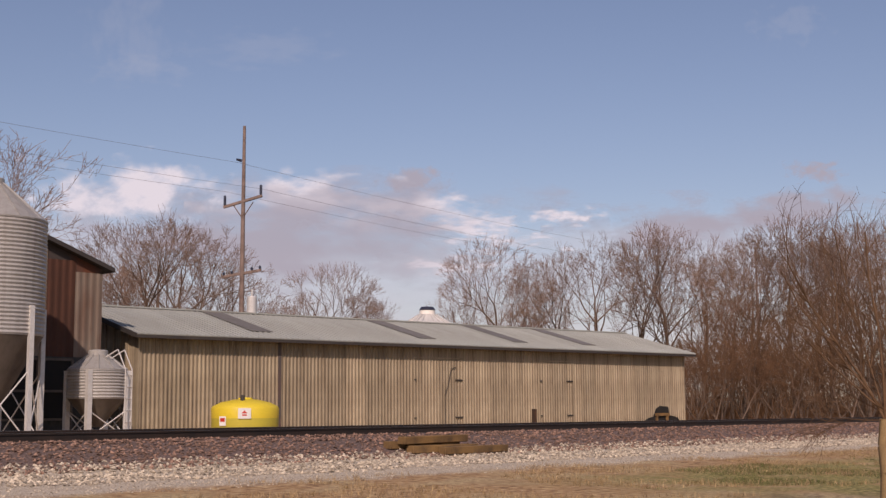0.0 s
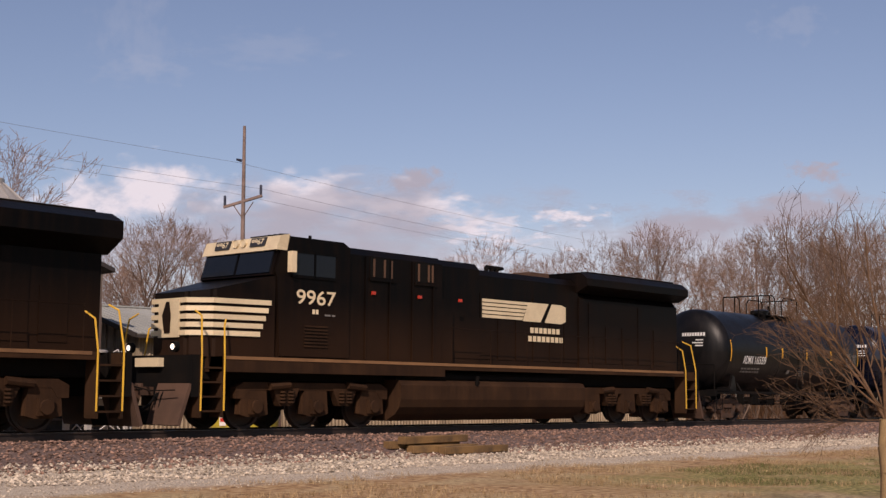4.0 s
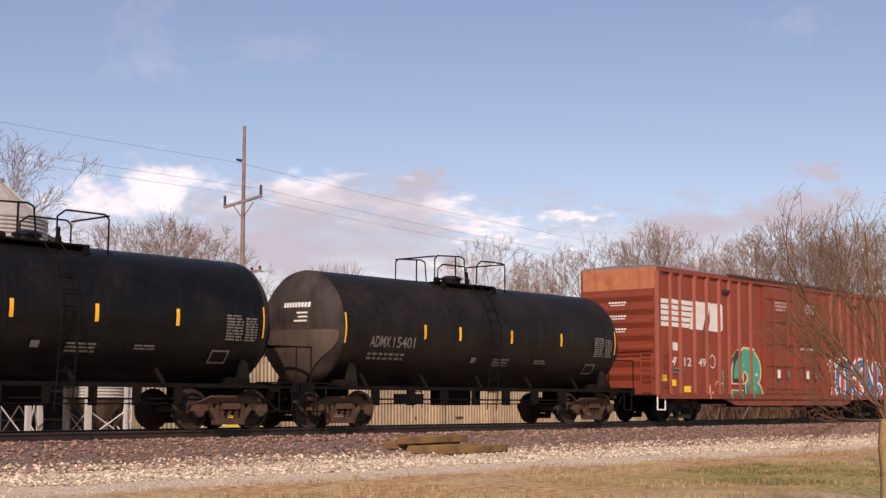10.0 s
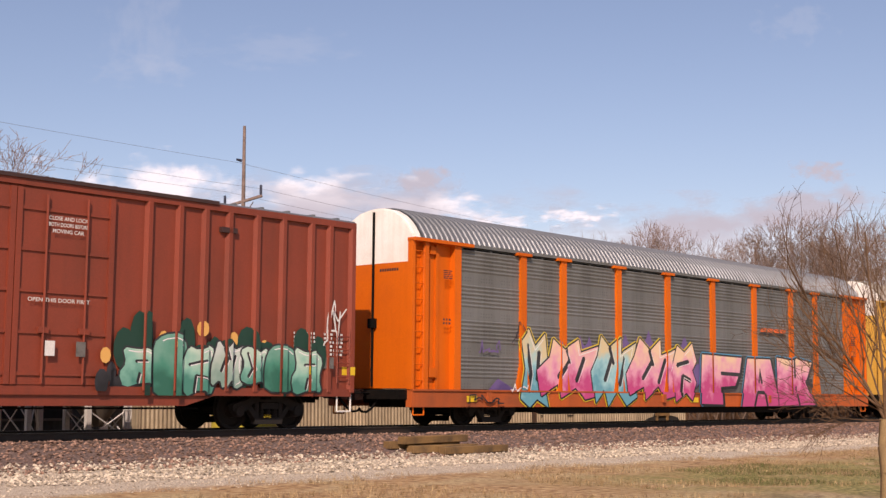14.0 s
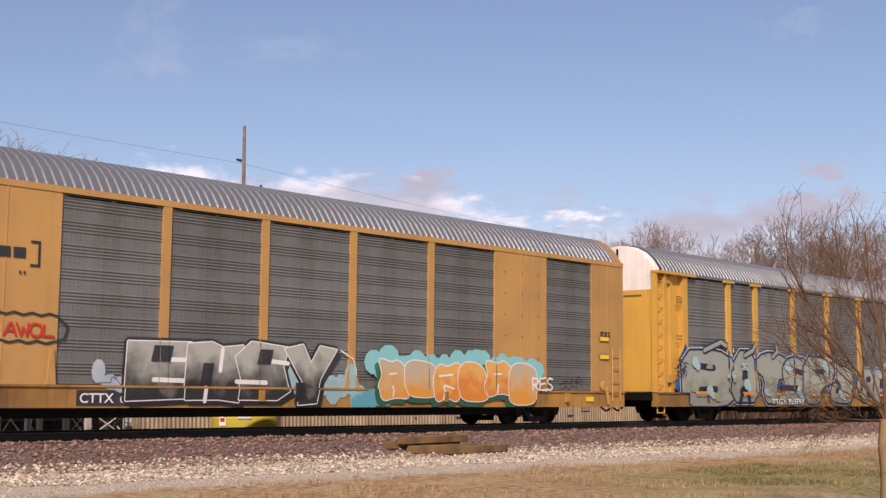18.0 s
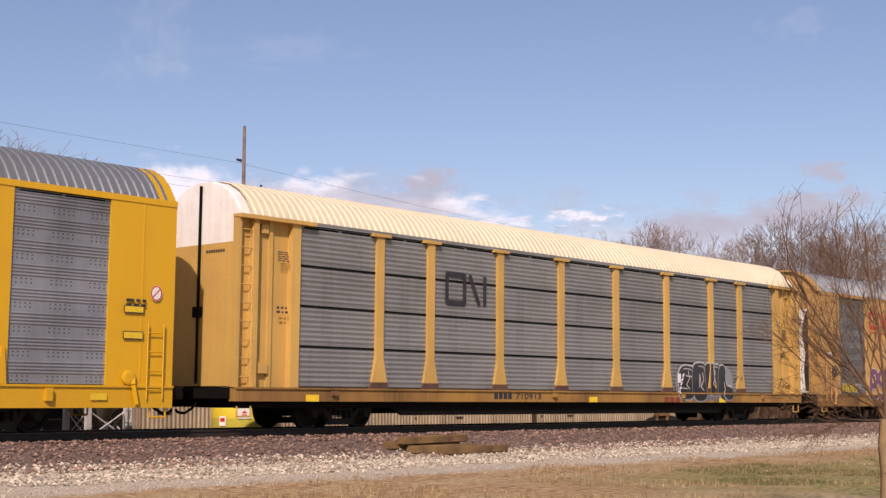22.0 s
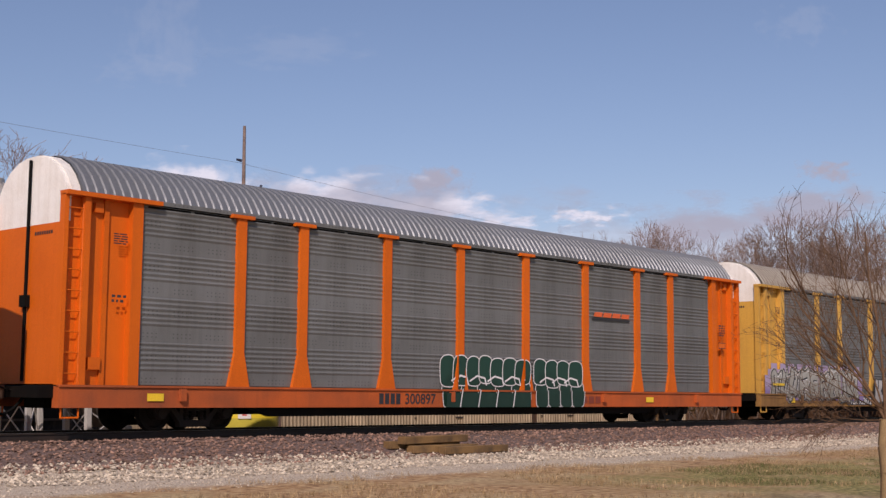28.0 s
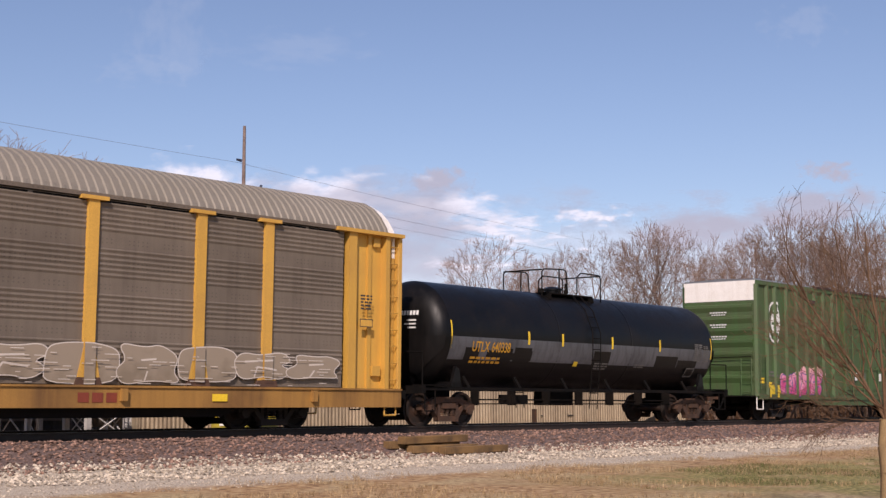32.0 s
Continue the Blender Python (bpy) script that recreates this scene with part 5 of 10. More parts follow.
# outer outline and inner cuts of fat sprayed letters, in a unit square
FAT = {
    "A": ([(0, 0), (0.22, 0.98), (0.78, 1), (1, 0)], [[(0.34, 0), (0.42, 0.26), (0.6, 0.26), (0.66, 0)], [(0.46, 0.48), (0.52, 0.74), (0.58, 0.48)]]),
    "B": ([(0, 0), (0.02, 0.95), (0.7, 1), (0.97, 0.84), (0.86, 0.54), (1, 0.38), (0.96, 0.1), (0.75, 0)], [[(0.34, 0.72), (0.62, 0.70)], [(0.34, 0.28), (0.64, 0.28)]]),
    "C": ([(0.1, 0.05), (0, 0.5), (0.12, 0.94), (0.6, 1), (1, 0.86), (0.94, 0.08), (0.55, 0)], [[(1, 0.5), (0.5, 0.56), (0.42, 0.42), (0.62, 0.36), (0.98, 0.34)]]),
    "D": ([(0.02, 0), (0, 1), (0.62, 0.98), (1, 0.7), (0.98, 0.25), (0.6, 0)], [[(0.36, 0.35), (0.4, 0.68), (0.62, 0.5), (0.4, 0.32)]]),
    "E": ([(0.03, 0), (0, 0.97), (0.96, 1), (0.9, 0.74), (1, 0.52), (0.93, 0.28), (1, 0.02)], [[(1, 0.68), (0.42, 0.66)], [(1, 0.34), (0.42, 0.33)]]),
    "F": ([(0.04, 0), (0, 1), (1, 0.98), (0.96, 0.66), (0.84, 0.36), (0.5, 0.34), (0.52, 0)], [[(1, 0.62), (0.48, 0.64)]]),
    "H": ([(0, 0), (0.02, 0.96), (0.4, 1), (0.6, 0.94), (1, 1), (0.97, 0)], [[(0.5, 1), (0.5, 0.62)], [(0.5, 0), (0.5, 0.34)]]),
    "I": ([(0.05, 0), (0, 1), (1, 0.98), (0.92, 0)], []),
    "J": ([(0.0, 0.1), (0.05, 0.4), (0.3, 0.5), (0.3, 1), (1, 0.9), (1, 0.2), (0.8, 0), (0.3, 0)], [[(0.3, 0.5), (0.45, 0.36), (0.3, 0.26)]]),
    "K": ([(0, 0), (0.02, 1), (0.42, 0.97), (0.6, 1), (1, 0.95), (0.78, 0.5), (1, 0.02)], [[(0.5, 1), (0.46, 0.6)], [(0.56, 0), (0.48, 0.4)], [(1, 0.55), (0.8, 0.5), (1, 0.42)]]),
    "L": ([(0, 0), (0.04, 1), (0.5, 0.98), (0.52, 0.4), (1, 0.38), (0.97, 0)], []),
    "M": ([(0, 0), (0.02, 0.9), (0.2, 1), (0.5, 0.84), (0.8, 1), (1, 0.88), (0.97, 0)], [[(0.34, 0), (0.36, 0.5)], [(0.66, 0), (0.64, 0.5)], [(0.5, 0.84), (0.5, 0.6)]]),
    "N": ([(0, 0), (0.02, 0.96), (0.42, 1), (0.62, 0.92), (1, 1), (0.98, 0), (0.62, 0.05)], [[(0.36, 0), (0.38, 0.5)], [(0.64, 0.92), (0.62, 0.5)]]),
    "O": ([(0.12, 0.05), (0, 0.5), (0.12, 0.95), (0.5, 1), (0.88, 0.95), (1, 0.5), (0.88, 0.05), (0.5, 0)], [[(0.46, 0.35), (0.5, 0.68), (0.56, 0.35)]]),
    "P": ([(0.04, 0), (0, 1), (0.7, 1), (1, 0.8), (0.95, 0.45), (0.55, 0.32), (0.5, 0)], [[(0.4, 0.7), (0.64, 0.68)]]),
    "R": ([(0, 0), (0.02, 0.98), (0.7, 1), (0.97, 0.82), (0.86, 0.5), (1, 0.02), (0.6, 0.04)], [[(0.36, 0.72), (0.62, 0.7)], [(0.4, 0), (0.48, 0.36)]]),
    "S": ([(0.0, 0.05), (0.1, 0.35), (0, 0.75), (0.3, 1), (1, 0.96), (0.92, 0.62), (1, 0.2), (0.7, 0)], [[(1, 0.66), (0.46, 0.7)], [(0, 0.34), (0.56, 0.32)]]),
    "T": ([(0.26, 0), (0.3, 0.5), (0, 0.6), (0.02, 0.9), (0.5, 1), (1, 0.88), (0.97, 0.58), (0.68, 0.5), (0.7, 0)], []),
    "U": ([(0.12, 0.04), (0, 0.98), (0.4, 1), (0.6, 0.97), (1, 1), (0.9, 0.05), (0.5, 0)], [[(0.5, 1), (0.5, 0.42)]]),
    "Y": ([(0.3, 0), (0.34, 0.38), (0, 0.95), (0.36, 1), (0.5, 0.7), (0.7, 1), (1, 0.94), (0.7, 0.4), (0.7, 0)], []),
    "Z": ([(0, 0), (0.04, 0.34), (0.3, 0.6), (0.02, 0.66), (0, 1), (1, 0.98), (0.96, 0.66), (0.72, 0.4), (1, 0.36), (0.97, 0)], []),
    # forms that are no letters
    "a": ([(0, 0.45), (0.16, 0.7), (0.22, 1), (0.42, 0.82), (0.64, 1), (0.66, 0.76), (1, 0.9), (0.88, 0.5), (1, 0.1), (0.72, 0.0), (0.58, 0.22), (0.36, 0), (0.3, 0.24), (0.06, 0.06)],
          [[(0.3, 0.36), (0.46, 0.66)], [(0.6, 0.3), (0.72, 0.68)], [(0.42, 0.82), (0.5, 0.6)]]),
    "b": ([(0.06, 0), (0, 0.6), (0.2, 0.95), (0.5, 0.86), (0.86, 1), (1, 0.7), (0.8, 0.52), (1, 0.3), (0.8, 0), (0.5, 0.14)], [[(0.2, 0.62), (0.66, 0.68)], [(0.34, 0.1), (0.4, 0.42), (0.74, 0.34)]]),
    "c": ([(0, 0.12), (0.2, 0.5), (0.04, 0.86), (0.34, 1), (0.6, 0.78), (0.94, 0.96), (1, 0.55), (0.86, 0.3), (1, 0), (0.6, 0.1), (0.3, 0)], [[(0.3, 0.8), (0.42, 0.42), (0.3, 0.2)], [(0.72, 0.7), (0.62, 0.36)]]),
    "d": ([(0.1, 0), (0, 0.35), (0.18, 0.6), (0.1, 1), (0.5, 0.9), (0.7, 0.98), (1, 0.74), (0.84, 0.36), (0.98, 0.06), (0.55, 0.12)], [[(0.4, 0.62), (0.64, 0.64)], [(0.44, 0.12), (0.5, 0.36)]]),
    "o": ([(0.06, 0), (0, 0.4), (0.04, 0.86), (0.28, 1), (0.72, 1), (0.97, 0.84), (1, 0.4), (0.94, 0)], []),
    "q": ([(0, 0.72), (0.12, 1), (0.36, 0.98), (0.5, 0.84), (0.66, 1), (0.9, 0.96), (1, 0.68), (0.78, 0.34), (0.5, 0), (0.2, 0.36)], [[(0.36, 0.3), (0.36, 0.62)], [(0.64, 0.34), (0.62, 0.64)]]),
}

# single-line letters
THIN = {
    "A": [[(0, 0), (0.42, 1), (0.55, 1), (1, 0)], [(0.2, 0.4), (0.84, 0.4)]],
    "C": [[(1, 0.85), (0.6, 1), (0.15, 0.85), (0, 0.5), (0.15, 0.12), (0.6, 0), (1, 0.15)]],
    "E": [[(1, 1), (0.1, 0.92), (0.0, 0.05), (1, 0)], [(0.05, 0.5), (0.8, 0.55)]],
    "F": [[(1, 1), (0.1, 0.95), (0.05, 0)], [(0.05, 0.5), (0.8, 0.52)]],
    "H": [[(0.05, 1), (0, 0)], [(0.95, 1), (1, 0)], [(0, 0.48), (1, 0.52)]],
    "K": [[(0.05, 1), (0.1, 0)], [(1, 1), (0.12, 0.48), (1, 0)]],
    "L": [[(0.1, 1), (0.05, 0.05), (1, 0)]],
    "N": [[(0, 0), (0.06, 1), (0.9, 0.02), (1, 1)]],
    "O": [[(0.5, 1), (0.1, 0.85), (0, 0.45), (0.16, 0.08), (0.5, 0), (0.86, 0.1), (1, 0.5), (0.88, 0.88), (0.5, 1)]],
    "P": [[(0.05, 0), (0.08, 1), (0.7, 0.98), (1, 0.75), (0.7, 0.46), (0.08, 0.44)]],
    "R": [[(0.05, 0), (0.08, 1), (0.7, 0.98), (0.96, 0.76), (0.66, 0.5), (0.1, 0.46), (1, 0)]],
    "S": [[(1, 0.9), (0.5, 1), (0.08, 0.82), (0.2, 0.58), (0.8, 0.44), (0.95, 0.2), (0.5, 0), (0, 0.12)]],
    "W": [[(0, 1), (0.25, 0), (0.5, 0.7), (0.76, 0), (1, 1)]],
}


def smooth_loop(pts, times):
    for _ in range(times):
        out = []
        for (ax, az), (bx, bz) in zip(pts, pts[1:] + pts[:1]):
            out += [(ax * 0.78 + bx * 0.22, az * 0.78 + bz * 0.22), (ax * 0.22 + bx * 0.78, az * 0.22 + bz * 0.78)]
        pts = out
    return pts


def fat(marks, word, x0, x1, z0, z1, fills, outline, edge=0.05, rim=None, rim_edge=0.05, cloud=None, seed=1, cut=0.08, lap=0.08, jump=0.08, rounds=1, shade=None, drop=(0.10, -0.07),
        glint=None, wide=None):
    """A sprayed piece of fat outlined letters or forms, side by side and overlapping, with cuts, rim, drop shade and glints."""
    rng = random.Random(seed)
    n, h = len(word), z1 - z0
    wide = wide or [{"I": 0.5, "M": 1.25, "J": 0.8}.get(ch, 1.0) * rng.uniform(0.94, 1.06) for ch in word]
    unit = (x1 - x0) / sum(wide)
    if cloud:
        for k in range(n * 4):
            marks.disc(x0 + (k + 0.5) * (x1 - x0) / (n * 4) + rng.uniform(-0.1, 0.1), rng.uniform(z0 + h * 0.25, z1 - h * 0.02), rng.uniform(0.22, 0.45) * max(unit, 0.6), rng.uniform(0.2, 0.4) * h, cloud, 11)
    cells, x = [], x0
    for ch, w in zip(word, wide):
        outer, cuts = FAT[ch]
        a, b = x - lap * unit * w, x + unit * w * (1 + lap)
        x += unit * w
        lo, hi, lean = z0 + rng.uniform(0, jump) * h, z1 - rng.uniform(0, jump) * h, rng.uniform(-0.1, 0.1) * unit

        def at(p, q=0.0):
            u, v = p[0] + rng.uniform(-q, q), p[1] + rng.uniform(-q, q)
            return (a + u * (b - a) + lean * (v - 0.5), lo + v * (hi - lo))
        cells.append((smooth_loop([at(p, 0.03) for p in outer], rounds), [[at(p, 0.015) for p in c] for c in cuts]))
    if rim:
        for loop, cuts in cells:
            marks.line(loop, 2 * (edge + rim_edge), rim, True)
    if shade:
        for loop, cuts in cells:
            moved = [(px + drop[0], pz + drop[1]) for px, pz in loop]
            marks.line(moved, 2 * edge, shade, True)
            marks.add(moved, shade)
    for i, (loop, cuts) in enumerate(cells):
        marks.lift += 0.0006
        marks.line(loop, 2 * edge, outline, True)
        marks.lift += 0.0006
        marks.add(loop, fills[i % len(fills)])
        marks.lift += 0.0004
        for c in cuts:
            marks.line(c, cut, outline)
            if glint:
                marks.line([(px + cut * 0.6, pz - cut * 0.3) for px, pz in c], 0.022, glint)
        if glint:
            k = len(loop) // 3
            cx, cz = sum(p[0] for p in loop) / len(loop), sum(p[1] for p in loop) / len(loop)
            marks.line([(cx + (px - cx) * 0.84, cz + (pz - cz) * 0.84) for px, pz in loop[k:2 * k]], 0.024, glint)
    if marks.owner:
        marks.build("graffiti", marks.owner, marks.label)


def thin(marks, word, x0, x1, z0, z1, w, mat, seed=1, rim=None, rim_w=0.08, core=None, jump=0.1, lap=0.1):
    """A sprayed word in single lines, with an optional halo and a lighter core."""
    rng = random.Random(seed)
    unit, h = (x1 - x0) / len(word), z1 - z0
    lines = []
    for k, ch in enumerate(word):
        a, lo, hi, lean = x0 + k * unit - lap * unit * 0.5, z0 + rng.uniform(0, jump) * h, z1 - rng.uniform(0, jump) * h, rng.uniform(-0.12, 0.12) * unit
        for p in THIN[ch]:
            lines.append([(a + u * unit * (0.86 + lap) + lean * (v - 0.5), lo + v * (hi - lo)) for u, v in p])
    for mt, ww in ((rim, w + 2 * rim_w), (mat, w), (core, w * 0.3)):
        if mt:
            for p in lines:
                marks.line(p, ww, mt)
    if marks.owner:
        marks.build("graffiti", marks.owner, marks.label)


def graffiti(marks, x0, x1, z0, z1, n, fills, outline, cloud=None, seed=1, w=0.27, edge=0.05, shine=None, tags=0):
    """A sprayed piece of forms that cannot be read."""
    rng = random.Random(seed)
    fat(marks, "".join(rng.choice("abcd") for _ in range(n)), x0, x1, z0, z1, fills, outline, min(edge, 0.05), None, 0.0, cloud, seed, 0.05, 0.12, 0.1, 1, None, (0, 0), shine)


def stars(marks, x0, x1, z0, z1, n, rng):
    for k in range(n):
        x, z, r = rng.uniform(x0, x1), rng.uniform(z0, z1), rng.uniform(0.05, 0.13)
        marks.lift += 0.0005
        marks.disc(x, z, r * 0.6, r * 0.6, S_LBLUE, 8)
        marks.line([(x, z - r * 1.4), (x, z + r * 1.4)], 0.022, S_WHITE)
        marks.line([(x - r, z), (x + r, z)], 0.022, S_WHITE)


def puffs(marks, x0, x1, z0, z1, n, mat, rng, r=(0.25, 0.5)):
    """A haze of sprayed paint behind a piece."""
    for k in range(n):
        marks.disc(x0 + (x1 - x0) * (k + 0.5) / n, rng.uniform(z0, z1), rng.uniform(*r), rng.uniform(*r), mat, 10)


def scrawl(marks, x, z, length, h, mat, rng, w=0.03):
    """A thin sprayed squiggle."""
    p = (x, z)
    k = max(6, int(length / 0.075))
    for i in range(k):
        q = (x + length * (i + 1) / k + rng.uniform(-0.13, 0.13), z + rng.uniform(0, h) * (1.0 if i % 3 else 0.5))
        marks.stroke(p, q, w, mat)
        p = q


# ---- running gear ----
SPINNERS = []


def wheelset_mesh(r, mat):
    bm = bmesh.new()
    bar(bm, (0, -0.95, 0), (0, 0.95, 0), 0.085, 10)
    for s in (-1, 1):
        lathe(bm, [(0.1, s * 0.80), (0.17, s * 0.79), (0.19, s * 0.755), (r - 0.1, s * 0.735), (r - 0.07, s * 0.80), (r - 0.004, s * 0.80), (r, s * 0.71),
                   (r + 0.026, s * 0.70), (r + 0.022, s * 0.675), (r - 0.08, s * 0.672), (r - 0.11, s * 0.70), (0.18, s * 0.68), (0.12, s * 0.66)], 28, "Y")
        for k in range(3):
            a = k * 2.0944
            bar(bm, (math.cos(a) * 0.05, s * 0.94, math.sin(a) * 0.05), (math.cos(a) * 0.05, s * 0.97, math.sin(a) * 0.05), 0.02, 5)
    return mesh_of("wheelset", bm, mat, True)


def side_frame_mesh(base, r, mat):
    """Cast side frame with bolster opening, springs and bearing pedestals."""
    bm = bmesh.new()
    h = base / 2
    prism(bm, [(-h - 0.2, r + 0.12), (-h + 0.1, r + 0.2), (-0.45, r + 0.33), (0.45, r + 0.33), (h - 0.1, r + 0.2), (h + 0.2, r + 0.12), (h + 0.2, r - 0.02),
               (h - 0.2, r - 0.02), (h - 0.3, r + 0.08), (0.4, r + 0.18), (-0.4, r + 0.18), (-h + 0.3, r + 0.08), (-h + 0.2, r - 0.02), (-h - 0.2, r - 0.02)], -0.09, 0.09)
    prism(bm, [(-h + 0.2, r + 0.08), (-0.42, r - 0.22), (-0.40, r - 0.33), (0.40, r - 0.33), (0.42, r - 0.22), (h - 0.2, r + 0.08), (h - 0.32, r + 0.12), (0.30, r - 0.18),
               (-0.30, r - 0.18), (-h + 0.32, r + 0.12)], -0.09, 0.09)
    for s in (-1, 1):
        quadbox(bm, s * 0.36 - 0.05, s * 0.36 + 0.05, -0.08, 0.08, r - 0.25, r + 0.25)
        lathe(bm, [(0.12, -0.12), (0.13, -0.1), (0.13, 0.06)], 12, "Y", (s * h, 0, r - 0.03))
    for x in (-0.2, 0, 0.2):
        for k in range(5):
            bar(bm, (x, -0.03, r - 0.2 + k * 0.045), (x, -0.03, r - 0.17 + k * 0.045), 0.075 if k % 2 else 0.06, 8)
    quadbox(bm, -0.26, 0.26, -0.12, 0.1, r + 0.02, r + 0.16)
    return mesh_of("side_frame", bm, mat)


MESH = {}


def truck(car, x, r=0.457, base=1.75, dark=False):
    # dark trucks have the shade of the overhanging body put into their colour
    dark = dark or r < 0.43
    if ("frame", r, dark) not in MESH:
        MESH["frame", r, dark] = side_frame_mesh(base, r, DARKTRUCK if dark else TRUCKRUST)
        MESH["wheels", r, dark] = wheelset_mesh(r, DARKWHEEL if dark else WHEEL)
        bm = bmesh.new()
        quadbox(bm, -0.22, 0.22, -1.0, 1.0, r + 0.03, r + 0.2)
        quadbox(bm, -0.3, 0.3, -0.3, 0.3, r + 0.2, r + 0.36)
        for s in (-1, 1):
            beam(bm, (s * 0.45, -0.8, r - 0.08), (s * 0.45, 0.8, r - 0.08), 0.1, 0.1)
            for q in (-1, 1):
                quadbox(bm, s * 0.42 - 0.05, s * 0.42 + 0.05, q * 0.75 - 0.05, q * 0.75 + 0.05, r - 0.2, r + 0.12)
        MESH["bolster", r, dark] = mesh_of("truck", bm, UNDER)
    t = new("truck", MESH["bolster", r, dark])
    t.parent, t.matrix_basis = car, pose(x, 0, 0)
    tagged(t, "dark cast-steel freight truck, coloured for the shade under the car" if dark else "rusty cast-steel freight truck")
    for s in (-1, 1):
        f = new("side_frame", MESH["frame", r, dark])
        f.parent, f.matrix_basis = t, pose(0, s * 0.99, 0, 0, 0, 0 if s < 0 else 180)
        w = new("wheelset", MESH["wheels", r, dark])
        w.parent, w.matrix_basis = t, pose(s * base / 2, 0, r)
        SPINNERS.append((w, car, s * base / 2, r))


def couplers(car, x0, x1, z=0.86):
    """Knuckle couplers, end hoses and cut levers at both ends."""
    for x, s in ((x0, -1), (x1, 1)):
        bm = bmesh.new()
        quadbox(bm, min(x, x - s * 0.75), max(x, x - s * 0.75), -0.09, 0.09, z - 0.1, z + 0.09)
        quadbox(bm, min(x + s * 0.08, x - s * 0.22), max(x + s * 0.08, x - s * 0.22), -0.17, 0.15, z - 0.15, z + 0.14)
        part("coupler", bm, TRUCKRUST, car)
        bm = bmesh.new()
        pts = [(x - s * 0.55, -0.42, z - 0.05), (x - s * 0.42, -0.45, z - 0.2), (x - s * 0.25, -0.46, z - 0.36), (x - s * 0.05, -0.47, z - 0.46), (x + s * 0.12, -0.47, z - 0.44), (x + s * 0.2, -0.47, z - 0.38)]
        rail(bm, pts, 0.032)
        part("air_hose", bm, GAP, car)
        bm = bmesh.new()
        rail(bm, [(x - s * 0.35, -1.35, z + 0.02), (x - s * 0.3, -0.5, z + 0.0), (x - s * 0.1, -0.15, z + 0.1)], 0.014)
        part("uncoupling_lever", bm, UNDER, car)


def ladder_part(car, x, y, z0, z1, w, mat, along_x=True, n=None, name="ladder", r=0.014):
    bm = bmesh.new()
    n = n or max(2, int((z1 - z0) / 0.38))
    d = (w / 2, 0) if along_x else (0, w / 2)
    for s in (-1, 1):
        bar(bm, (x + s * d[0], y + s * d[1], z0), (x + s * d[0], y + s * d[1], z1), r * 1.2, 5)
    for k in range(n):
        z = z0 + (z1 - z0) * (k + 0.5) / n
        bar(bm, (x - d[0], y - d[1], z), (x + d[0], y + d[1], z), r, 5)
    return part(name, bm, mat, car)


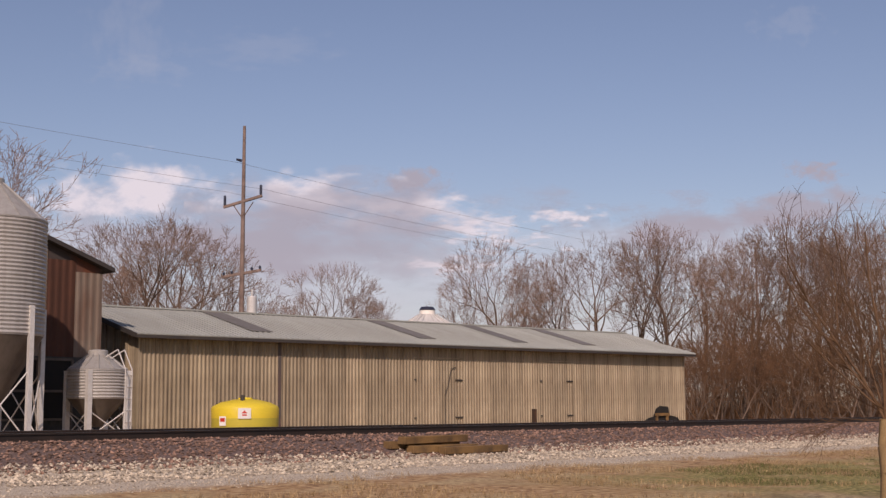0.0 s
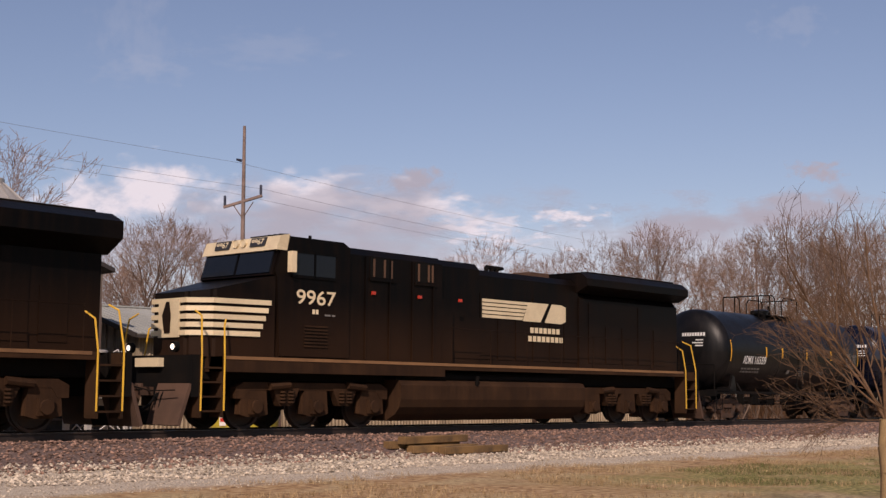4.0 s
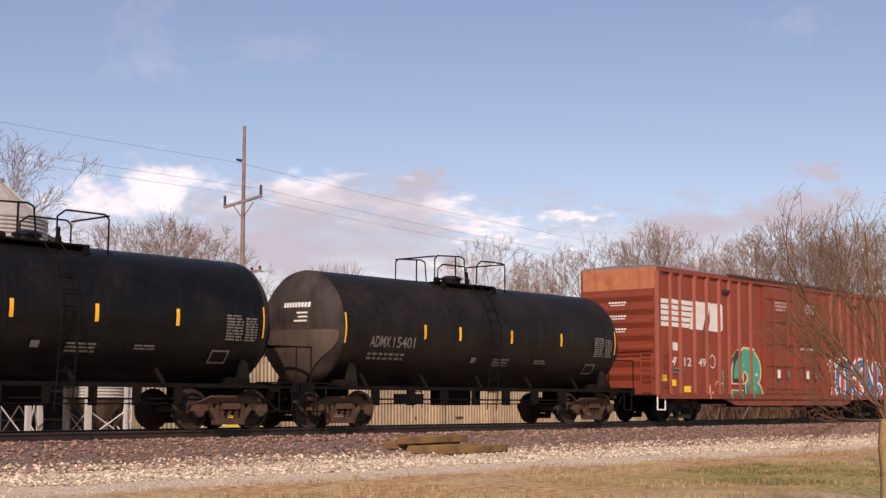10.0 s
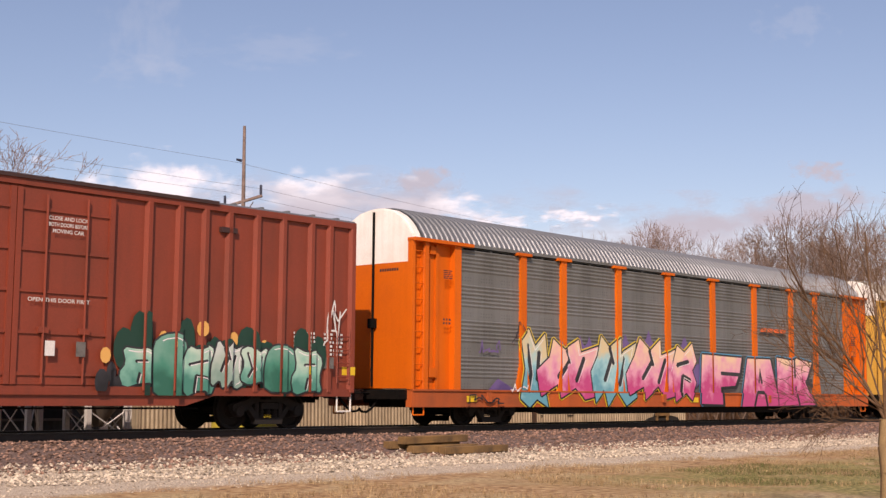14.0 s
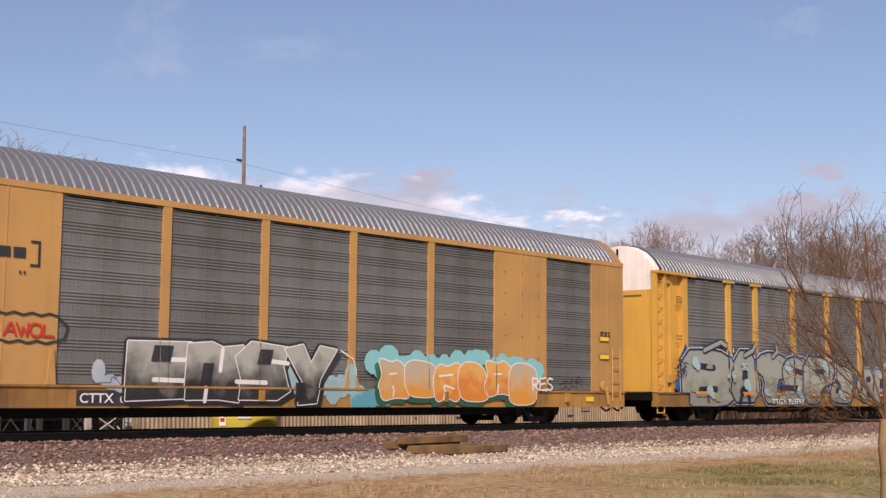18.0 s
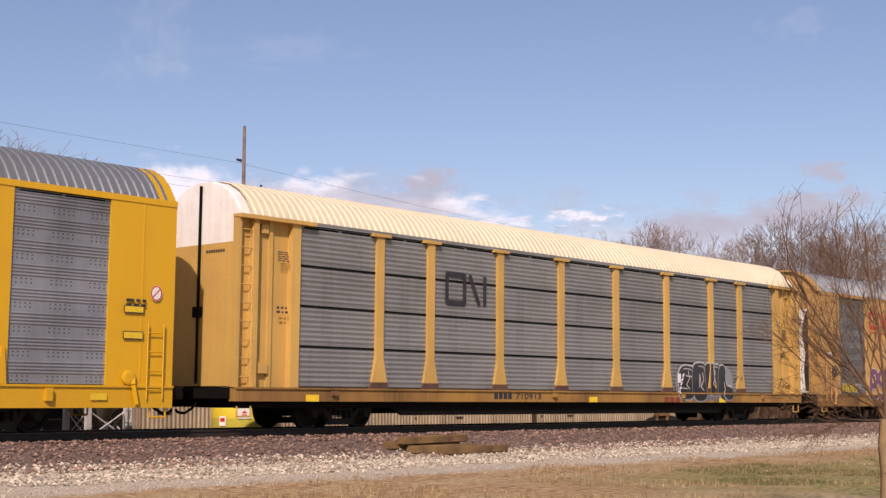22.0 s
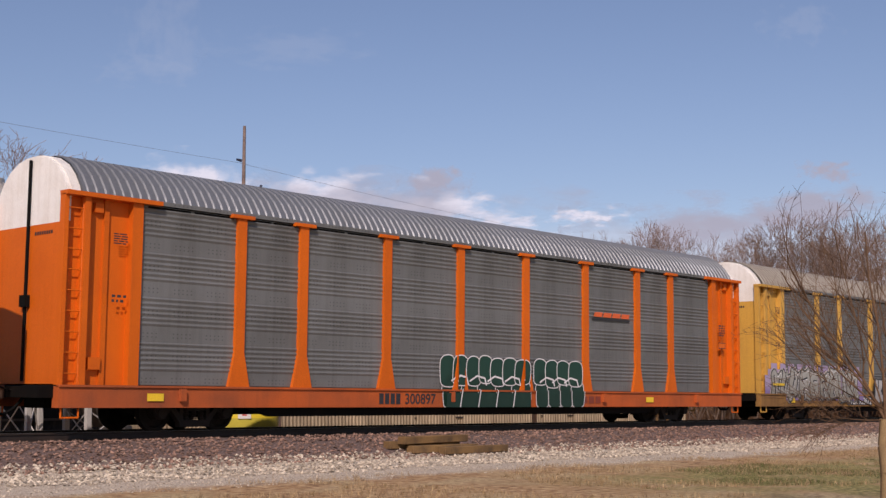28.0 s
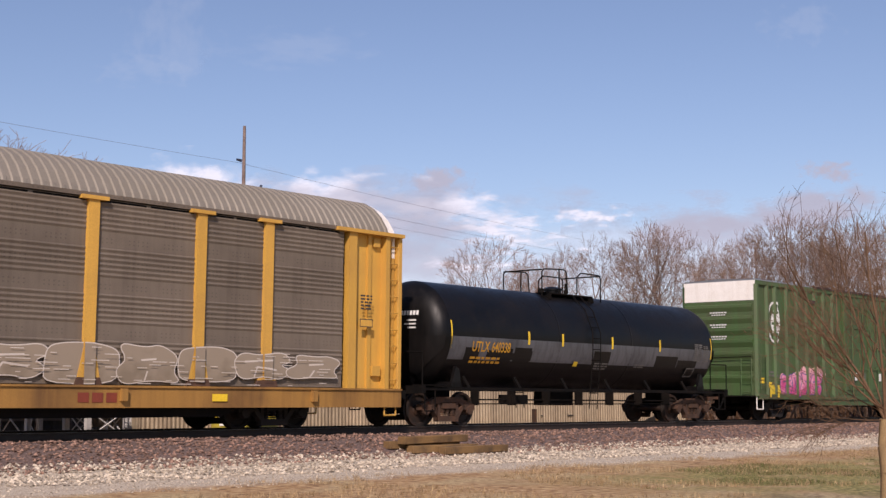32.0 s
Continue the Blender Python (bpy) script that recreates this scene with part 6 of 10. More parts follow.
# ---- tank cars ----
def tank_car(label, L, body, head, number, seed, opts=None):
    """A tank car. x = 0 at the first end stripe, L at the last; the body's axis runs along x."""
    rng = random.Random(seed)
    opts = opts or {}
    car = thing("tank_car", label, "tank car", group="tank cars of the train")
    R, ZC, B = 1.48, 2.49, 0.62
    bm = bmesh.new()
    lathe(bm, [(R, -0.02), (R, L * 0.33), (R, L * 0.5), (R, L * 0.66), (R, L + 0.02)], 56, "X", (0, 0, ZC))
    part("tank_shell", bm, body, car, smooth=True)
    for s in (-1, 1):
        bm = bmesh.new()
        e = 0 if s < 0 else L
        prof = [(R * math.cos(a), e + s * (0.02 + B * math.sin(a))) for a in [radians(q) for q in (0, 12, 25, 38, 50, 62, 74, 85)]]
        lathe(bm, prof, 56, "X", (0, 0, ZC))
        part("tank_head", bm, head, car, "domed tank head", smooth=True)
    for xr in (L * 0.36, L * 0.64):
        bm = bmesh.new()
        lathe(bm, [(R + 0.001, xr - 0.03), (R + 0.008, xr - 0.012), (R + 0.008, xr + 0.012), (R + 0.001, xr + 0.03)], 56, "X", (0, 0, ZC))
        part("weld_seam", bm, body, car, smooth=True)
    # underframe: stub sills, side sill line, saddles
    for s, x in ((-1, 0.35), (1, L - 0.5)):
        e = -1.1 if s < 0 else L + 1.1
        bm = bmesh.new()
        quadbox(bm, min(e, x + s * -0.9), max(e, x + s * -0.9), -0.3, 0.3, 0.72, 1.08)
        quadbox(bm, min(e, e - s * 0.16), max(e, e - s * 0.16), -1.45, 1.45, 0.88, 1.08)
        part("end_sill", bm, UNDER, car)
        for q in (-1, 1):
            bm = bmesh.new()
            prism(bm, [(x - 0.16, 0.98), (x + 0.3, 0.98), (x + 0.18, 1.55), (x + 0.05, 1.62)], q * 1.25 - 0.05, q * 1.25 + 0.05)
            quadbox(bm, x - 0.14, x + 0.26, min(q * 0.4, q * 1.3), max(q * 0.4, q * 1.3), 0.98, 1.2)
            part("saddle", bm, body, car)
        bm = bmesh.new()
        rows = []
        for k in range(10):
            z = 2.42 - k * (2.42 - 1.08) / 9
            half = min(math.sqrt(max(0.0, R * R - (z - ZC) ** 2)) * 0.985, 0.28 + (z - 1.08) * 1.15)
            row = []
            for j in range(9):
                y = half * (j / 4 - 1)
                rr = min(0.97, math.hypot(y, z - ZC) / R)
                xx = (0 if s < 0 else L) + s * (0.055 + B * math.sqrt(1 - rr * rr))
                row.append((bm.verts.new((xx, y, z)), bm.verts.new((xx - s * 0.02, y, z))))
            rows.append(row)
        for ra, rb in zip(rows, rows[1:]):
            for j in range(8):
                for q in (0, 1):
                    bm.faces.new((ra[j][q], ra[j + 1][q], rb[j + 1][q], rb[j][q]))
        part("head_shield", bm, SHIELDDUST if head is HEADDUST else head, car, "dusty tapered shield over the lower head" if head is HEADDUST else "", smooth=True)
        bm = bmesh.new()
        rail(bm, [(e - s * 0.05, -1.42, 1.08), (e - s * 0.05, -1.42, 1.95), (e - s * 0.05, -0.7, 1.98), (e - s * 0.05, 0.7, 1.98), (e - s * 0.05, 1.42, 1.95), (e - s * 0.05, 1.42, 1.08)], 0.02)
        part("end_handrail", bm, UNDER, car)
        for y0 in (-1.45, 1.1):
            bm = bmesh.new()
            quadbox(bm, min(e, e - s * 1.0), max(e, e - s * 1.0), y0, y0 + 0.35, 1.082, 1.11)
            part("running_board", bm, UNDER, car)
        for q in (-1, 1):
            bm = bmesh.new()
            rail(bm, [(e - s * 0.15, q * 1.42, 0.95), (e - s * 0.15, q * 1.42, 0.42), (e - s * 0.55, q * 1.42, 0.42), (e - s * 0.55, q * 1.42, 0.95)], 0.02)
            part("sill_step", bm, UNDER, car)
    bm = bmesh.new()
    for q in (-1, 1):
        quadbox(bm, -1.0, L + 1.0, q * 1.36 - 0.03, q * 1.36 + 0.03, 0.96, 1.05)
        k = 0.9
        while k < L - 0.5:
            beam(bm, (k, q * 1.36, 1.0), (k - 0.14, q * 1.22, 1.35), 0.05, 0.09)
            k += 2.2
    part("side_sill", bm, UNDER, car)
    bm = bmesh.new()
    rail(bm, [(0.9, -0.75, 0.72), (L - 0.9, -0.75, 0.7)], 0.022)
    rail(bm, [(1.6, -0.95, 0.6), (L - 1.9, -0.95, 0.6)], 0.016)
    quadbox(bm, L * 0.43, L * 0.53, -0.25, 0.25, 0.55, 1.05)
    for k in range(7):
        xx = 1.7 + k * (L - 3.6) / 6
        quadbox(bm, xx - 0.025, xx + 0.025, -0.98, -0.7, 0.56, 1.02)
    quadbox(bm, L * 0.24, L * 0.30, -0.9, -0.45, 0.6, 0.86)
    part("brake_rigging", bm, UNDER, car)
    # top platform with rails, hatch and valves
    c = L * 0.47
    zt = ZC + R
    bm = bmesh.new()
    quadbox(bm, c - 1.2, c + 1.15, -0.75, -0.35, zt - 0.06, zt - 0.02)
    quadbox(bm, c - 1.2, c + 1.15, 0.35, 0.75, zt - 0.06, zt - 0.02)
    quadbox(bm, c - 1.2, c - 0.8, -0.75, 0.75, zt - 0.055, zt - 0.025)
    for x in (c - 1.1, c + 1.05):
        quadbox(bm, x - 0.04, x + 0.04, -0.85, 0.85, zt - 0.24, zt - 0.06)
    deck = part("platform", bm, UNDER, car)
    zr = zt + 0.72
    for y in (-0.75, 0.75):
        bm = bmesh.new()
        rail(bm, [(c - 1.4, y, zt - 0.18), (c - 1.4, y, zr - 0.14), (c - 1.3, y, zr - 0.05), (c - 0.35, y, zr), (c - 0.2, y, zr - 0.06), (c - 0.12, y, zt)], 0.021)
        rail(bm, [(c + 0.35, y, zt), (c + 0.35, y, zr - 0.2), (c + 0.55, y, zr - 0.05), (c + 1.5, y, zr - 0.05), (c + 1.6, y, zr - 0.14), (c + 1.6, y, zt - 0.18)], 0.021)
        bar(bm, (c - 0.55, y, zt - 0.06), (c - 0.55, y, zr), 0.024, 6)
        part("platform_rail", bm, UNDER, deck, "bent pipe handrails")
    for x in (c - 1.4, c + 1.6):
        bm = bmesh.new()
        rail(bm, [(x, -0.75, zr - 0.07), (x, 0.75, zr - 0.07)], 0.021)
        part("platform_rail", bm, UNDER, deck, "bent pipe handrails")
    bm = bmesh.new()
    lathe(bm, [(0.27, zt - 0.05), (0.27, zt + 0.12), (0.32, zt + 0.13), (0.32, zt + 0.18), (0.2, zt + 0.24), (0.05, zt + 0.25)], 20, "Z", (c + 0.1, 0, 0))
    part("manway", bm, body, car, smooth=True)
    bm = bmesh.new()
    lathe(bm, [(0.07, zt - 0.05), (0.07, zt + 0.2), (0.04, zt + 0.22), (0.04, zt + 0.4), (0.02, zt + 0.42)], 10, "Z", (c + 0.9, 0.1, 0))
    lathe(bm, [(0.1, zt - 0.05), (0.1, zt + 0.14), (0.04, zt + 0.18)], 10, "Z", (c - 0.5, 0, 0))
    part("relief_valve", bm, UNDER, car)
    for q in (-1, 1):
        bm = bmesh.new()
        x = c + 0.25
        for w in (-0.2, 0.2):
            rail(bm, [(x + w, q * 1.42, 0.45), (x + w, q * (R + 0.09), ZC - 0.3), (x + w, q * (R + 0.09), ZC + 0.25), (x + w, q * (R * 0.8 + 0.09), ZC + R * 0.65), (x + w, q * 0.78, zt - 0.05)], 0.016)
        for k in range(9):
            z = 0.6 + k * 0.33
            y = math.sqrt(max(0, R * R - (max(z, ZC - 0.4) - ZC) ** 2)) + 0.09 if z > 1.2 else 1.43
            bar(bm, (x - 0.2, q * y, z), (x + 0.2, q * y, z), 0.014, 5)
        part("side_ladder", bm, UNDER, car)
    truck(car, 0.35)
    truck(car, L - 0.6)
    couplers(car, -1.44, L + 1.44)
    # markings on the near side and on the near head
    bands = [ZC - 1.3 + 0.1 * k for k in range(27)]
    faces = [(0, L, a, b, -math.sqrt(R * R - (a - ZC) ** 2), -math.sqrt(R * R - (b - ZC) ** 2)) for a, b in zip(bands, bands[1:])]
    mk = Marks(faces)
    mk.lift = 0.008
    let = opts.get("letter", LETTER)
    if "band" in opts:
        mk.rect(0, L, 1.80, 2.42, opts["band"])
        for k in range(9):
            x = rng.uniform(0.5, L - 1.5)
            mk.rect(x, x + rng.uniform(0.5, 1.3), rng.uniform(1.72, 1.9), rng.uniform(2.0, 2.2), body)
        mk.build("grey_band", car, "painted grey band along the tank")
    x = opts.get("num_x", 0.9)
    zn = opts.get("num_z", 2.03)
    mk.text(opts.get("mark", "ADMX"), x, x + 0.72, zn, zn + 0.28, let)
    mk.text(number, x + 0.82, x + 1.62, zn, zn + 0.28, let)
    mk.bars(x, x + 1.3, zn - 0.36, zn - 0.14, 2, LETTERDIM if let is LETTER else let, rng, 0.22)
    mk.bars(L - 1.1, L - 0.62, 2.0, 2.6, 9, LETTERDIM, rng, 0.25)
    mk.bars(L - 0.56, L - 0.22, 2.0, 2.55, 9, LETTERDIM, rng, 0.16)
    mk.bars(L * 0.5, L * 0.5 + 0.7, 1.62, 1.85, 3, LETTERDIM, rng)
    mk.bars(L * 0.66, L * 0.66 + 0.55, 1.72, 1.85, 2, LETTERDIM, rng)
    mk.rect(L - 1.4, L - 0.9, 1.5, 1.8, LETTERDIM)
    mk.rect(L - 1.36, L - 0.94, 1.54, 1.76, body)
    mk.rect(L * 0.42, L * 0.42 + 0.2, 1.72, 1.86, opts.get("patch", LETTERDIM))
    mk.build("lettering", car, "white lettering and data blocks")
    mk.lift = 0.008
    for f, hgt in ((0.0, 0.75), (0.25, 0.38), (0.37, 0.38), (0.56, 0.38), (0.76, 0.38), (1.0, 0.72)):
        mk.rect(max(0, f * L - 0.04), min(L, f * L + 0.05), 2.52 - hgt / 2 - (0.04 if hgt < 0.5 else 0.05), 2.52 + hgt / 2 - 0.05, opts.get("tape", REFLECT))
        mk.build("reflector_stripe", car, "yellow reflective stripe")
    if "art" in opts:
        mk.lift = 0.016
        opts["art"](mk, L)
        mk.build(opts.get("art_name", "graffiti"), car, opts.get("art_label", "sprayed graffiti"))
    # markings on the head that faces the leading end, as thin plates
    bm = bmesh.new()
    for k in range(9):
        w = 0.1
        quadbox(bm, 0.0, 0.006, -0.75 + k * 0.1, -0.75 + k * 0.1 + w * 0.7, 2.98, 3.1)
    for k in range(3):
        quadbox(bm, 0.0, 0.006, -0.7, -0.35 + rng.uniform(-0.1, 0.1), 2.62 + k * 0.1, 2.66 + k * 0.1)
    if "head_art" in opts:
        for k in range(90):
            a = 0.14 * k
            y, z = -0.75 + 0.32 * math.cos(a * 1.7) + 0.1 * math.sin(a * 4.1), 1.85 + 0.010 * k + 0.13 * math.sin(a * 2.9)
            y1, z1 = -0.75 + 0.32 * math.cos(a * 1.7 + 0.2) + 0.1 * math.sin(a * 4.1 + 0.5), 1.86 + 0.010 * k + 0.13 * math.sin(a * 2.9 + 0.4)
            bar(bm, (0.003, y, z), (0.003, y1, z1), 0.016, 4)
    h = part("head_lettering", bm, LETTER, car, "small white lettering on the tank head")
    for v in h.data.vertices:
        rr = min(0.999, math.hypot(v.co.y, v.co.z - ZC) / R)
        v.co.x -= 0.035 + B * math.sqrt(1 - rr * rr)
    return car


# ---- box cars ----
def side_faces(x0, x1, z0, z1, y, posts, yp, sill=None):
    """Rectangles of a side: panels between posts, the posts themselves, and the sill."""
    out, x = [], x0
    for a, b in posts:
        out.append((x, a, z0, z1, y, y))
        out.append((a, b, z0, z1, yp, yp))
        x = b
    out.append((x, x1, z0, z1, y, y))
    if sill:
        out.append((x0, x1, sill[0], sill[1], sill[2], sill[2]))
    return out


def stripes_logo(mk, x, z, w, h, mat):
    """A road emblem as plain shapes: slanted stripes running into two heavy blocks."""
    s = w * 0.53
    for k in range(5):
        z0 = z + h * (1 - (k + 0.8) / 5)
        e = x + s - k * w * 0.017
        mk.add([(x, z0), (e, z0), (e + w * 0.02, z0 + h * 0.15), (x, z0 + h * 0.15)], mat)
    a = x + s
    mk.add([(a - w * 0.06, z), (a + w * 0.16, z), (a + w * 0.26, z + h), (a + w * 0.01, z + h)], mat)
    c = a + w * 0.36
    mk.add([(c - w * 0.15, z), (c + w * 0.06, z - h * 0.03), (c + w * 0.12, z + h * 0.12), (c + w * 0.12, z + h * 0.9), (c + w * 0.06, z + h), (c - w * 0.06, z + h)], mat)


def box_car(label, paint, end_top, number, art, art_label, seed, L=18.55, logo=True, H=5.07):
    rng = random.Random(seed)
    car = thing("box_car", label, "box car", group="box cars of the train")
    Y, Z0 = 1.46, 0.86
    bm = bmesh.new()
    quadbox(bm, 0.05, L - 0.05, -Y, Y, Z0 + 0.06, H - 0.07)
    part("body", bm, paint, car)
    posts = [0.06, 0.84, 1.44, 2.33, 3.12, 3.93, 4.6, 5.3, 6.1]
    posts = posts + [L - p for p in posts]
    plist = sorted((p - 0.07, p + 0.07) for p in posts)
    plist[0], plist[-1] = (0.0, 0.16), (L - 0.16, L)
    for a, b in plist:
        for s in (-1, 1):
            bm = bmesh.new()
            foot = [(a - 0.035, s * (Y - 0.01)), (a + 0.02, s * (Y + 0.10)), (b - 0.02, s * (Y + 0.10)), (b + 0.035, s * (Y - 0.01))]
            lo, hi = [bm.verts.new((x, y, Z0 + 0.02)) for x, y in foot], [bm.verts.new((x, y, H - 0.14)) for x, y in foot]
            bm.faces.new(lo)
            bm.faces.new(hi[::-1])
            for i in range(4):
                bm.faces.new((lo[i], lo[(i + 1) % 4], hi[(i + 1) % 4], hi[i]))
            part("side_post", bm, paint, car)
    for s in (-1, 1):
        bm = bmesh.new()
        quadbox(bm, 0, L, min(s * Y, s * (Y + 0.08)), max(s * Y, s * (Y + 0.08)), H - 0.15, H)
        part("top_plate", bm, paint, car)
        bm = bmesh.new()
        quadbox(bm, 0.1, L - 0.1, min(s * Y, s * (Y + 0.07)), max(s * Y, s * (Y + 0.07)), Z0 - 0.08, Z0 + 0.1)
        prism(bm, [(4.2, Z0 - 0.08), (5.0, Z0 - 0.3), (L - 5.0, Z0 - 0.3), (L - 4.2, Z0 - 0.08)], s * (Y - 0.02) - 0.03, s * (Y - 0.02) + 0.03)
        part("side_sill", bm, paint, car)
        bm = bmesh.new()
        quadbox(bm, 4.45, L - 4.3, min(s * Y, s * (Y + 0.12)), max(s * Y, s * (Y + 0.12)), H - 0.02, H + 0.06)
        part("door_header", bm, BOXBLACK, car, "dark door header rail")
        # two plug doors with locking bars
        for d0, d1 in ((7.0, 9.28), (9.32, 11.55)):
            bm = bmesh.new()
            quadbox(bm, d0, d1, min(s * Y, s * (Y + 0.05)), max(s * Y, s * (Y + 0.05)), Z0 + 0.12, H - 0.2)
            door = part("plug_door", bm, paint, car)
            for k in range(5):
                bm = bmesh.new()
                z = Z0 + 0.3 + k * 0.82
                quadbox(bm, d0 + 0.03, d1 - 0.03, min(s * (Y + 0.05), s * (Y + 0.085)), max(s * (Y + 0.05), s * (Y + 0.085)), z, z + 0.07)
                part("door_rib", bm, paint, door)
            for x in (d0 + 0.05, d1 - 0.05):
                bm = bmesh.new()
                quadbox(bm, x - 0.06, x + 0.06, min(s * (Y + 0.05), s * (Y + 0.1)), max(s * (Y + 0.05), s * (Y + 0.1)), Z0 + 0.12, H - 0.2)
                part("door_edge", bm, paint, door)
            for x in (d0 + 0.65, d1 - 0.65):
                bm = bmesh.new()
                bar(bm, (x, s * (Y + 0.12), Z0 + 0.15), (x, s * (Y + 0.12), H - 0.3), 0.025, 6)
                quadbox(bm, x - 0.12, x + 0.12, min(s * (Y + 0.08), s * (Y + 0.14)), max(s * (Y + 0.08), s * (Y + 0.14)), 2.0, 2.12)
                part("locking_bar", bm, paint, door)
        for x in (4.3, L - 4.0):
            bm = bmesh.new()
            quadbox(bm, x - 0.2, x + 0.25, min(s * Y, s * (Y + 0.1)), max(s * Y, s * (Y + 0.1)), H - 0.62, H - 0.5)
            part("bracket", bm, BOXBLACK, car)
    bm = bmesh.new()
    prism_x(bm, [(-Y - 0.06, H - 0.01), (Y + 0.06, H - 0.01), (Y, H + 0.05), (0, H + 0.1), (-Y, H + 0.05)], 0, L)
    roof = part("roof", bm, ROOFGREY, car)
    for k in range(23):
        bm = bmesh.new()
        beam(bm, (0.4 + k * 0.8, -Y, H + 0.06), (0.4 + k * 0.8, Y, H + 0.06), 0.08, 0.06)
        part("roof_rib", bm, ROOFGREY, roof)
    for s, x in ((-1, 0.0), (1, L)):
        bm = bmesh.new()
        quadbox(bm, min(x, x - s * 0.06), max(x, x - s * 0.06), -Y - 0.03, Y + 0.03, Z0, H - 0.72)
        part("end_wall", bm, paint, car)
        bm = bmesh.new()
        quadbox(bm, min(x + s * 0.012, x - s * 0.06), max(x + s * 0.012, x - s * 0.06), -Y - 0.03, Y + 0.03, H - 0.72, H)
        part("end_top_panel", bm, end_top, car, "faded upper end panel")
        for k in range(7):
            z = H - 0.84 - k * 0.43
            bm = bmesh.new()
            pr = [(0, z), (s * 0.075, z - 0.035), (s * 0.075, z - 0.12), (0, z - 0.30)]
            prism(bm, [(x + a, b) for a, b in pr], -Y + 0.08, Y - 0.04)
            part("end_rib", bm, paint, car)
        ladder_part(car, x + s * 0.1, -Y + 0.32, Z0, 2.25, 0.42, paint, False, 4)
        bm = bmesh.new()
        rail(bm, [(x + s * 0.14, -Y + 0.1, 2.3), (x + s * 0.14, Y - 0.3, 2.25)], 0.016)
        rail(bm, [(x + s * 0.05, 0.3, 1.0), (x + s * 0.16, 0.3, 1.0), (x + s * 0.16, 0.3, 2.3)], 0.016)
        quadbox(bm, min(x, x + s * 0.3), max(x, x + s * 0.3), -Y, Y, Z0 + 0.0, Z0 + 0.05)
        part("end_platform", bm, UNDER, car)
        for q in (-1, 1):
            bm = bmesh.new()
            a = x - s * 0.05
            rail(bm, [(a, q * Y, Z0), (a, q * Y, 0.42), (a - s * 0.45, q * Y, 0.42), (a - s * 0.45, q * Y, Z0)], 0.022)
            part("sill_step", bm, WHITEEND if seed % 2 else UNDER, car)
            ladder_part(car, x - s * 0.4, q * (Y + 0.1), 1.1, 2.4, 0.4, paint, True, 4, "grab_iron")
    bm = bmesh.new()
    quadbox(bm, 0.2, L - 0.2, -0.35, 0.35, 0.62, Z0 + 0.05)
    for k in range(12):
        x = 1 + k * (L - 2) / 11
        quadbox(bm, x - 0.07, x + 0.07, -1.3, 1.3, 0.7, Z0 + 0.02)
    quadbox(bm, 5.6, 6.4, -1.2, -0.7, 0.5, 0.9)
    rail(bm, [(4.2, -1.1, 0.52), (L - 4.4, -1.1, 0.5)], 0.022)
    part("underframe", bm, UNDER, car)
    truck(car, 2.25, dark=True)
    truck(car, L - 2.3, dark=True)
    couplers(car, -1.04, L + 1.04)
    faces = side_faces(0, L, Z0 - 0.08, H - 0.15, -Y, plist, -Y - 0.102)
    faces = [f for f in faces if not (f[1] > 7.05 and f[0] < 11.5)] + [(6.17, 7.0, Z0 - 0.08, H, -Y, -Y), (7.0, 11.55, Z0 + 0.0, H, -Y - 0.1, -Y - 0.1), (11.55, 12.38, Z0 - 0.08, H, -Y, -Y)]
    mk = Marks(faces)
    if logo:
        stripes_logo(mk, 0.2, 3.1, 3.85, 0.95, LETTER)
        mk.build("emblem", car, "white striped road emblem")
        mk.letters(0.78, 1.3, 2.36, 2.62, 2, LETTER)
        for k, t in enumerate((number[:2], number[2:4], number[4:])):
            xk = 0.76 + k * 0.9
            mk.text(t, xk, xk + 0.2 * len(t) + 0.05, 1.86, 2.14, LETTER)
        mk.ring(3.45, 2.05, 0.17, 0.22, 0.035, LETTER)
        for x in (7.72, 10.0):
            for k, line in enumerate(("CLOSE AND LOCK", "BOTH DOORS BEFORE", "MOVING CAR")):
                g = 0.09 if k == 2 else 0.0
                mk.text(line, x + g, x + 0.9 - g, 4.28 - k * 0.13, 4.36 - k * 0.13, LETTER)
        mk.text("OPEN THIS DOOR FIRST", 9.6, 11.0, 2.62, 2.70, LETTER)
    mk.bars(0.78, 1.5, 1.55, 1.8, 2, LETTERDIM, rng)
    for x in (L - 1.95, L - 1.55, L - 1.0, L - 0.6):
        mk.bars(x, x + 0.26, 1.72, 2.3, 6, LETTER, rng, 0.09)
    mk.rect(L - 1.15, L - 0.75, 1.45, 1.72, LETTERDIM)
    for x in (7.75, 8.5, 10.0, 10.7):
        mk.rect(x, x + 0.22, 1.55, 1.85, SIGNWHITE if x in (7.75, 10.0) else LETTERDIM)
    mk.build("lettering", car, "white lettering and data blocks")
    for x, z in ((0.2, 1.35), (0.75, 1.2), (1.65, 1.0), (L - 0.35, 1.3), (L - 1.5, 1.3)):
        mk.lift = 0.004
        mk.rect(x, x + 0.42, z, z + 0.2, SIGNYEL)
        mk.build("reflector_plate", car, "yellow reflective plate")
    if art:
        mk.lift, mk.owner, mk.label = 0.008, car, art_label
        art(mk, L)
        mk.build("graffiti", car, art_label)
    # writing on the leading end
    bm = bmesh.new()
    for z in (3.9, 3.45, 3.02):
        for k in range(6):
            quadbox(bm, -0.079, -0.074, -0.35 + k * 0.12, -0.26 + k * 0.12, z, z + 0.05)
            quadbox(bm, -0.079, -0.074, -0.3 + k * 0.1, -0.23 + k * 0.1, z - 0.08, z - 0.04)
    part("end_lettering", bm, LETTER, car)
    return car


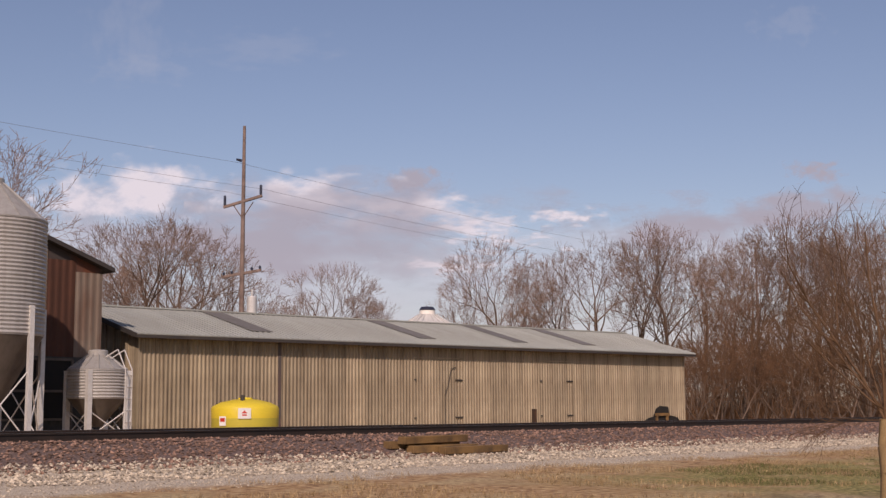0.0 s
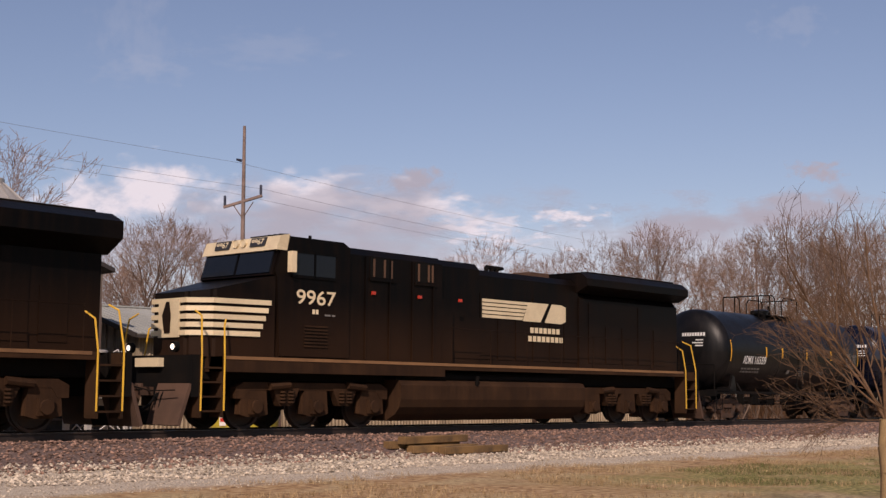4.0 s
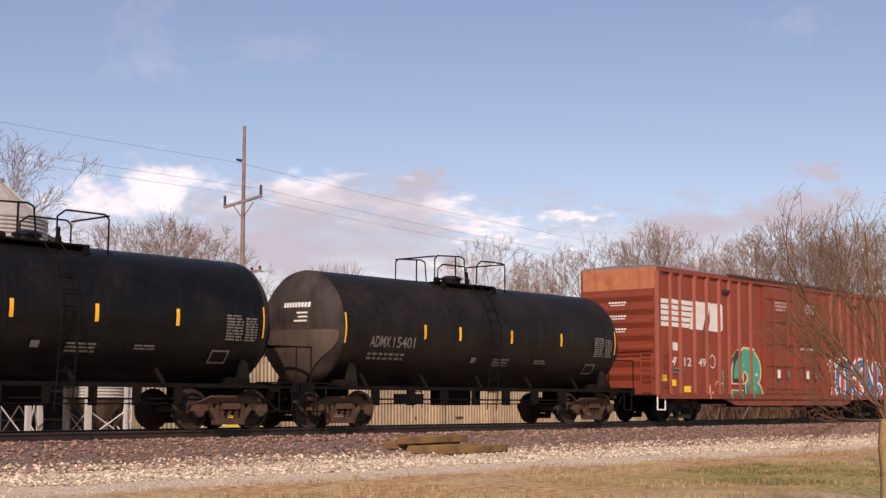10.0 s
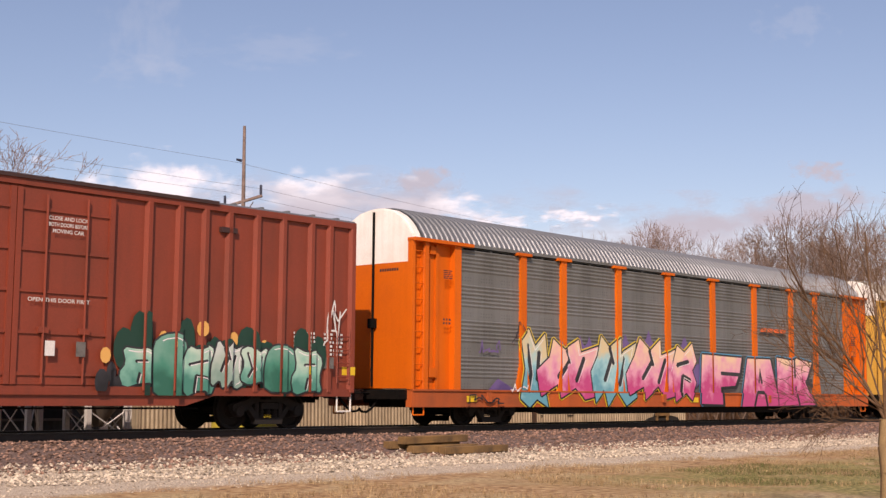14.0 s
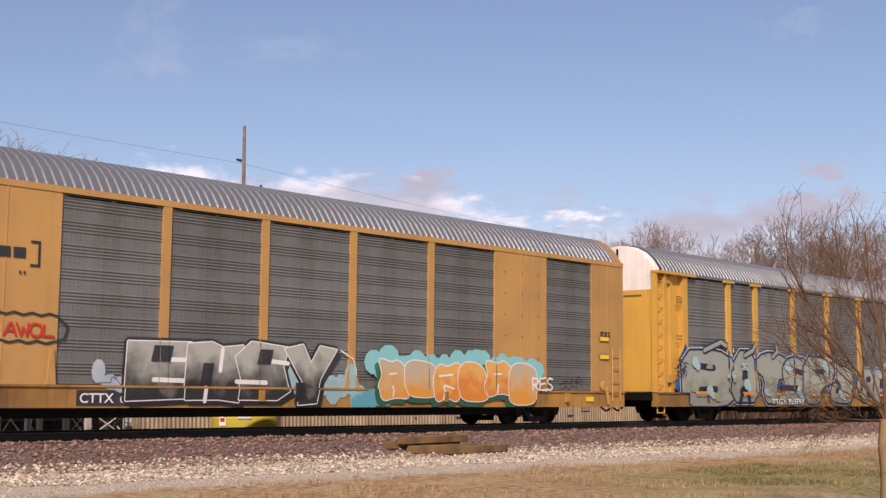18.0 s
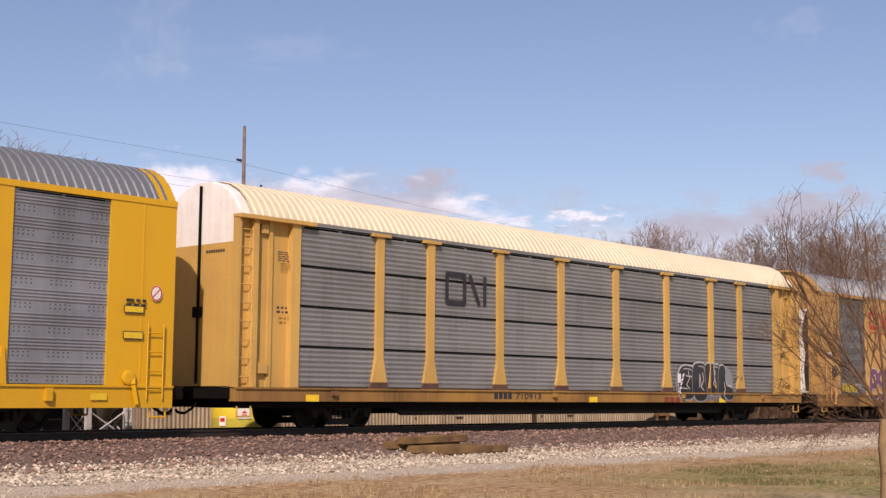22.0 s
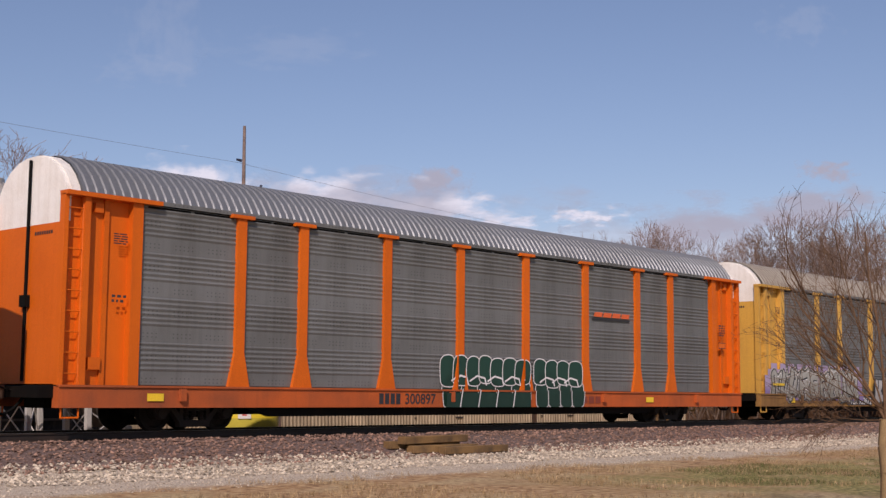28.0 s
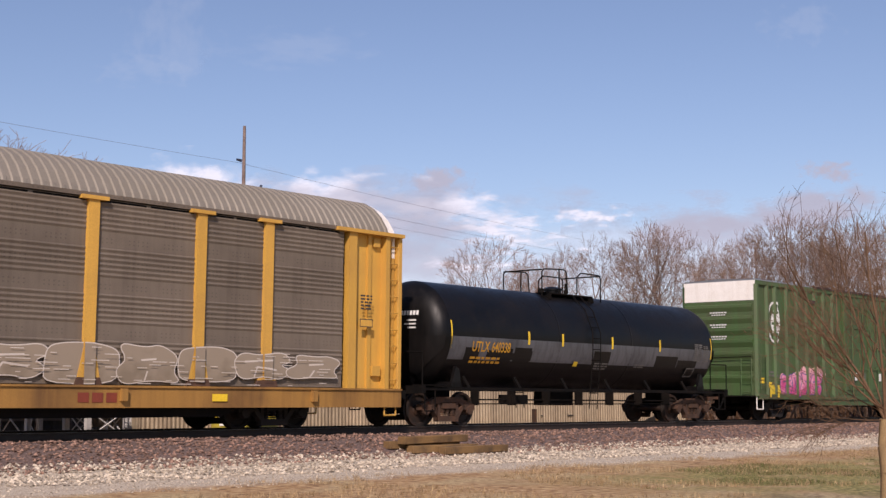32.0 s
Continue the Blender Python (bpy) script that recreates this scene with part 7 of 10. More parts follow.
# ---- automobile rack cars ----
def roof_profile(inset=0.0):
    """Half-round rack roof: (y, z) from the near eave over the top to the far eave."""
    half = ((1.5, 4.92), (1.44, 5.06), (1.24, 5.34), (0.98, 5.58), (0.62, 5.76), (0.3, 5.83))
    pts = [(-y, z) for y, z in half] + [(0, 5.85)] + [(y, z) for y, z in half[::-1]]
    return [(y * (1 - inset / 1.5), z - inset * (z - 4.9)) for y, z in pts]


def rack_roof_mesh(x0, x1, mat):
    p = roof_profile()
    n = int((x1 - x0) / 0.215)
    step = (x1 - x0) / n
    sections = []
    for k in range(n):
        x = x0 + k * step
        sections += [(x, 0.0), (x + step * 0.42, 0.0), (x + step * 0.54, 0.032), (x + step * 0.88, 0.032)]
    sections.append((x1, 0.0))
    verts, faces = [], []
    m = len(p)
    for x, d in sections:
        for i, (y, z) in enumerate(p):
            c = Vector((0, y / 1.5, (z - 4.92) / 0.93 + 0.15)).normalized() * d
            verts.append((x, y + c.y, z + c.z))
    for k in range(len(sections) - 1):
        for i in range(m - 1):
            faces.append((k * m + i, k * m + i + 1, (k + 1) * m + i + 1, (k + 1) * m + i))
    o = len(verts)
    for x in (x0, x1):
        verts += [(x, y * 0.97, z - 0.04) for y, z in p]
    for i in range(m - 1):
        faces.append((o + i, o + m + i, o + m + i + 1, o + i + 1))
    return arrays("roof", verts, faces, mat)


def rack_panel_mesh(w, z0, z1, mat, style):
    """A rack side sheet: horizontal ribs in four bands with plain bands between, a thin sheet with a back."""
    prof = []
    bands = 8 if style == "flush" else 4
    h = (z1 - z0) / bands
    for b in range(bands):
        a = z0 + b * h
        if style == "gapped":
            prof += [(0.03, a), (0.03, a + 0.022), (0.0, a + 0.024)]
        else:
            prof.append((0.0, a))
        n = {"flush": 4, "gapped": 7}.get(style, 6)
        s = a + h * {"flush": 0.38, "gapped": 0.10}.get(style, 0.30)
        for k in range(n):
            d = (a + h - s - 0.03) / n
            z = s + k * d
            prof += [(0.0, z), (-0.016, z + d * 0.34), (-0.021, z + d * 0.48), (-0.016, z + d * 0.60), (0.0, z + d * 0.82)]
    prof = sorted(set(prof), key=lambda q: q[1]) + [(0.0, z1)]
    verts, faces = [], []
    for y, z in prof:
        verts += [(0, y, z), (w, y, z)]
    n = len(prof)
    for k in range(n - 1):
        faces.append((2 * k, 2 * k + 1, 2 * k + 3, 2 * k + 2))
    o = len(verts)
    verts += [(0, 0.04, z0), (w, 0.04, z0), (0, 0.04, z1), (w, 0.04, z1)]
    faces += [(o + 1, o, o + 2, o + 3), (0, o, o + 1, 1), (2 * n - 2, 2 * n - 1, o + 3, o + 2)]
    faces += [tuple([2 * k for k in range(n)] + [o + 2, o]), tuple([2 * k + 1 for k in range(n)][::-1] + [o + 1, o + 3])]
    return arrays("side_panel", verts, faces, mat)


def shield(mk, x0, x1, z0, z1):
    """A striped shield emblem: blue chief over red and white stripes, without lettering."""
    w, h = x1 - x0, z1 - z0

    def outline(g):
        return [(x0 + w * a + (0.5 - a) * g, z0 + h * b + (0.5 - b) * g) for a, b in
                ((0.5, 0), (0.66, 0.04), (0.88, 0.1), (0.98, 0.2), (1.0, 0.34), (0.93, 0.5), (0.92, 0.62), (1.0, 0.78), (0.88, 0.98), (0.72, 0.95), (0.5, 1.0),
                 (0.28, 0.95), (0.12, 0.98), (0.0, 0.78), (0.08, 0.62), (0.07, 0.5), (0.0, 0.34), (0.02, 0.2), (0.12, 0.1), (0.34, 0.04))]
    mk.add(outline(0), LOGORED)
    mk.add(outline(0.06), SIGNWHITE)
    full = outline(0.07)
    top = clip(full, 1, z0 + h * 0.56, True)
    low = clip(full, 1, z0 + h * 0.54, False)
    mk.add(top, LOGOBLUE)
    for k in range(6):
        a = x0 + w * (0.04 + k * 0.165)
        s = clip(clip(low, 0, a, True), 0, a + w * 0.082, False)
        if len(s) > 2:
            mk.add(s, LOGORED)
    for z, a, b in ((0.72, 0.2, 0.8), (0.6, 0.16, 0.84)):
        for k in range(6):
            u = (b - a) / 6
            mk.rect(x0 + w * (a + k * u + 0.015), x0 + w * (a + (k + 1) * u - 0.015), z0 + h * z, z0 + h * (z + 0.085), SIGNWHITE)


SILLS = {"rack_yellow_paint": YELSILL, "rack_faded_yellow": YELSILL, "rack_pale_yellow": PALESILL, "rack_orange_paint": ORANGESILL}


def rack_common(label, paint, roof, L, roof_in, end_low, end_high, sill_low=0.52):
    car = thing("auto_rack_car", label, "railway car", group="automobile rack cars of the train")
    o = new("roof", rack_roof_mesh(roof_in, L - roof_in, roof))
    o.parent = car
    tagged(o, "curved corrugated roof")
    bm = bmesh.new()
    quadbox(bm, 0.1, L - 0.1, -1.3, 1.3, 0.78, 0.98)
    quadbox(bm, 0.4, L - 0.4, -0.4, 0.4, 0.5, 0.8)
    belly = [(4.9, sill_low + 0.01), (5.6, 0.31), (L - 5.6, 0.31), (L - 4.9, sill_low + 0.01)]
    prism(bm, belly, -1.38, -1.30)
    prism(bm, belly, 1.30, 1.38)
    if sill_low > 0.6:
        for y in (-1.34, 1.34):
            quadbox(bm, 0.2, L - 0.2, y - 0.035, y + 0.035, 0.50, sill_low + 0.03)
    for k in range(16):
        x = 1.2 + k * (L - 2.4) / 15
        quadbox(bm, x - 0.06, x + 0.06, -1.35, 1.35, 0.62, 0.8)
    rail(bm, [(5.2, -1.2, 0.42), (L - 5.4, -1.2, 0.42)], 0.024)
    part("underframe", bm, UNDER, car)
    for s in (-1, 1):
        bm = bmesh.new()
        y0, y1 = min(s * 1.36, s * 1.58), max(s * 1.36, s * 1.58)
        quadbox(bm, 0.0, L, y0, y1, sill_low, 0.955)
        quadbox(bm, 0.0, L, min(s * 1.5, s * 1.62), max(s * 1.5, s * 1.62), 0.94, 0.985)
        for x in (3.0, 11.7, L - 8.3, L - 3.0):
            quadbox(bm, x - 0.07, x + 0.07, min(s * 1.58, s * 1.68), max(s * 1.58, s * 1.68), sill_low + 0.14, 0.92)
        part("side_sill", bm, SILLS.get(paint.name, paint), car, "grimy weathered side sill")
    # end doors: painted lower part, pale upper part under the roof curve
    prof = roof_profile(0.05)
    for s, x in ((-1, 0.18), (1, L - 0.18)):
        lo = [(-1.42, 1.0), (1.42, 1.0), (1.42, 4.32), (-1.42, 4.32)]
        bm = bmesh.new()
        prism_x(bm, lo, x - 0.04, x + 0.04)
        d = part("end_door", bm, end_low, car)
        bm = bmesh.new()
        prism_x(bm, [(-1.42, 4.322), (1.42, 4.322)] + [(y * 0.98, z) for y, z in prof[::-1]], x - 0.042, x + 0.042)
        part("end_door_top", bm, end_high, d, "arched upper end panel")
        bm = bmesh.new()
        back = x - s * (roof_in - 0.19)
        prism_x(bm, [(y * 0.985, z + 0.03) for y, z in prof[::-1]], min(x - s * 0.043, back), max(x - s * 0.043, back))
        part("roof_end_arch", bm, end_high, d, "arched edge between end and roof")
        if roof_in > 0.3:
            bm = bmesh.new()
            bar(bm, (x + s * 0.09, 0.0, 1.05), (x + s * 0.09, 0.0, 5.72), 0.035, 8)
            quadbox(bm, min(x + s * 0.05, x + s * 0.16), max(x + s * 0.05, x + s * 0.16), -0.12, 0.12, 2.6, 2.85)
            part("lock_rod", bm, GAP, d, "black vertical lock rod")
        bm = bmesh.new()
        for k in range(8):
            quadbox(bm, min(x + s * 0.043, x + s * 0.048), max(x + s * 0.043, x + s * 0.048), -0.9 + k * 0.09, -0.84 + k * 0.09, 4.10, 4.17)
        part("end_lettering", bm, DARKLET, d)
        for q in (-1, 1):
            bm = bmesh.new()
            a = 0.12 if s < 0 else L - 0.12
            rail(bm, [(a, q * 1.5, 0.55), (a, q * 1.5, 0.32), (a - s * 0.4, q * 1.5, 0.32), (a - s * 0.4, q * 1.5, 0.55)], 0.022)
            part("sill_step", bm, paint, car)
        bm = bmesh.new()
        a = 0 if s < 0 else L
        quadbox(bm, min(a - s * 0.02, a + s * 0.35), max(a - s * 0.02, a + s * 0.35), -1.4, 1.4, 0.72, 0.95)
        part("end_sill", bm, UNDER, car)
    truck(car, 3.75, 0.42)
    truck(car, L - 3.75, 0.42)
    couplers(car, -0.6, L + 0.6, 0.84)
    return car


def panel_key(w, style, mat):
    k = ("panel", round(w, 3), style, mat.name)
    if k not in MESH:
        MESH[k] = rack_panel_mesh(w, 1.0, 4.84, mat, style)
    return MESH[k]


def put_panels(car, edges, y, style, mat):
    for a, b in edges:
        for s in (-1, 1):
            o = new("side_panel", panel_key(b - a, style, mat))
            o.parent = car
            o.matrix_basis = pose(a, -y, 0) if s < 0 else pose(b, y, 0, 0, 0, 180)
            # near-black strips on the sheet stand in for the shaded slot at its top
            for u0, u1 in ((0.06, 0.48), (0.52, 0.94)):
                bm = bmesh.new()
                w = b - a
                quadbox(bm, a + w * u0, a + w * u1, min(s * y, s * (y + 0.006)), max(s * y, s * (y + 0.006)), 4.775, 4.825)
                part("vent_slot", bm, GAP, car, "dark strip for the shade in the slot above the sheet")
            # raised near-black strips carry the shade of the gaps between sheets
            for k in range(1, 4) if style == "gapped" else ():
                bm = bmesh.new()
                z = 1.0 + k * 0.96
                quadbox(bm, a + 0.02, b - 0.02, min(s * y, s * (y + 0.018)), max(s * y, s * (y + 0.018)), z - 0.015, z + 0.03)
                part("sheet_gap", bm, GAP, car, "dark strip for the shade in the gap between side sheets")


OPEN_POSTS = (4.56, 6.45, 9.29, 12.09, 14.90, 17.76, 20.52, 22.46)


def open_rack(label, paint, roof, panel=PANEL, style="plain", end_high=WHITEEND, end_low=None, L=26.9, seed=1, emblem=None, art=None, art_label="sprayed graffiti", number=None, cream_at=None):
    """A rack car with outside posts and recessed end bays."""
    rng = random.Random(seed)
    low = 0.66 if style == "gapped" else 0.52
    car = rack_common(label, paint, roof, L, 0.45, end_low or paint, end_high, low)
    edges = [1.86, *OPEN_POSTS, L - 2.0]
    put_panels(car, [(a + 0.02, b - 0.02) for a, b in zip(edges, edges[1:])], 1.50, style, panel)
    for x in OPEN_POSTS:
        for s in (-1, 1):
            bm = bmesh.new()
            y0, y1 = s * 1.50, s * 1.59
            prism(bm, [(x - 0.30, 0.985), (x + 0.30, 0.985), (x + 0.13, 1.75), (x + 0.13, 4.86), (x - 0.13, 4.86), (x - 0.13, 1.75)], min(y0, y1), max(y0, y1))
            quadbox(bm, x - 0.32, x + 0.32, min(s * 1.5, s * 1.64), max(s * 1.5, s * 1.64), 4.80, 4.88)
            post = part("side_post", bm, paint, car)
            if paint.name != "rack_orange_paint":
                bm = bmesh.new()
                prism(bm, [(x - 0.33, 0.986), (x + 0.33, 0.986), (x + 0.27, 1.14), (x - 0.27, 1.14)], min(s * 1.52, s * 1.598), max(s * 1.52, s * 1.598))
                part("post_foot", bm, POSTFOOT, post, "rusty dark foot plate")
    for s in (-1, 1):
        bm = bmesh.new()
        quadbox(bm, 0.45, L - 0.45, min(s * 1.44, s * 1.56), max(s * 1.44, s * 1.56), 4.86, 4.95)
        part("top_rail", bm, panel, car)
        for side in (-1, 1):
            e = 0.0 if side < 0 else L
            f = -side

            def span(a, b, y0, y1, z0, z1, bm):
                xa, xb = e + f * a, e + f * b
                quadbox(bm, min(xa, xb), max(xa, xb), min(s * y0, s * y1), max(s * y0, s * y1), z0, z1)
            for nm, a, b, ya, yb in (("end_bay_panel", 0.5, 1.84, 1.36, 1.40), ("bay_rib", 1.0, 1.12, 1.40, 1.46), ("end_bay_panel", 0.08, 0.498, 1.36, 1.39)):
                bm = bmesh.new()
                span(a, b, ya, yb, 0.98, 4.86, bm)
                part(nm, bm, paint, car, "painted recessed end bay" if nm == "end_bay_panel" else "")
            for a, b, y in ((1.62, 1.88, 1.58), (0.46, 0.60, 1.58), (0.0, 0.10, 1.56)):
                bm = bmesh.new()
                span(a, b, 1.38, y, 0.98, 4.86, bm)
                part("end_post", bm, paint, car)
            bm = bmesh.new()
            span(0.0, 2.32, 1.36, 1.66, 4.84, 4.93, bm)
            part("end_top_plate", bm, paint, car)
            ladder_part(car, e + f * 0.28, s * 1.52, 1.0, 4.8, 0.36, paint, True, 9)
            for a, b, yb, za, zb in ((0.7, 0.98, 1.52, 1.3, 1.55), (0.75, 0.95, 1.5, 4.55, 4.75)):
                bm = bmesh.new()
                span(a, b, 1.40, yb, za, zb, bm)
                part("winch_bracket", bm, paint, car)
    mk = Marks(side_faces(1.86, L - 2.0, 0.985, 4.84, -1.535, [(x - 0.13, x + 0.13) for x in OPEN_POSTS], -1.591, (low, 0.985, -1.581)) +
               [(0, 1.86, 0.985, 4.84, -1.581, -1.581), (L - 2.0, L, 0.985, 4.84, -1.581, -1.581)])
    if cream_at:
        a, b = cream_at
        bm = bmesh.new()
        quadbox(bm, a, b, -1.60, -1.545, 3.25, 4.82)
        part("emblem_board", bm, PALEYEL, car, "pale board behind the emblem")
        mk.faces = [(a, b, 3.25, 4.82, -1.601, -1.601)] + [f for f in mk.faces]
        em = Marks([(a, b, 3.25, 4.82, -1.601, -1.601)])
        m = (a + b) / 2
        shield(em, m - 0.68, m + 0.68, 3.34, 4.76)
        em.build("emblem", car, "striped shield emblem")
        mk.faces = mk.faces[1:]
    if emblem:
        emblem(mk)
        mk.build("emblem", car, "painted company emblem")
    if number:
        x, txt, dark = number
        if dark:
            mk.rect(x - 0.1, x + 2.2, low + 0.04, 0.93, DARKLET)
        c = LETTER if dark else DARKLET
        foot, head = low + 0.08, 0.87 if low < 0.6 else 0.91
        mk.text("TTGX", x, x + 0.8, foot, head, c) if dark else mk.letters(x, x + 0.8, foot, head, 4, c)
        mk.text(txt, x + 0.95, x + 2.1, foot, head, c)
    mk.letters(17.5, 18.5, 0.63, 0.83, 3, BOXRED)
    mk.bars(1.15, 1.5, 2.66, 2.86, 2, DARKLET, rng, 0.12)
    mk.bars(1.15, 1.5, 3.9, 4.15, 5, DARKLET, rng, 0.2)
    mk.bars(L - 1.5, L - 1.1, 2.9, 3.3, 5, DARKLET, rng, 0.2)
    mk.rect(L - 1.52, L - 1.08, 2.5, 2.7, DARKLET)
    mk.rect(L - 1.50, L - 1.10, 2.52, 2.68, paint)
    for x in (2.1, 13.4, 20.9):
        mk.rect(x, x + 0.42, 0.66, 0.82, SIGNYEL)
    mk.build("lettering", car, "stencilled car lettering and plates")
    if art:
        mk.lift, mk.owner, mk.label = 0.01, car, art_label
        art(mk, L)
        mk.build("graffiti", car, art_label)
    return car


def flush_rack(label, paint, roof, panel=PANEL, end_high=None, end_low=None, L=26.25, seed=1, emblem=None, art=None, art_label="sprayed graffiti", number=None):
    """A newer rack car with smooth painted bays and thin posts."""
    rng = random.Random(seed)
    car = rack_common(label, paint, roof, L, 0.2, end_low or WHITEEND, end_high or paint)
    for x in (0.14, L - 0.14):
        for y in (-1.24, 1.24):
            bm = bmesh.new()
            quadbox(bm, x - 0.13, x + 0.13, y - 0.2, y + 0.2, 0.98, 4.9)
            part("corner_post", bm, paint, car, "painted corner post beside the end doors")
    edges = [(1.57, 4.15), (6.36, 9.03), (9.03, 11.79), (11.79, 14.61), (14.61, 17.44), (17.44, 20.13), (22.27, 24.69)]
    put_panels(car, [(a + 0.1, b - 0.1) for a, b in edges], 1.50, "flush", panel)
    for s in (-1, 1):
        for a, b, w in ((0.0, 1.67, 0.05), (4.05, 6.46, 0.05), (20.03, 22.37, 0.05), (24.59, L, 0.05)):
            bm = bmesh.new()
            quadbox(bm, a, b, min(s * 1.42, s * 1.55), max(s * 1.42, s * 1.55), 0.985, 4.98)
            c = (a + b) / 2
            quadbox(bm, c - 0.015, c + 0.015, min(s * 1.55, s * 1.562), max(s * 1.55, s * 1.562), 1.1, 4.9)
            if a > 1 and b < L - 1:
                for x in (a + 0.12, b - 0.12):
                    prism(bm, [(x - 0.1, 0.99), (x + 0.1, 0.99), (x + 0.03, 1.7), (x - 0.03, 1.7)], min(s * 1.55, s * 1.6), max(s * 1.55, s * 1.6))
            part("painted_bay", bm, paint, car, "smooth painted bay")
        for x in (9.03, 11.79, 14.61, 17.44):
            bm = bmesh.new()
            y0, y1 = s * 1.48, s * 1.56
            prism(bm, [(x - 0.26, 0.985), (x + 0.26, 0.985), (x + 0.11, 1.5), (x + 0.11, 4.9), (x - 0.11, 4.9), (x - 0.11, 1.5)], min(y0, y1), max(y0, y1))
            part("side_post", bm, paint, car)
        bm = bmesh.new()
        quadbox(bm, 0.0, L, min(s * 1.42, s * 1.57), max(s * 1.42, s * 1.57), 4.86, 4.99)
        part("top_rail", bm, paint, car)
        for e, f in ((0.0, 1), (L, -1)):
            ladder_part(car, e + f * 0.5, s * 1.63, 0.7, 2.3, 0.4, paint, True, 4)
            bm = bmesh.new()
            rail(bm, [(e + f * 1.0, s * 1.58, 1.2), (e + f * 1.05, s * 1.66, 1.0), (e + f * 0.95, s * 1.66, 0.6)], 0.05)
            lathe(bm, [(0.14, s * 1.58), (0.16, s * 1.6), (0.16, s * 1.64), (0.1, s * 1.66)], 12, "Y", (e + f * 1.15, 0, 1.15))
            part("hand_brake", bm, paint, car)
    prof = roof_profile(-0.02)
    for x0, x1 in ((0.0, 0.42), (L - 0.42, L)):
        verts, faces = [], []
        for x in (x0, x1):
            verts += [(x, y, z + 0.012) for y, z in prof]
        for x in (x0, x1):
            verts += [(x, y * 0.95, z - 0.05) for y, z in prof]
        m = len(prof)
        for i in range(m - 1):
            faces += [(i, i + 1, m + i + 1, m + i), (2 * m + i, 3 * m + i, 3 * m + i + 1, 2 * m + i + 1), (i, 2 * m + i, 2 * m + i + 1, i + 1), (m + i, m + i + 1, 3 * m + i + 1, 3 * m + i)]
        o = new("roof_end_cap", arrays("roof_end_cap", verts, faces, paint))
        o.parent = car
    bm = bmesh.new()
    for k in range(5):
        y = -0.98 + k * 0.42
        quadbox(bm, 0.09, 0.135, y, y + 0.28, 1.05, 4.28)
    part("end_door_ribs", bm, WHITEEND, car, "pale ribbed end door")
    bm = bmesh.new()
    prism_x(bm, [(-1.03, 1.1), (-0.86, 1.1), (-0.80, 1.9), (-0.88, 2.6), (-0.74, 3.4), (-0.9, 4.2), (-1.03, 4.25)], 0.08, 0.088)
    part("worn_strip", bm, GREYPATCH, car, "bare grey strip where the end paint has worn off")
    mk = Marks([(0, 1.67, 0.985, 4.98, -1.563, -1.563), (4.05, 6.46, 0.985, 4.98, -1.563, -1.563), (20.03, 22.37, 0.985, 4.98, -1.563, -1.563), (24.59, L, 0.985, 4.98, -1.563, -1.563),
                (1.67, 4.05, 0.985, 4.84, -1.535, -1.535), (22.37, 24.59, 0.985, 4.84, -1.535, -1.535), (0, L, 0.52, 0.985, -1.581, -1.581)] +
               side_faces(6.46, 20.03, 0.985, 4.84, -1.535, [(x - 0.11, x + 0.11) for x in (9.03, 11.79, 14.61, 17.44)], -1.561))
    if emblem:
        emblem(mk)
        mk.build("emblem", car, "painted company emblem")
    if number:
        x, txt = number
        mk.rect(x - 0.08, x + 2.15, 0.56, 0.88, DARKLET)
        mk.text("CTTX" if seed == 6 else "TTGX", x, x + 0.8, 0.62, 0.82, LETTER)
        mk.text(txt, x + 0.95, x + 2.05, 0.62, 0.82, LETTER)
    mk.letters(17.5, 18.5, 0.63, 0.83, 3, BOXRED)
    mk.bars(0.9, 1.35, 1.9, 2.1, 2, DARKLET, rng, 0.2)
    mk.bars(25.0, 25.5, 2.6, 2.8, 2, DARKLET, rng, 0.2)
    mk.rect(0.5, 0.85, 2.5, 2.62, LETTER)
    if seed == 8:
        mk.disc(25.75, 2.95, 0.15, 0.17, SIGNWHITE)
        mk.ring(25.75, 2.95, 0.13, 0.15, 0.03, LOGORED)
        mk.line([(25.66, 2.86), (25.84, 3.04)], 0.03, LOGORED)
    for za, zb in ((1.95, 2.12), (2.5, 2.66)):
        mk.rect(24.95, 25.45, za, zb, DARKLET)
        mk.rect(24.97, 25.43, za + 0.02, zb - 0.02, SIGNYEL)
    for x in (20.45, 21.2, 21.95):
        for z in (1.3, 1.9, 2.5, 3.1, 3.7, 4.3):
            mk.disc(x, z, 0.025, 0.025, DARKLET, 6)
    for x in (9.9, 13.0, 24.2):
        mk.rect(x, x + 0.4, 0.68, 0.82, SIGNYEL)
    mk.build("lettering", car, "stencilled car lettering and plates")
    if art:
        mk.lift, mk.owner, mk.label = 0.01, car, art_label
        art(mk, L)
        mk.build("graffiti", car, art_label)
    return car


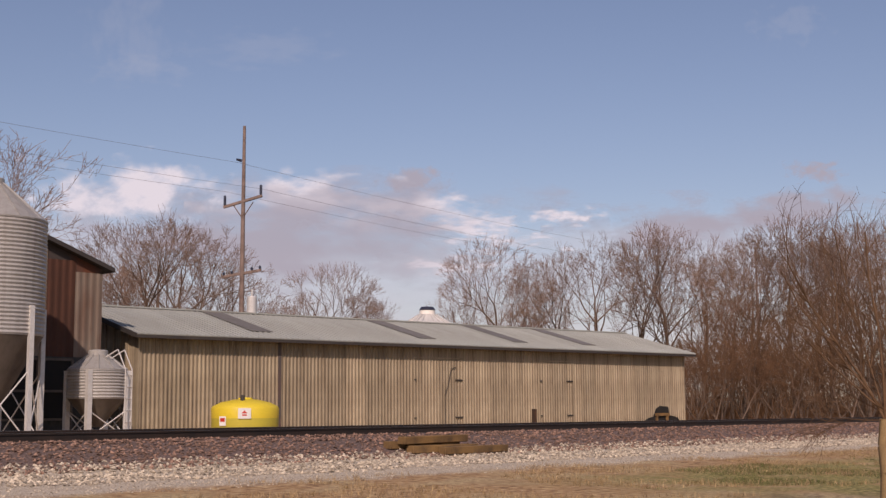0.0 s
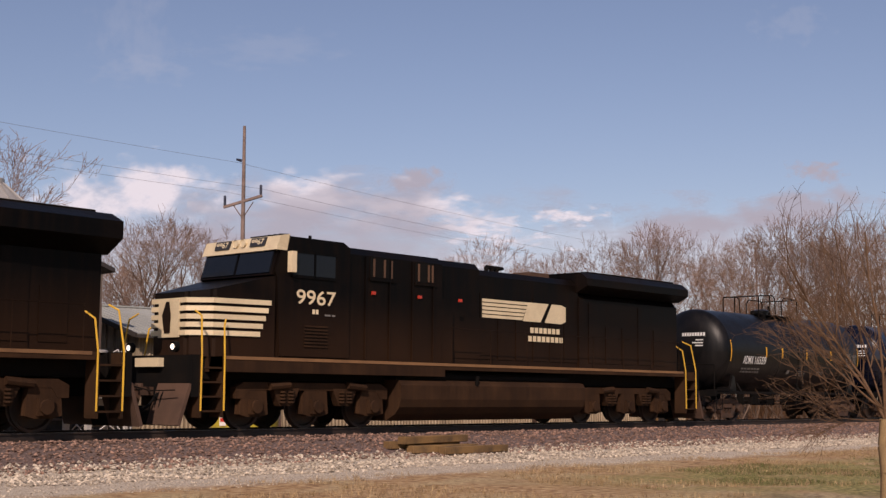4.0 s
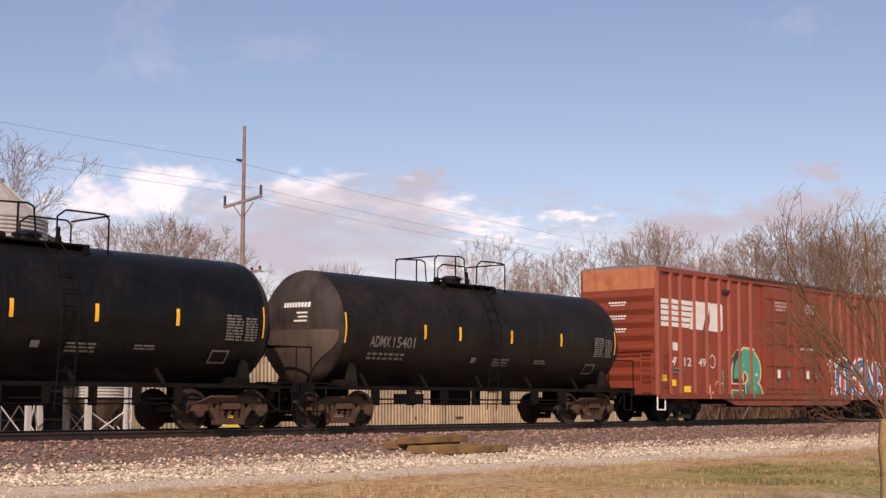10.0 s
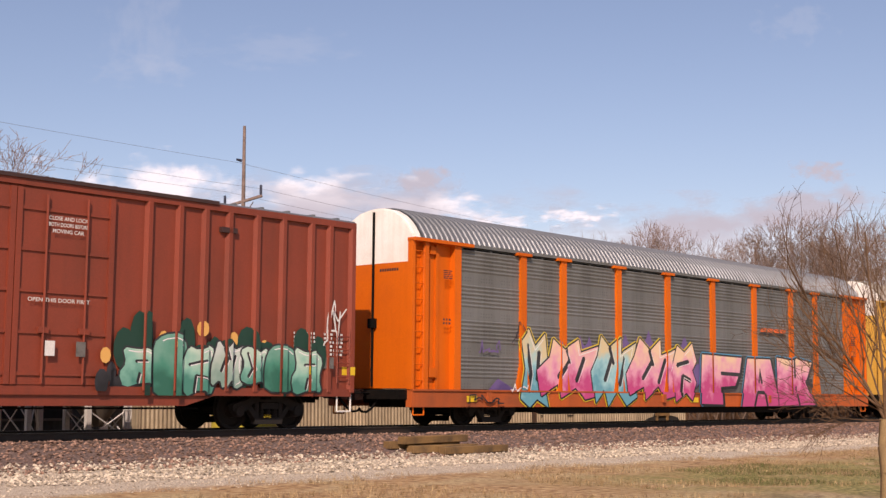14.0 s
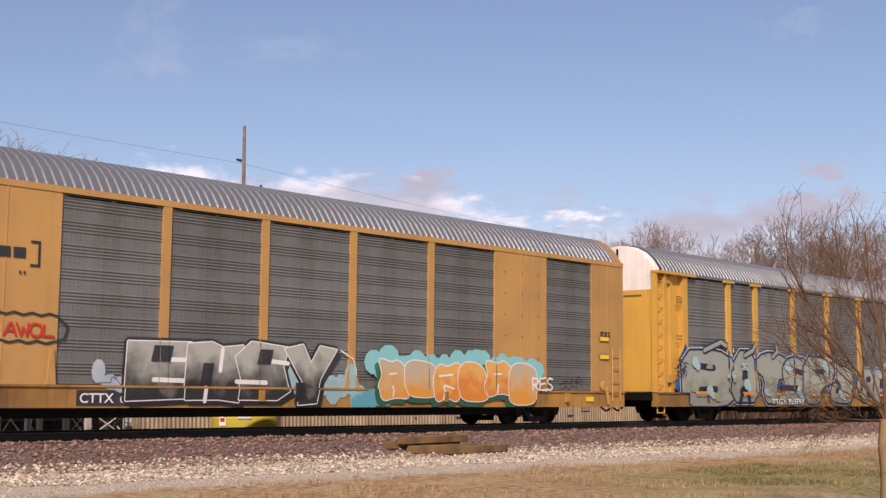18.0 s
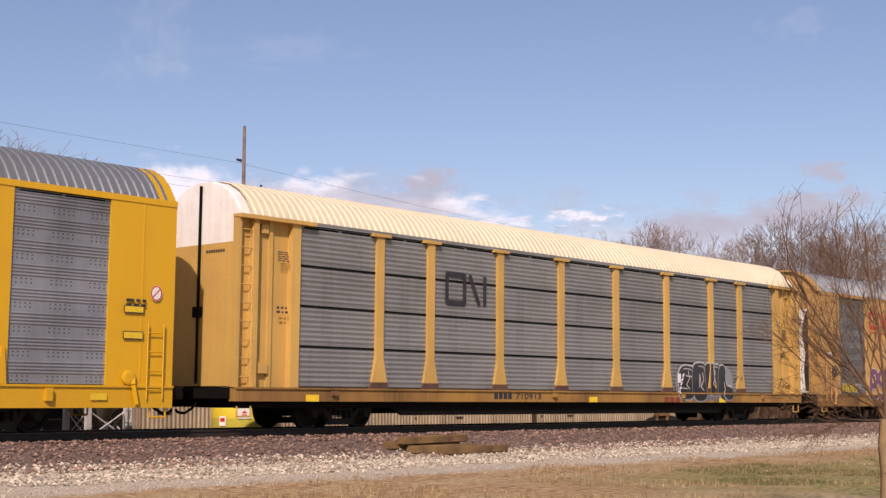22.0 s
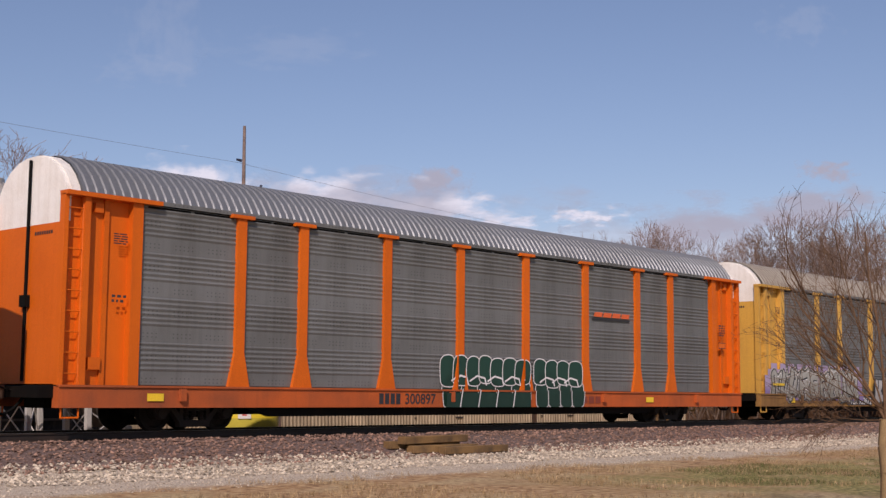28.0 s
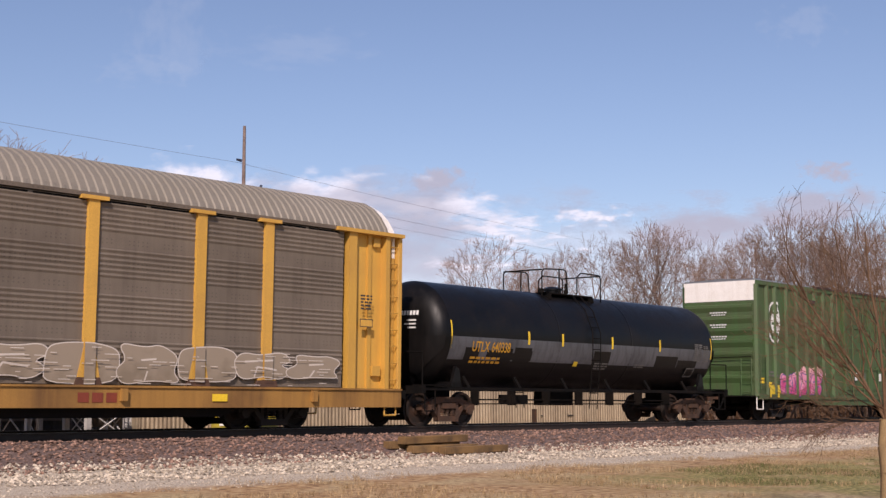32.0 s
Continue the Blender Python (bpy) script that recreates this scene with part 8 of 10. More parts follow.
# ---- covered hopper ----
def hopper_car(label, number):
    rng = random.Random(77)
    L = 19.3
    car = thing("covered_hopper_car", label, "hopper car")
    prof = [(1.52, 1.42), (1.58, 2.2), (1.58, 3.4), (1.50, 4.05), (1.36, 4.3), (0.55, 4.52), (-0.55, 4.52), (-1.36, 4.3), (-1.50, 4.05), (-1.58, 3.4), (-1.58, 2.2), (-1.52, 1.42)]
    bm = bmesh.new()
    rings = []
    xs = [1.25] + [1.25 + k * (L - 2.5) / 14 for k in range(1, 14)] + [L - 1.25]
    for k, x in enumerate(xs):
        out = 0.024 if k % 2 else 0.0
        rings.append([bm.verts.new((x, y + math.copysign(out, y) if 1.5 < z < 4.0 else y, z)) for y, z in prof])
    for a, b in zip(rings, rings[1:]):
        for i in range(len(prof)):
            j = (i + 1) % len(prof)
            bm.faces.new((a[i], a[j], b[j], b[i]))
    bm.faces.new(rings[0])
    bm.faces.new(rings[-1][::-1])
    part("hopper_body", bm, HOPPER, car, "rounded light-grey body", smooth=True)
    for s, e in ((-1, 0.0), (1, L)):
        f = -s
        bm = bmesh.new()
        top = [p for p in prof if p[1] >= 2.9]
        for y0 in (-1.58, 1.50):
            prism(bm, [(e, 2.849), (e + f * 0.3, 2.72), (e + f * 0.7, 2.4), (e + f * 1.12, 2.05), (e + f * 1.2, 1.8), (e + f * 1.05, 1.43), (e + f * 1.25, 1.43), (e + f * 1.25, 2.849)], y0, y0 + 0.08)
        part("end_side_sheet", bm, HOPPER, car)
        bm = bmesh.new()
        prism_x(bm, [(1.58, 2.85), (1.58, 3.4), (1.50, 4.05), (1.36, 4.3), (0.55, 4.5), (-0.55, 4.5), (-1.36, 4.3), (-1.50, 4.05), (-1.58, 3.4), (-1.58, 2.85)], min(e, e + f * 1.26), max(e, e + f * 1.26))
        part("end_hood", bm, HOPPER, car)
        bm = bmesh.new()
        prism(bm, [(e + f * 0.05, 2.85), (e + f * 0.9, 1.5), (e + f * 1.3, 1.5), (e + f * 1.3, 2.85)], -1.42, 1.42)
        part("end_slope_sheet", bm, HOPPERDARK, car, "dark slope sheet")
        bm = bmesh.new()
        for y in (-1.4, -0.5, 0.5, 1.4):
            bar(bm, (e + f * 0.12, y, 1.45), (e + f * 0.12, y, 2.9), 0.035, 6)
        quadbox(bm, min(e, e + f * 1.2), max(e, e + f * 1.2), -1.5, 1.5, 1.36, 1.44)
        part("end_platform", bm, HOPPER, car)
        for q in (-1, 1):
            ladder_part(car, e + f * 0.3, q * 1.55, 0.5, 2.85, 0.42, HOPPER, True, 7)
        ladder_part(car, e - f * 0.03, -1.2, 1.45, 4.3, 0.42, HOPPER, False, 8)
        bm = bmesh.new()
        quadbox(bm, min(e, e + f * 3.2), max(e, e + f * 3.2), -0.3, 0.3, 0.75, 1.1)
        part("center_sill", bm, UNDER, car)
    for q in (-1, 1):
        bm = bmesh.new()
        y0, y1 = min(q * 1.42, q * 1.6), max(q * 1.42, q * 1.6)
        quadbox(bm, 0.0, L, y0, y1, 0.95, 1.35)
        quadbox(bm, 0.0, L, min(q * 1.42, q * 1.66), max(q * 1.42, q * 1.66), 1.34, 1.42)
        part("side_sill", bm, HOPPER, car, "pale side sill")
        bm = bmesh.new()
        prism_x(bm, [(q * 1.55, 3.78), (q * 1.60, 3.82), (q * 1.58, 3.98), (q * 1.5, 4.02)], 0.0, L)
        for k in range(3):
            z = 3.50 + k * 0.1
            prism_x(bm, [(q * 1.56, z), (q * 1.60, z + 0.02), (q * 1.595, z + 0.06), (q * 1.55, z + 0.075)], 0.0, L)
        part("top_chord", bm, HOPPER, car)
    bm = bmesh.new()
    for y0, y1 in ((-1.05, -0.62), (0.62, 1.05)):
        quadbox(bm, 0.3, L - 0.3, y0, y1, 4.62, 4.70)
    quadbox(bm, 0.4, L - 0.4, -0.5, 0.5, 4.56, 4.62)
    part("roof_walk", bm, UNDER, car, "dark grated roof walk")
    for k in range(13):
        x = 0.7 + k * (L - 1.4) / 12
        bm = bmesh.new()
        for y in (-1.08, -0.6, 0.6, 1.08):
            quadbox(bm, x - 0.03, x + 0.03, y - 0.02, y + 0.02, 4.30, 4.74 if abs(y) > 1 else 4.62)
        quadbox(bm, x - 0.02, x + 0.02, -1.06, 1.06, 4.575, 4.60)
        part("walk_bracket", bm, HOPPER, car)
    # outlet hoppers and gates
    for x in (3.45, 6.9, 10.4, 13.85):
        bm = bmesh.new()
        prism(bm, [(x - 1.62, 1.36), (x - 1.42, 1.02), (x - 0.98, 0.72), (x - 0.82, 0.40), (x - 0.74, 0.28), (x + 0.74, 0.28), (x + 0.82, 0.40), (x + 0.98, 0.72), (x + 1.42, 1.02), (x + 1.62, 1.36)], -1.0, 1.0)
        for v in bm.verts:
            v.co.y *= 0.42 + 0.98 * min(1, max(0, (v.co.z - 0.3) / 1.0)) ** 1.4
        o = part("outlet_hopper", bm, HOPPERDARK, car, "dark outlet hopper")
        bm = bmesh.new()
        quadbox(bm, x - 0.6, x + 0.6, -0.5, 0.5, 0.18, 0.28)
        bar(bm, (x, -0.75, 0.30), (x, 0.75, 0.30), 0.05, 8)
        part("outlet_gate", bm, UNDER, o)
    truck(car, 1.5, dark=True)
    truck(car, L - 1.75, dark=True)
    couplers(car, -0.75, L + 0.75)
    mk = Marks([(0.0, L, 1.44, 2.2, -1.55, -1.612), (0.0, L, 2.2, 3.4, -1.612, -1.612), (0.0, L, 0.95, 1.35, -1.601, -1.601)])
    mk.text("CPCX", 1.75, 2.62, 2.62, 2.86, DARKLET)
    mk.text(number, 1.75, 2.9, 2.08, 2.32, DARKLET)
    mk.bars(1.7, 2.8, 1.62, 1.84, 2, DARKLET, rng, 0.2)
    mk.rect(3.5, 3.85, 2.3, 2.55, DARKLET)
    mk.rect(3.53, 3.82, 2.33, 2.52, HOPPER)
    mk.bars(13.8, 14.9, 1.9, 2.4, 9, LETTERDIM, rng, 0.2)
    mk.bars(17.0, 17.4, 1.75, 1.85, 1, DARKLET, rng, 0.25)
    mk.bars(0.6, 1.6, 1.08, 1.2, 1, DARKLET, rng, 0.3)
    mk.bars(12.7, 13.8, 1.08, 1.2, 1, DARKLET, rng, 0.3)
    mk.rect(2.5, 2.85, 1.0, 1.25, DARKLET)
    mk.build("lettering", car, "dark stencilled lettering")
    mk.lift = 0.004
    mk.rect(8.2, 9.05, 1.75, 2.0, SIGNYEL)
    mk.build("placard", car, "yellow placard")
    for x in (3.8, 7.0, 10.2, 13.2, 16.0, 0.9):
        mk.lift = 0.004
        mk.rect(x, x + 0.5, 1.02, 1.16, REFLECT)
        mk.build("reflector_plate", car, "yellow reflective plate")
    return car


# ---- locomotives ----
def loco_truck(car, x):
    if "loco_frame" not in MESH:
        bm = bmesh.new()
        r = 0.53
        prism(bm, [(-2.45, 0.98), (-2.2, 1.1), (2.2, 1.1), (2.45, 0.98), (2.45, 0.72), (2.2, 0.72), (2.05, 0.92), (-2.05, 0.92), (-2.2, 0.72), (-2.45, 0.72)], -0.1, 0.1)
        for w in (-1.9, 0.0, 1.9):
            prism(bm, [(w - 0.36, 0.94), (w - 0.42, 0.36), (w - 0.2, 0.3), (w + 0.2, 0.3), (w + 0.42, 0.36), (w + 0.36, 0.94)], -0.09, 0.11)
            quadbox(bm, w - 0.17, w + 0.17, -0.19, 0.0, 0.36, 0.7)
            lathe(bm, [(0.15, -0.24), (0.16, -0.2), (0.16, -0.1)], 12, "Y", (w, 0, 0.53))
        for w in (-0.95, 0.95):
            prism(bm, [(w - 0.42, 0.98), (w - 0.2, 0.55), (w + 0.2, 0.55), (w + 0.42, 0.98)], -0.12, 0.08)
            for k in range(4):
                bar(bm, (w - 0.13, -0.14, 0.62 + k * 0.08), (w - 0.13, -0.14, 0.66 + k * 0.08), 0.09, 8)
                bar(bm, (w + 0.13, -0.14, 0.62 + k * 0.08), (w + 0.13, -0.14, 0.66 + k * 0.08), 0.09, 8)
        bar(bm, (-1.5, -0.16, 1.0), (-0.9, -0.16, 1.05), 0.09, 8)
        bar(bm, (1.0, -0.16, 1.05), (1.6, -0.16, 1.0), 0.09, 8)
        MESH["loco_frame"] = mesh_of("side_frame", bm, LOCODIRT)
        MESH["loco_wheels"] = wheelset_mesh(r, WHEEL)
        bm = bmesh.new()
        quadbox(bm, -2.3, 2.3, -0.6, 0.6, 0.6, 1.2)
        MESH["loco_bolster"] = mesh_of("truck", bm, UNDER)
    t = new("truck", MESH["loco_bolster"])
    t.parent, t.matrix_basis = car, pose(x, 0, 0)
    tagged(t, "dusty three-axle locomotive truck")
    for s in (-1, 1):
        f = new("side_frame", MESH["loco_frame"])
        f.parent, f.matrix_basis = t, pose(0, s * 1.12, 0, 0, 0, 0 if s < 0 else 180)
    for w in (-1.9, 0, 1.9):
        a = new("wheelset", MESH["loco_wheels"])
        a.parent, a.matrix_basis = t, pose(w, 0, 0.53)
        SPINNERS.append((a, car, w, 0.53))


def locomotive(label, number, wide_wing, seed):
    """A six-axle diesel with a wide nose; x = 0 at the leading coupler."""
    rng = random.Random(seed)
    car = thing("diesel_locomotive", label, "locomotive", group="locomotives")
    # frame and walkway
    bm = bmesh.new()
    quadbox(bm, 0.75, 21.6, -0.9, 0.9, 1.15, 1.62)
    part("frame", bm, UNDER, car)
    for s in (-1, 1):
        bm = bmesh.new()
        y0, y1 = min(s * 0.9, s * 1.53), max(s * 0.9, s * 1.53)
        quadbox(bm, 1.5, 8.9, y0, y1, 1.32, 1.66)
        part("cab_sill", bm, LOCODIRT, car, "dusty deep side sill")
        bm = bmesh.new()
        quadbox(bm, 8.9, 20.7, y0, y1, 1.5, 1.66)
        part("walkway", bm, LOCODIRT, car, "dusty walkway")
        bm = bmesh.new()
        quadbox(bm, 1.6, 20.6, min(s * 1.50, s * 1.545), max(s * 1.50, s * 1.545), 1.60, 1.672)
        part("sill_edge", bm, SILLEDGE, car, "tan sill edge")
    bm = bmesh.new()
    prism_x(bm, [(-0.95, 0.16), (0.95, 0.16), (1.3, 0.34), (1.46, 0.52), (1.52, 0.72), (1.52, 1.08), (1.44, 1.2), (1.3, 1.22), (-1.3, 1.22), (-1.44, 1.2), (-1.52, 1.08), (-1.52, 0.72), (-1.46, 0.52), (-1.3, 0.34)], 7.25, 15.15)
    part("fuel_tank", bm, LOCODIRT, car, "big dusty brown fuel tank")
    bm = bmesh.new()
    for s in (-1, 1):
        bar(bm, (7.3, s * 1.2, 1.3), (14.6, s * 1.2, 1.3), 0.13, 10)
        bar(bm, (10.2, s * 1.5, 1.1), (10.2, s * 1.56, 1.35), 0.05, 8)
    part("air_reservoir", bm, UNDER, car)
    # nose
    bm = bmesh.new()
    a = [(1.15, -0.62), (1.55, -1.08), (3.2, -1.4), (3.2, 1.4), (1.55, 1.08), (1.15, 0.62)]
    zt = [3.14, 3.2, 3.62, 3.62, 3.2, 3.14]
    lo = [bm.verts.new((x, y, 1.66)) for x, y in a]
    hi = [bm.verts.new((x, y, z)) for (x, y), z in zip(a, zt)]
    bm.faces.new(lo)
    bm.faces.new(hi[::-1])
    for i in range(6):
        j = (i + 1) % 6
        bm.faces.new((lo[i], hi[i], hi[j], lo[j]))
    bmesh.ops.bevel(bm, geom=[e for e in bm.edges if abs(e.verts[0].co.z - e.verts[1].co.z) > 1], offset=0.08, segments=2, affect="EDGES")
    nose = part("nose", bm, LOCO, car, "black wide nose")
    # stripes wrapped round the nose
    ring = [(3.0, -1.40), (1.55, -1.115), (1.12, -0.66), (1.12, 0.66), (1.55, 1.115), (3.0, 1.40)]
    for k in range(5):
        z1 = 3.0 - k * 0.185
        bm = bmesh.new()
        pts = list(ring)
        cut = 0.07 * k
        pts[0], pts[-1] = (3.0 - cut, -1.385 + cut * 0.18), (3.0 - cut, 1.385 - cut * 0.18)
        n = 0.016
        for (xa, ya), (xb, yb) in zip(pts, pts[1:]):
            d = Vector((xb - xa, yb - ya, 0)).normalized()
            o = Vector((d.y, -d.x, 0)) * -n
            if o.dot(Vector((-1, (ya + yb), 0))) < 0:
                o = -o
            v = [bm.verts.new((x + q.x, y + q.y, z)) for q in (Vector((0, 0, 0)), o) for x, y in ((xa, ya), (xb, yb)) for z in (z1 - 0.115, z1)]
            for f in ((0, 2, 3, 1), (4, 5, 7, 6), (0, 1, 5, 4), (2, 6, 7, 3), (1, 3, 7, 5), (0, 4, 6, 2)):
                bm.faces.new([v[i] for i in f])
        part("nose_stripe", bm, CREAM, nose, "cream horizontal stripe")
    bm = bmesh.new()
    quadbox(bm, 1.09, 1.125, -0.42, 0.36, 2.1, 2.98)
    part("nose_door", bm, CREAM, nose, "cream nose door")
    bm = bmesh.new()
    prism_x(bm, [(-0.1, 2.2), (0.1, 2.2), (0.2, 2.6), (0.05, 2.92), (-0.05, 2.92), (-0.12, 2.6)], 1.07, 1.088)
    part("nose_emblem", bm, LOCO, nose, "dark emblem on the nose door")
    # cab
    bm = bmesh.new()
    prism(bm, [(3.2, 1.66), (5.55, 1.66), (5.55, 4.45), (5.3, 4.58), (3.45, 4.58), (3.28, 4.5), (3.0, 3.62), (3.2, 3.6)], -1.42, 1.42)
    bmesh.ops.bevel(bm, geom=[e for e in bm.edges if abs(e.verts[0].co.y - e.verts[1].co.y) < 0.1], offset=0.06, segments=2, affect="EDGES")
    cab = part("cab", bm, LOCO, car, "black cab")
    bm = bmesh.new()
    prism(bm, [(3.09, 4.22), (3.22, 4.56), (3.5, 4.62), (3.42, 4.22)], -1.425, 1.425)
    part("cab_brow", bm, CREAM, cab, "cream band over the windscreen")
    for y0, y1 in ((-0.95, -0.4), (0.4, 0.95)):
        bm = bmesh.new()
        prism(bm, [(3.1, 4.34), (3.17, 4.55), (3.25, 4.55), (3.2, 4.34)], y0, y1)
        b = part("number_board", bm, DARKLET, cab, "number board")
        mk = Marks([(-9, 9, 0, 9, 0, 0)])
        mk.text(number, y0 + 0.05, y1 - 0.05, 4.38, 4.52, CREAM, 0.01)
        o = mk.build("board_figures", b)
        o.matrix_basis = pose(3.0, 0, 0, 0, 0, -90)
        for vv in o.data.vertices:
            vv.co.y = 0.094 + (vv.co.z - 4.34) * 0.333
    for y in (-0.14, 0.14):
        bm = bmesh.new()
        lathe(bm, [(0.09, 3.1), (0.1, 3.08), (0.1, 3.2)], 14, "X", (0.02, y, 4.45))
        part("headlight", bm, CREAM, cab)
    # windows
    bm = bmesh.new()
    prism(bm, [(2.985, 3.68), (3.115, 4.18), (3.16, 4.18), (3.03, 3.68)], -1.28, -0.05)
    prism(bm, [(2.985, 3.68), (3.115, 4.18), (3.16, 4.18), (3.03, 3.68)], 0.05, 1.28)
    part("windscreen", bm, GLASS, cab, "dark windscreen panes")
    for s in (-1, 1):
        for x0, x1 in ((3.62, 4.28), (4.34, 4.98)):
            bm = bmesh.new()
            quadbox(bm, x0, x1, min(s * 1.40, s * 1.432), max(s * 1.40, s * 1.432), 3.66, 4.2)
            part("side_window", bm, GLASS, cab, "dark sliding window")
        bm = bmesh.new()
        for z in (3.62, 4.22):
            quadbox(bm, 3.58, 5.02, min(s * 1.42, s * 1.45), max(s * 1.42, s * 1.45), z - 0.03, z + 0.03)
        quadbox(bm, 4.29, 4.33, min(s * 1.42, s * 1.45), max(s * 1.42, s * 1.45), 3.6, 4.22)
        part("window_frame", bm, LOCO, cab)
        bm = bmesh.new()
        quadbox(bm, 3.44, 3.58, min(s * 1.43, s * 1.6), max(s * 1.43, s * 1.6), 3.7, 4.2)
        part("sun_visor", bm, CREAM, cab, "pale wind deflector beside the window")
    bm = bmesh.new()
    for x, h in ((3.9, 0.12), (4.4, 0.08), (5.0, 0.1)):
        quadbox(bm, x - 0.2, x + 0.2, -0.5, 0.3, 4.57, 4.57 + h)
    bar(bm, (4.6, -0.9, 4.55), (4.6, -0.9, 4.72), 0.04, 8)
    for y in (-0.2, 0, 0.2):
        bar(bm, (3.7, y - 0.6, 4.66), (4.0, y - 0.6, 4.66), 0.04, 8, 0.06)
    part("roof_gear", bm, UNDER, cab)
    # long hood
    def hood(name, x0, x1, half, top, z0=1.66, mat=LOCO, cham=0.18):
        bm = bmesh.new()
        prism_x(bm, [(-half, z0), (half, z0), (half, top - cham), (half - cham, top), (-half + cham, top), (-half, top - cham)], x0, x1)
        return part(name, bm, mat, car)
    hood("blower_compartment", 5.55, 8.95, 1.35, 4.50)
    hood("inverter_hood", 8.95, 10.9, 0.98, 4.52)
    hood("engine_hood", 10.9, 15.6, 0.93, 4.38)
    hood("radiator_hood", 15.6, 21.1, 0.98, 4.0)
    for s in (-1, 1):
        bm = bmesh.new()
        y = s * 1.355
        for x in (6.1, 6.95, 7.8, 8.6):
            quadbox(bm, x - 0.025, x + 0.025, min(y, y + s * 0.03), max(y, y + s * 0.03), 1.7, 4.3)
        part("hood_seams", bm, LOCO, car)
        for x0, x1 in ((6.25, 7.1), (7.9, 8.65)):
            # near-black panel on the hood side, standing in for the bay's shaded recess
            bm = bmesh.new()
            quadbox(bm, x0, x1, min(y, y + s * 0.012), max(y, y + s * 0.012), 3.78, 4.30)
            bay = part("blower_bay", bm, GAP, car, "dark panel for the shade in an open bay high in the hood side")
            for x in (x0 + 0.12, x0 + 0.5, x1 - 0.1):
                bm = bmesh.new()
                quadbox(bm, x - 0.03, x + 0.03, min(y + s * 0.012, y + s * 0.03), max(y + s * 0.012, y + s * 0.03), 3.80, 4.26)
                part("bay_post", bm, LOCOSILL, bay, "rusty upright in the bay")
            bm = bmesh.new()
            quadbox(bm, x0 - 0.05, x1 + 0.05, min(y, y + s * 0.05), max(y, y + s * 0.05), 3.70, 3.77)
            part("bay_ledge", bm, LOCO, bay)
        bm = bmesh.new()
        for k in range(7):
            quadbox(bm, 4.0, 4.75, min(s * 1.425, s * 1.45), max(s * 1.425, s * 1.45), 1.95 + k * 0.08, 1.99 + k * 0.08)
        part("cab_vent", bm, LOCODIRT, car, "rusty louvred vent low on the cab")
        bm = bmesh.new()
        quadbox(bm, 8.98, 9.45, min(s * 0.985, s * 1.3), max(s * 0.985, s * 1.3), 1.66, 3.4)
        part("equipment_locker", bm, LOCO, car)
        for k, x in enumerate((9.3, 9.95, 10.6, 11.3, 12.1, 12.9, 13.7, 14.5, 15.2, 16.4, 17.3, 18.2, 19.1, 20.0)):
            bm = bmesh.new()
            yy = s * (0.98 if x < 10.9 or x > 15.6 else 0.93)
            quadbox(bm, x - 0.33, x + 0.33, min(yy, yy + s * 0.02), max(yy, yy + s * 0.02), 1.85, 3.0 if k % 3 else 3.7)
            part("hood_door", bm, LOCO, car)
    # radiator wings
    bm = bmesh.new()
    w = 1.53 if wide_wing else 1.36
    z0 = 3.95 if wide_wing else 4.1
    prism_x(bm, [(-0.98, 3.75 if wide_wing else 4.0), (-w, z0 + 0.1), (-w, 4.42), (-1.1, 4.62), (1.1, 4.62), (w, 4.42), (w, z0 + 0.1), (0.98, 3.75 if wide_wing else 4.0)], 15.5, 21.25)
    part("radiator_wing", bm, LOCO, car, "overhanging black radiator section")
    bm = bmesh.new()
    quadbox(bm, 16.0, 20.9, -1.0, 1.0, 4.61, 4.68)
    part("radiator_grille", bm, UNDER, car)
    bm = bmesh.new()
    quadbox(bm, 14.0, 14.9, -0.35, 0.35, 4.36, 4.56)
    part("muffler", bm, LOCOSILL, car)
    bm = bmesh.new()
    for k in range(3):
        bar(bm, (12.0 + k * 0.22, -0.3, 4.36), (12.0 + k * 0.22, -0.3, 4.56), 0.07, 8)
        bar(bm, (12.0 + k * 0.22, -0.3, 4.54), (12.3 + k * 0.22, -0.3, 4.56), 0.08, 8, 0.05)
    part("horns", bm, UNDER, car)
    # pilots, plow, steps and rails
    for s, e in ((-1, 0.0), (1, 22.3)):
        f = -s
        bm = bmesh.new()
        quadbox(bm, min(e + f * 0.7, e + f * 0.95), max(e + f * 0.7, e + f * 0.95), -1.5, 1.5, 0.75, 1.68)
        part("end_plate", bm, UNDER, car)
        for q in (-1, 1):
            bm = bmesh.new()
            prism(bm, [(e + f * 0.66, 1.05), (e + f * 0.36, 0.14), (e + f * 0.44, 0.12), (e + f * 0.74, 1.03)], min(q * 0.32, q * 1.48), max(q * 0.32, q * 1.48))
            part("snow_plow", bm, PLOW, car, "dusty brown pilot plow plate")
        bm = bmesh.new()
        prism(bm, [(e + f * 0.5, 0.55), (e + f * 0.37, 0.14), (e + f * 0.44, 0.12), (e + f * 0.56, 0.53)], -0.318, 0.318)
        part("plow_centre", bm, UNDER, car)
        bm = bmesh.new()
        quadbox(bm, min(e + f * 0.55, e + f * 0.7), max(e + f * 0.55, e + f * 0.7), -0.45, 0.45, 1.42, 1.62)
        part("anticlimber", bm, CREAM, car, "cream anticlimber edge")
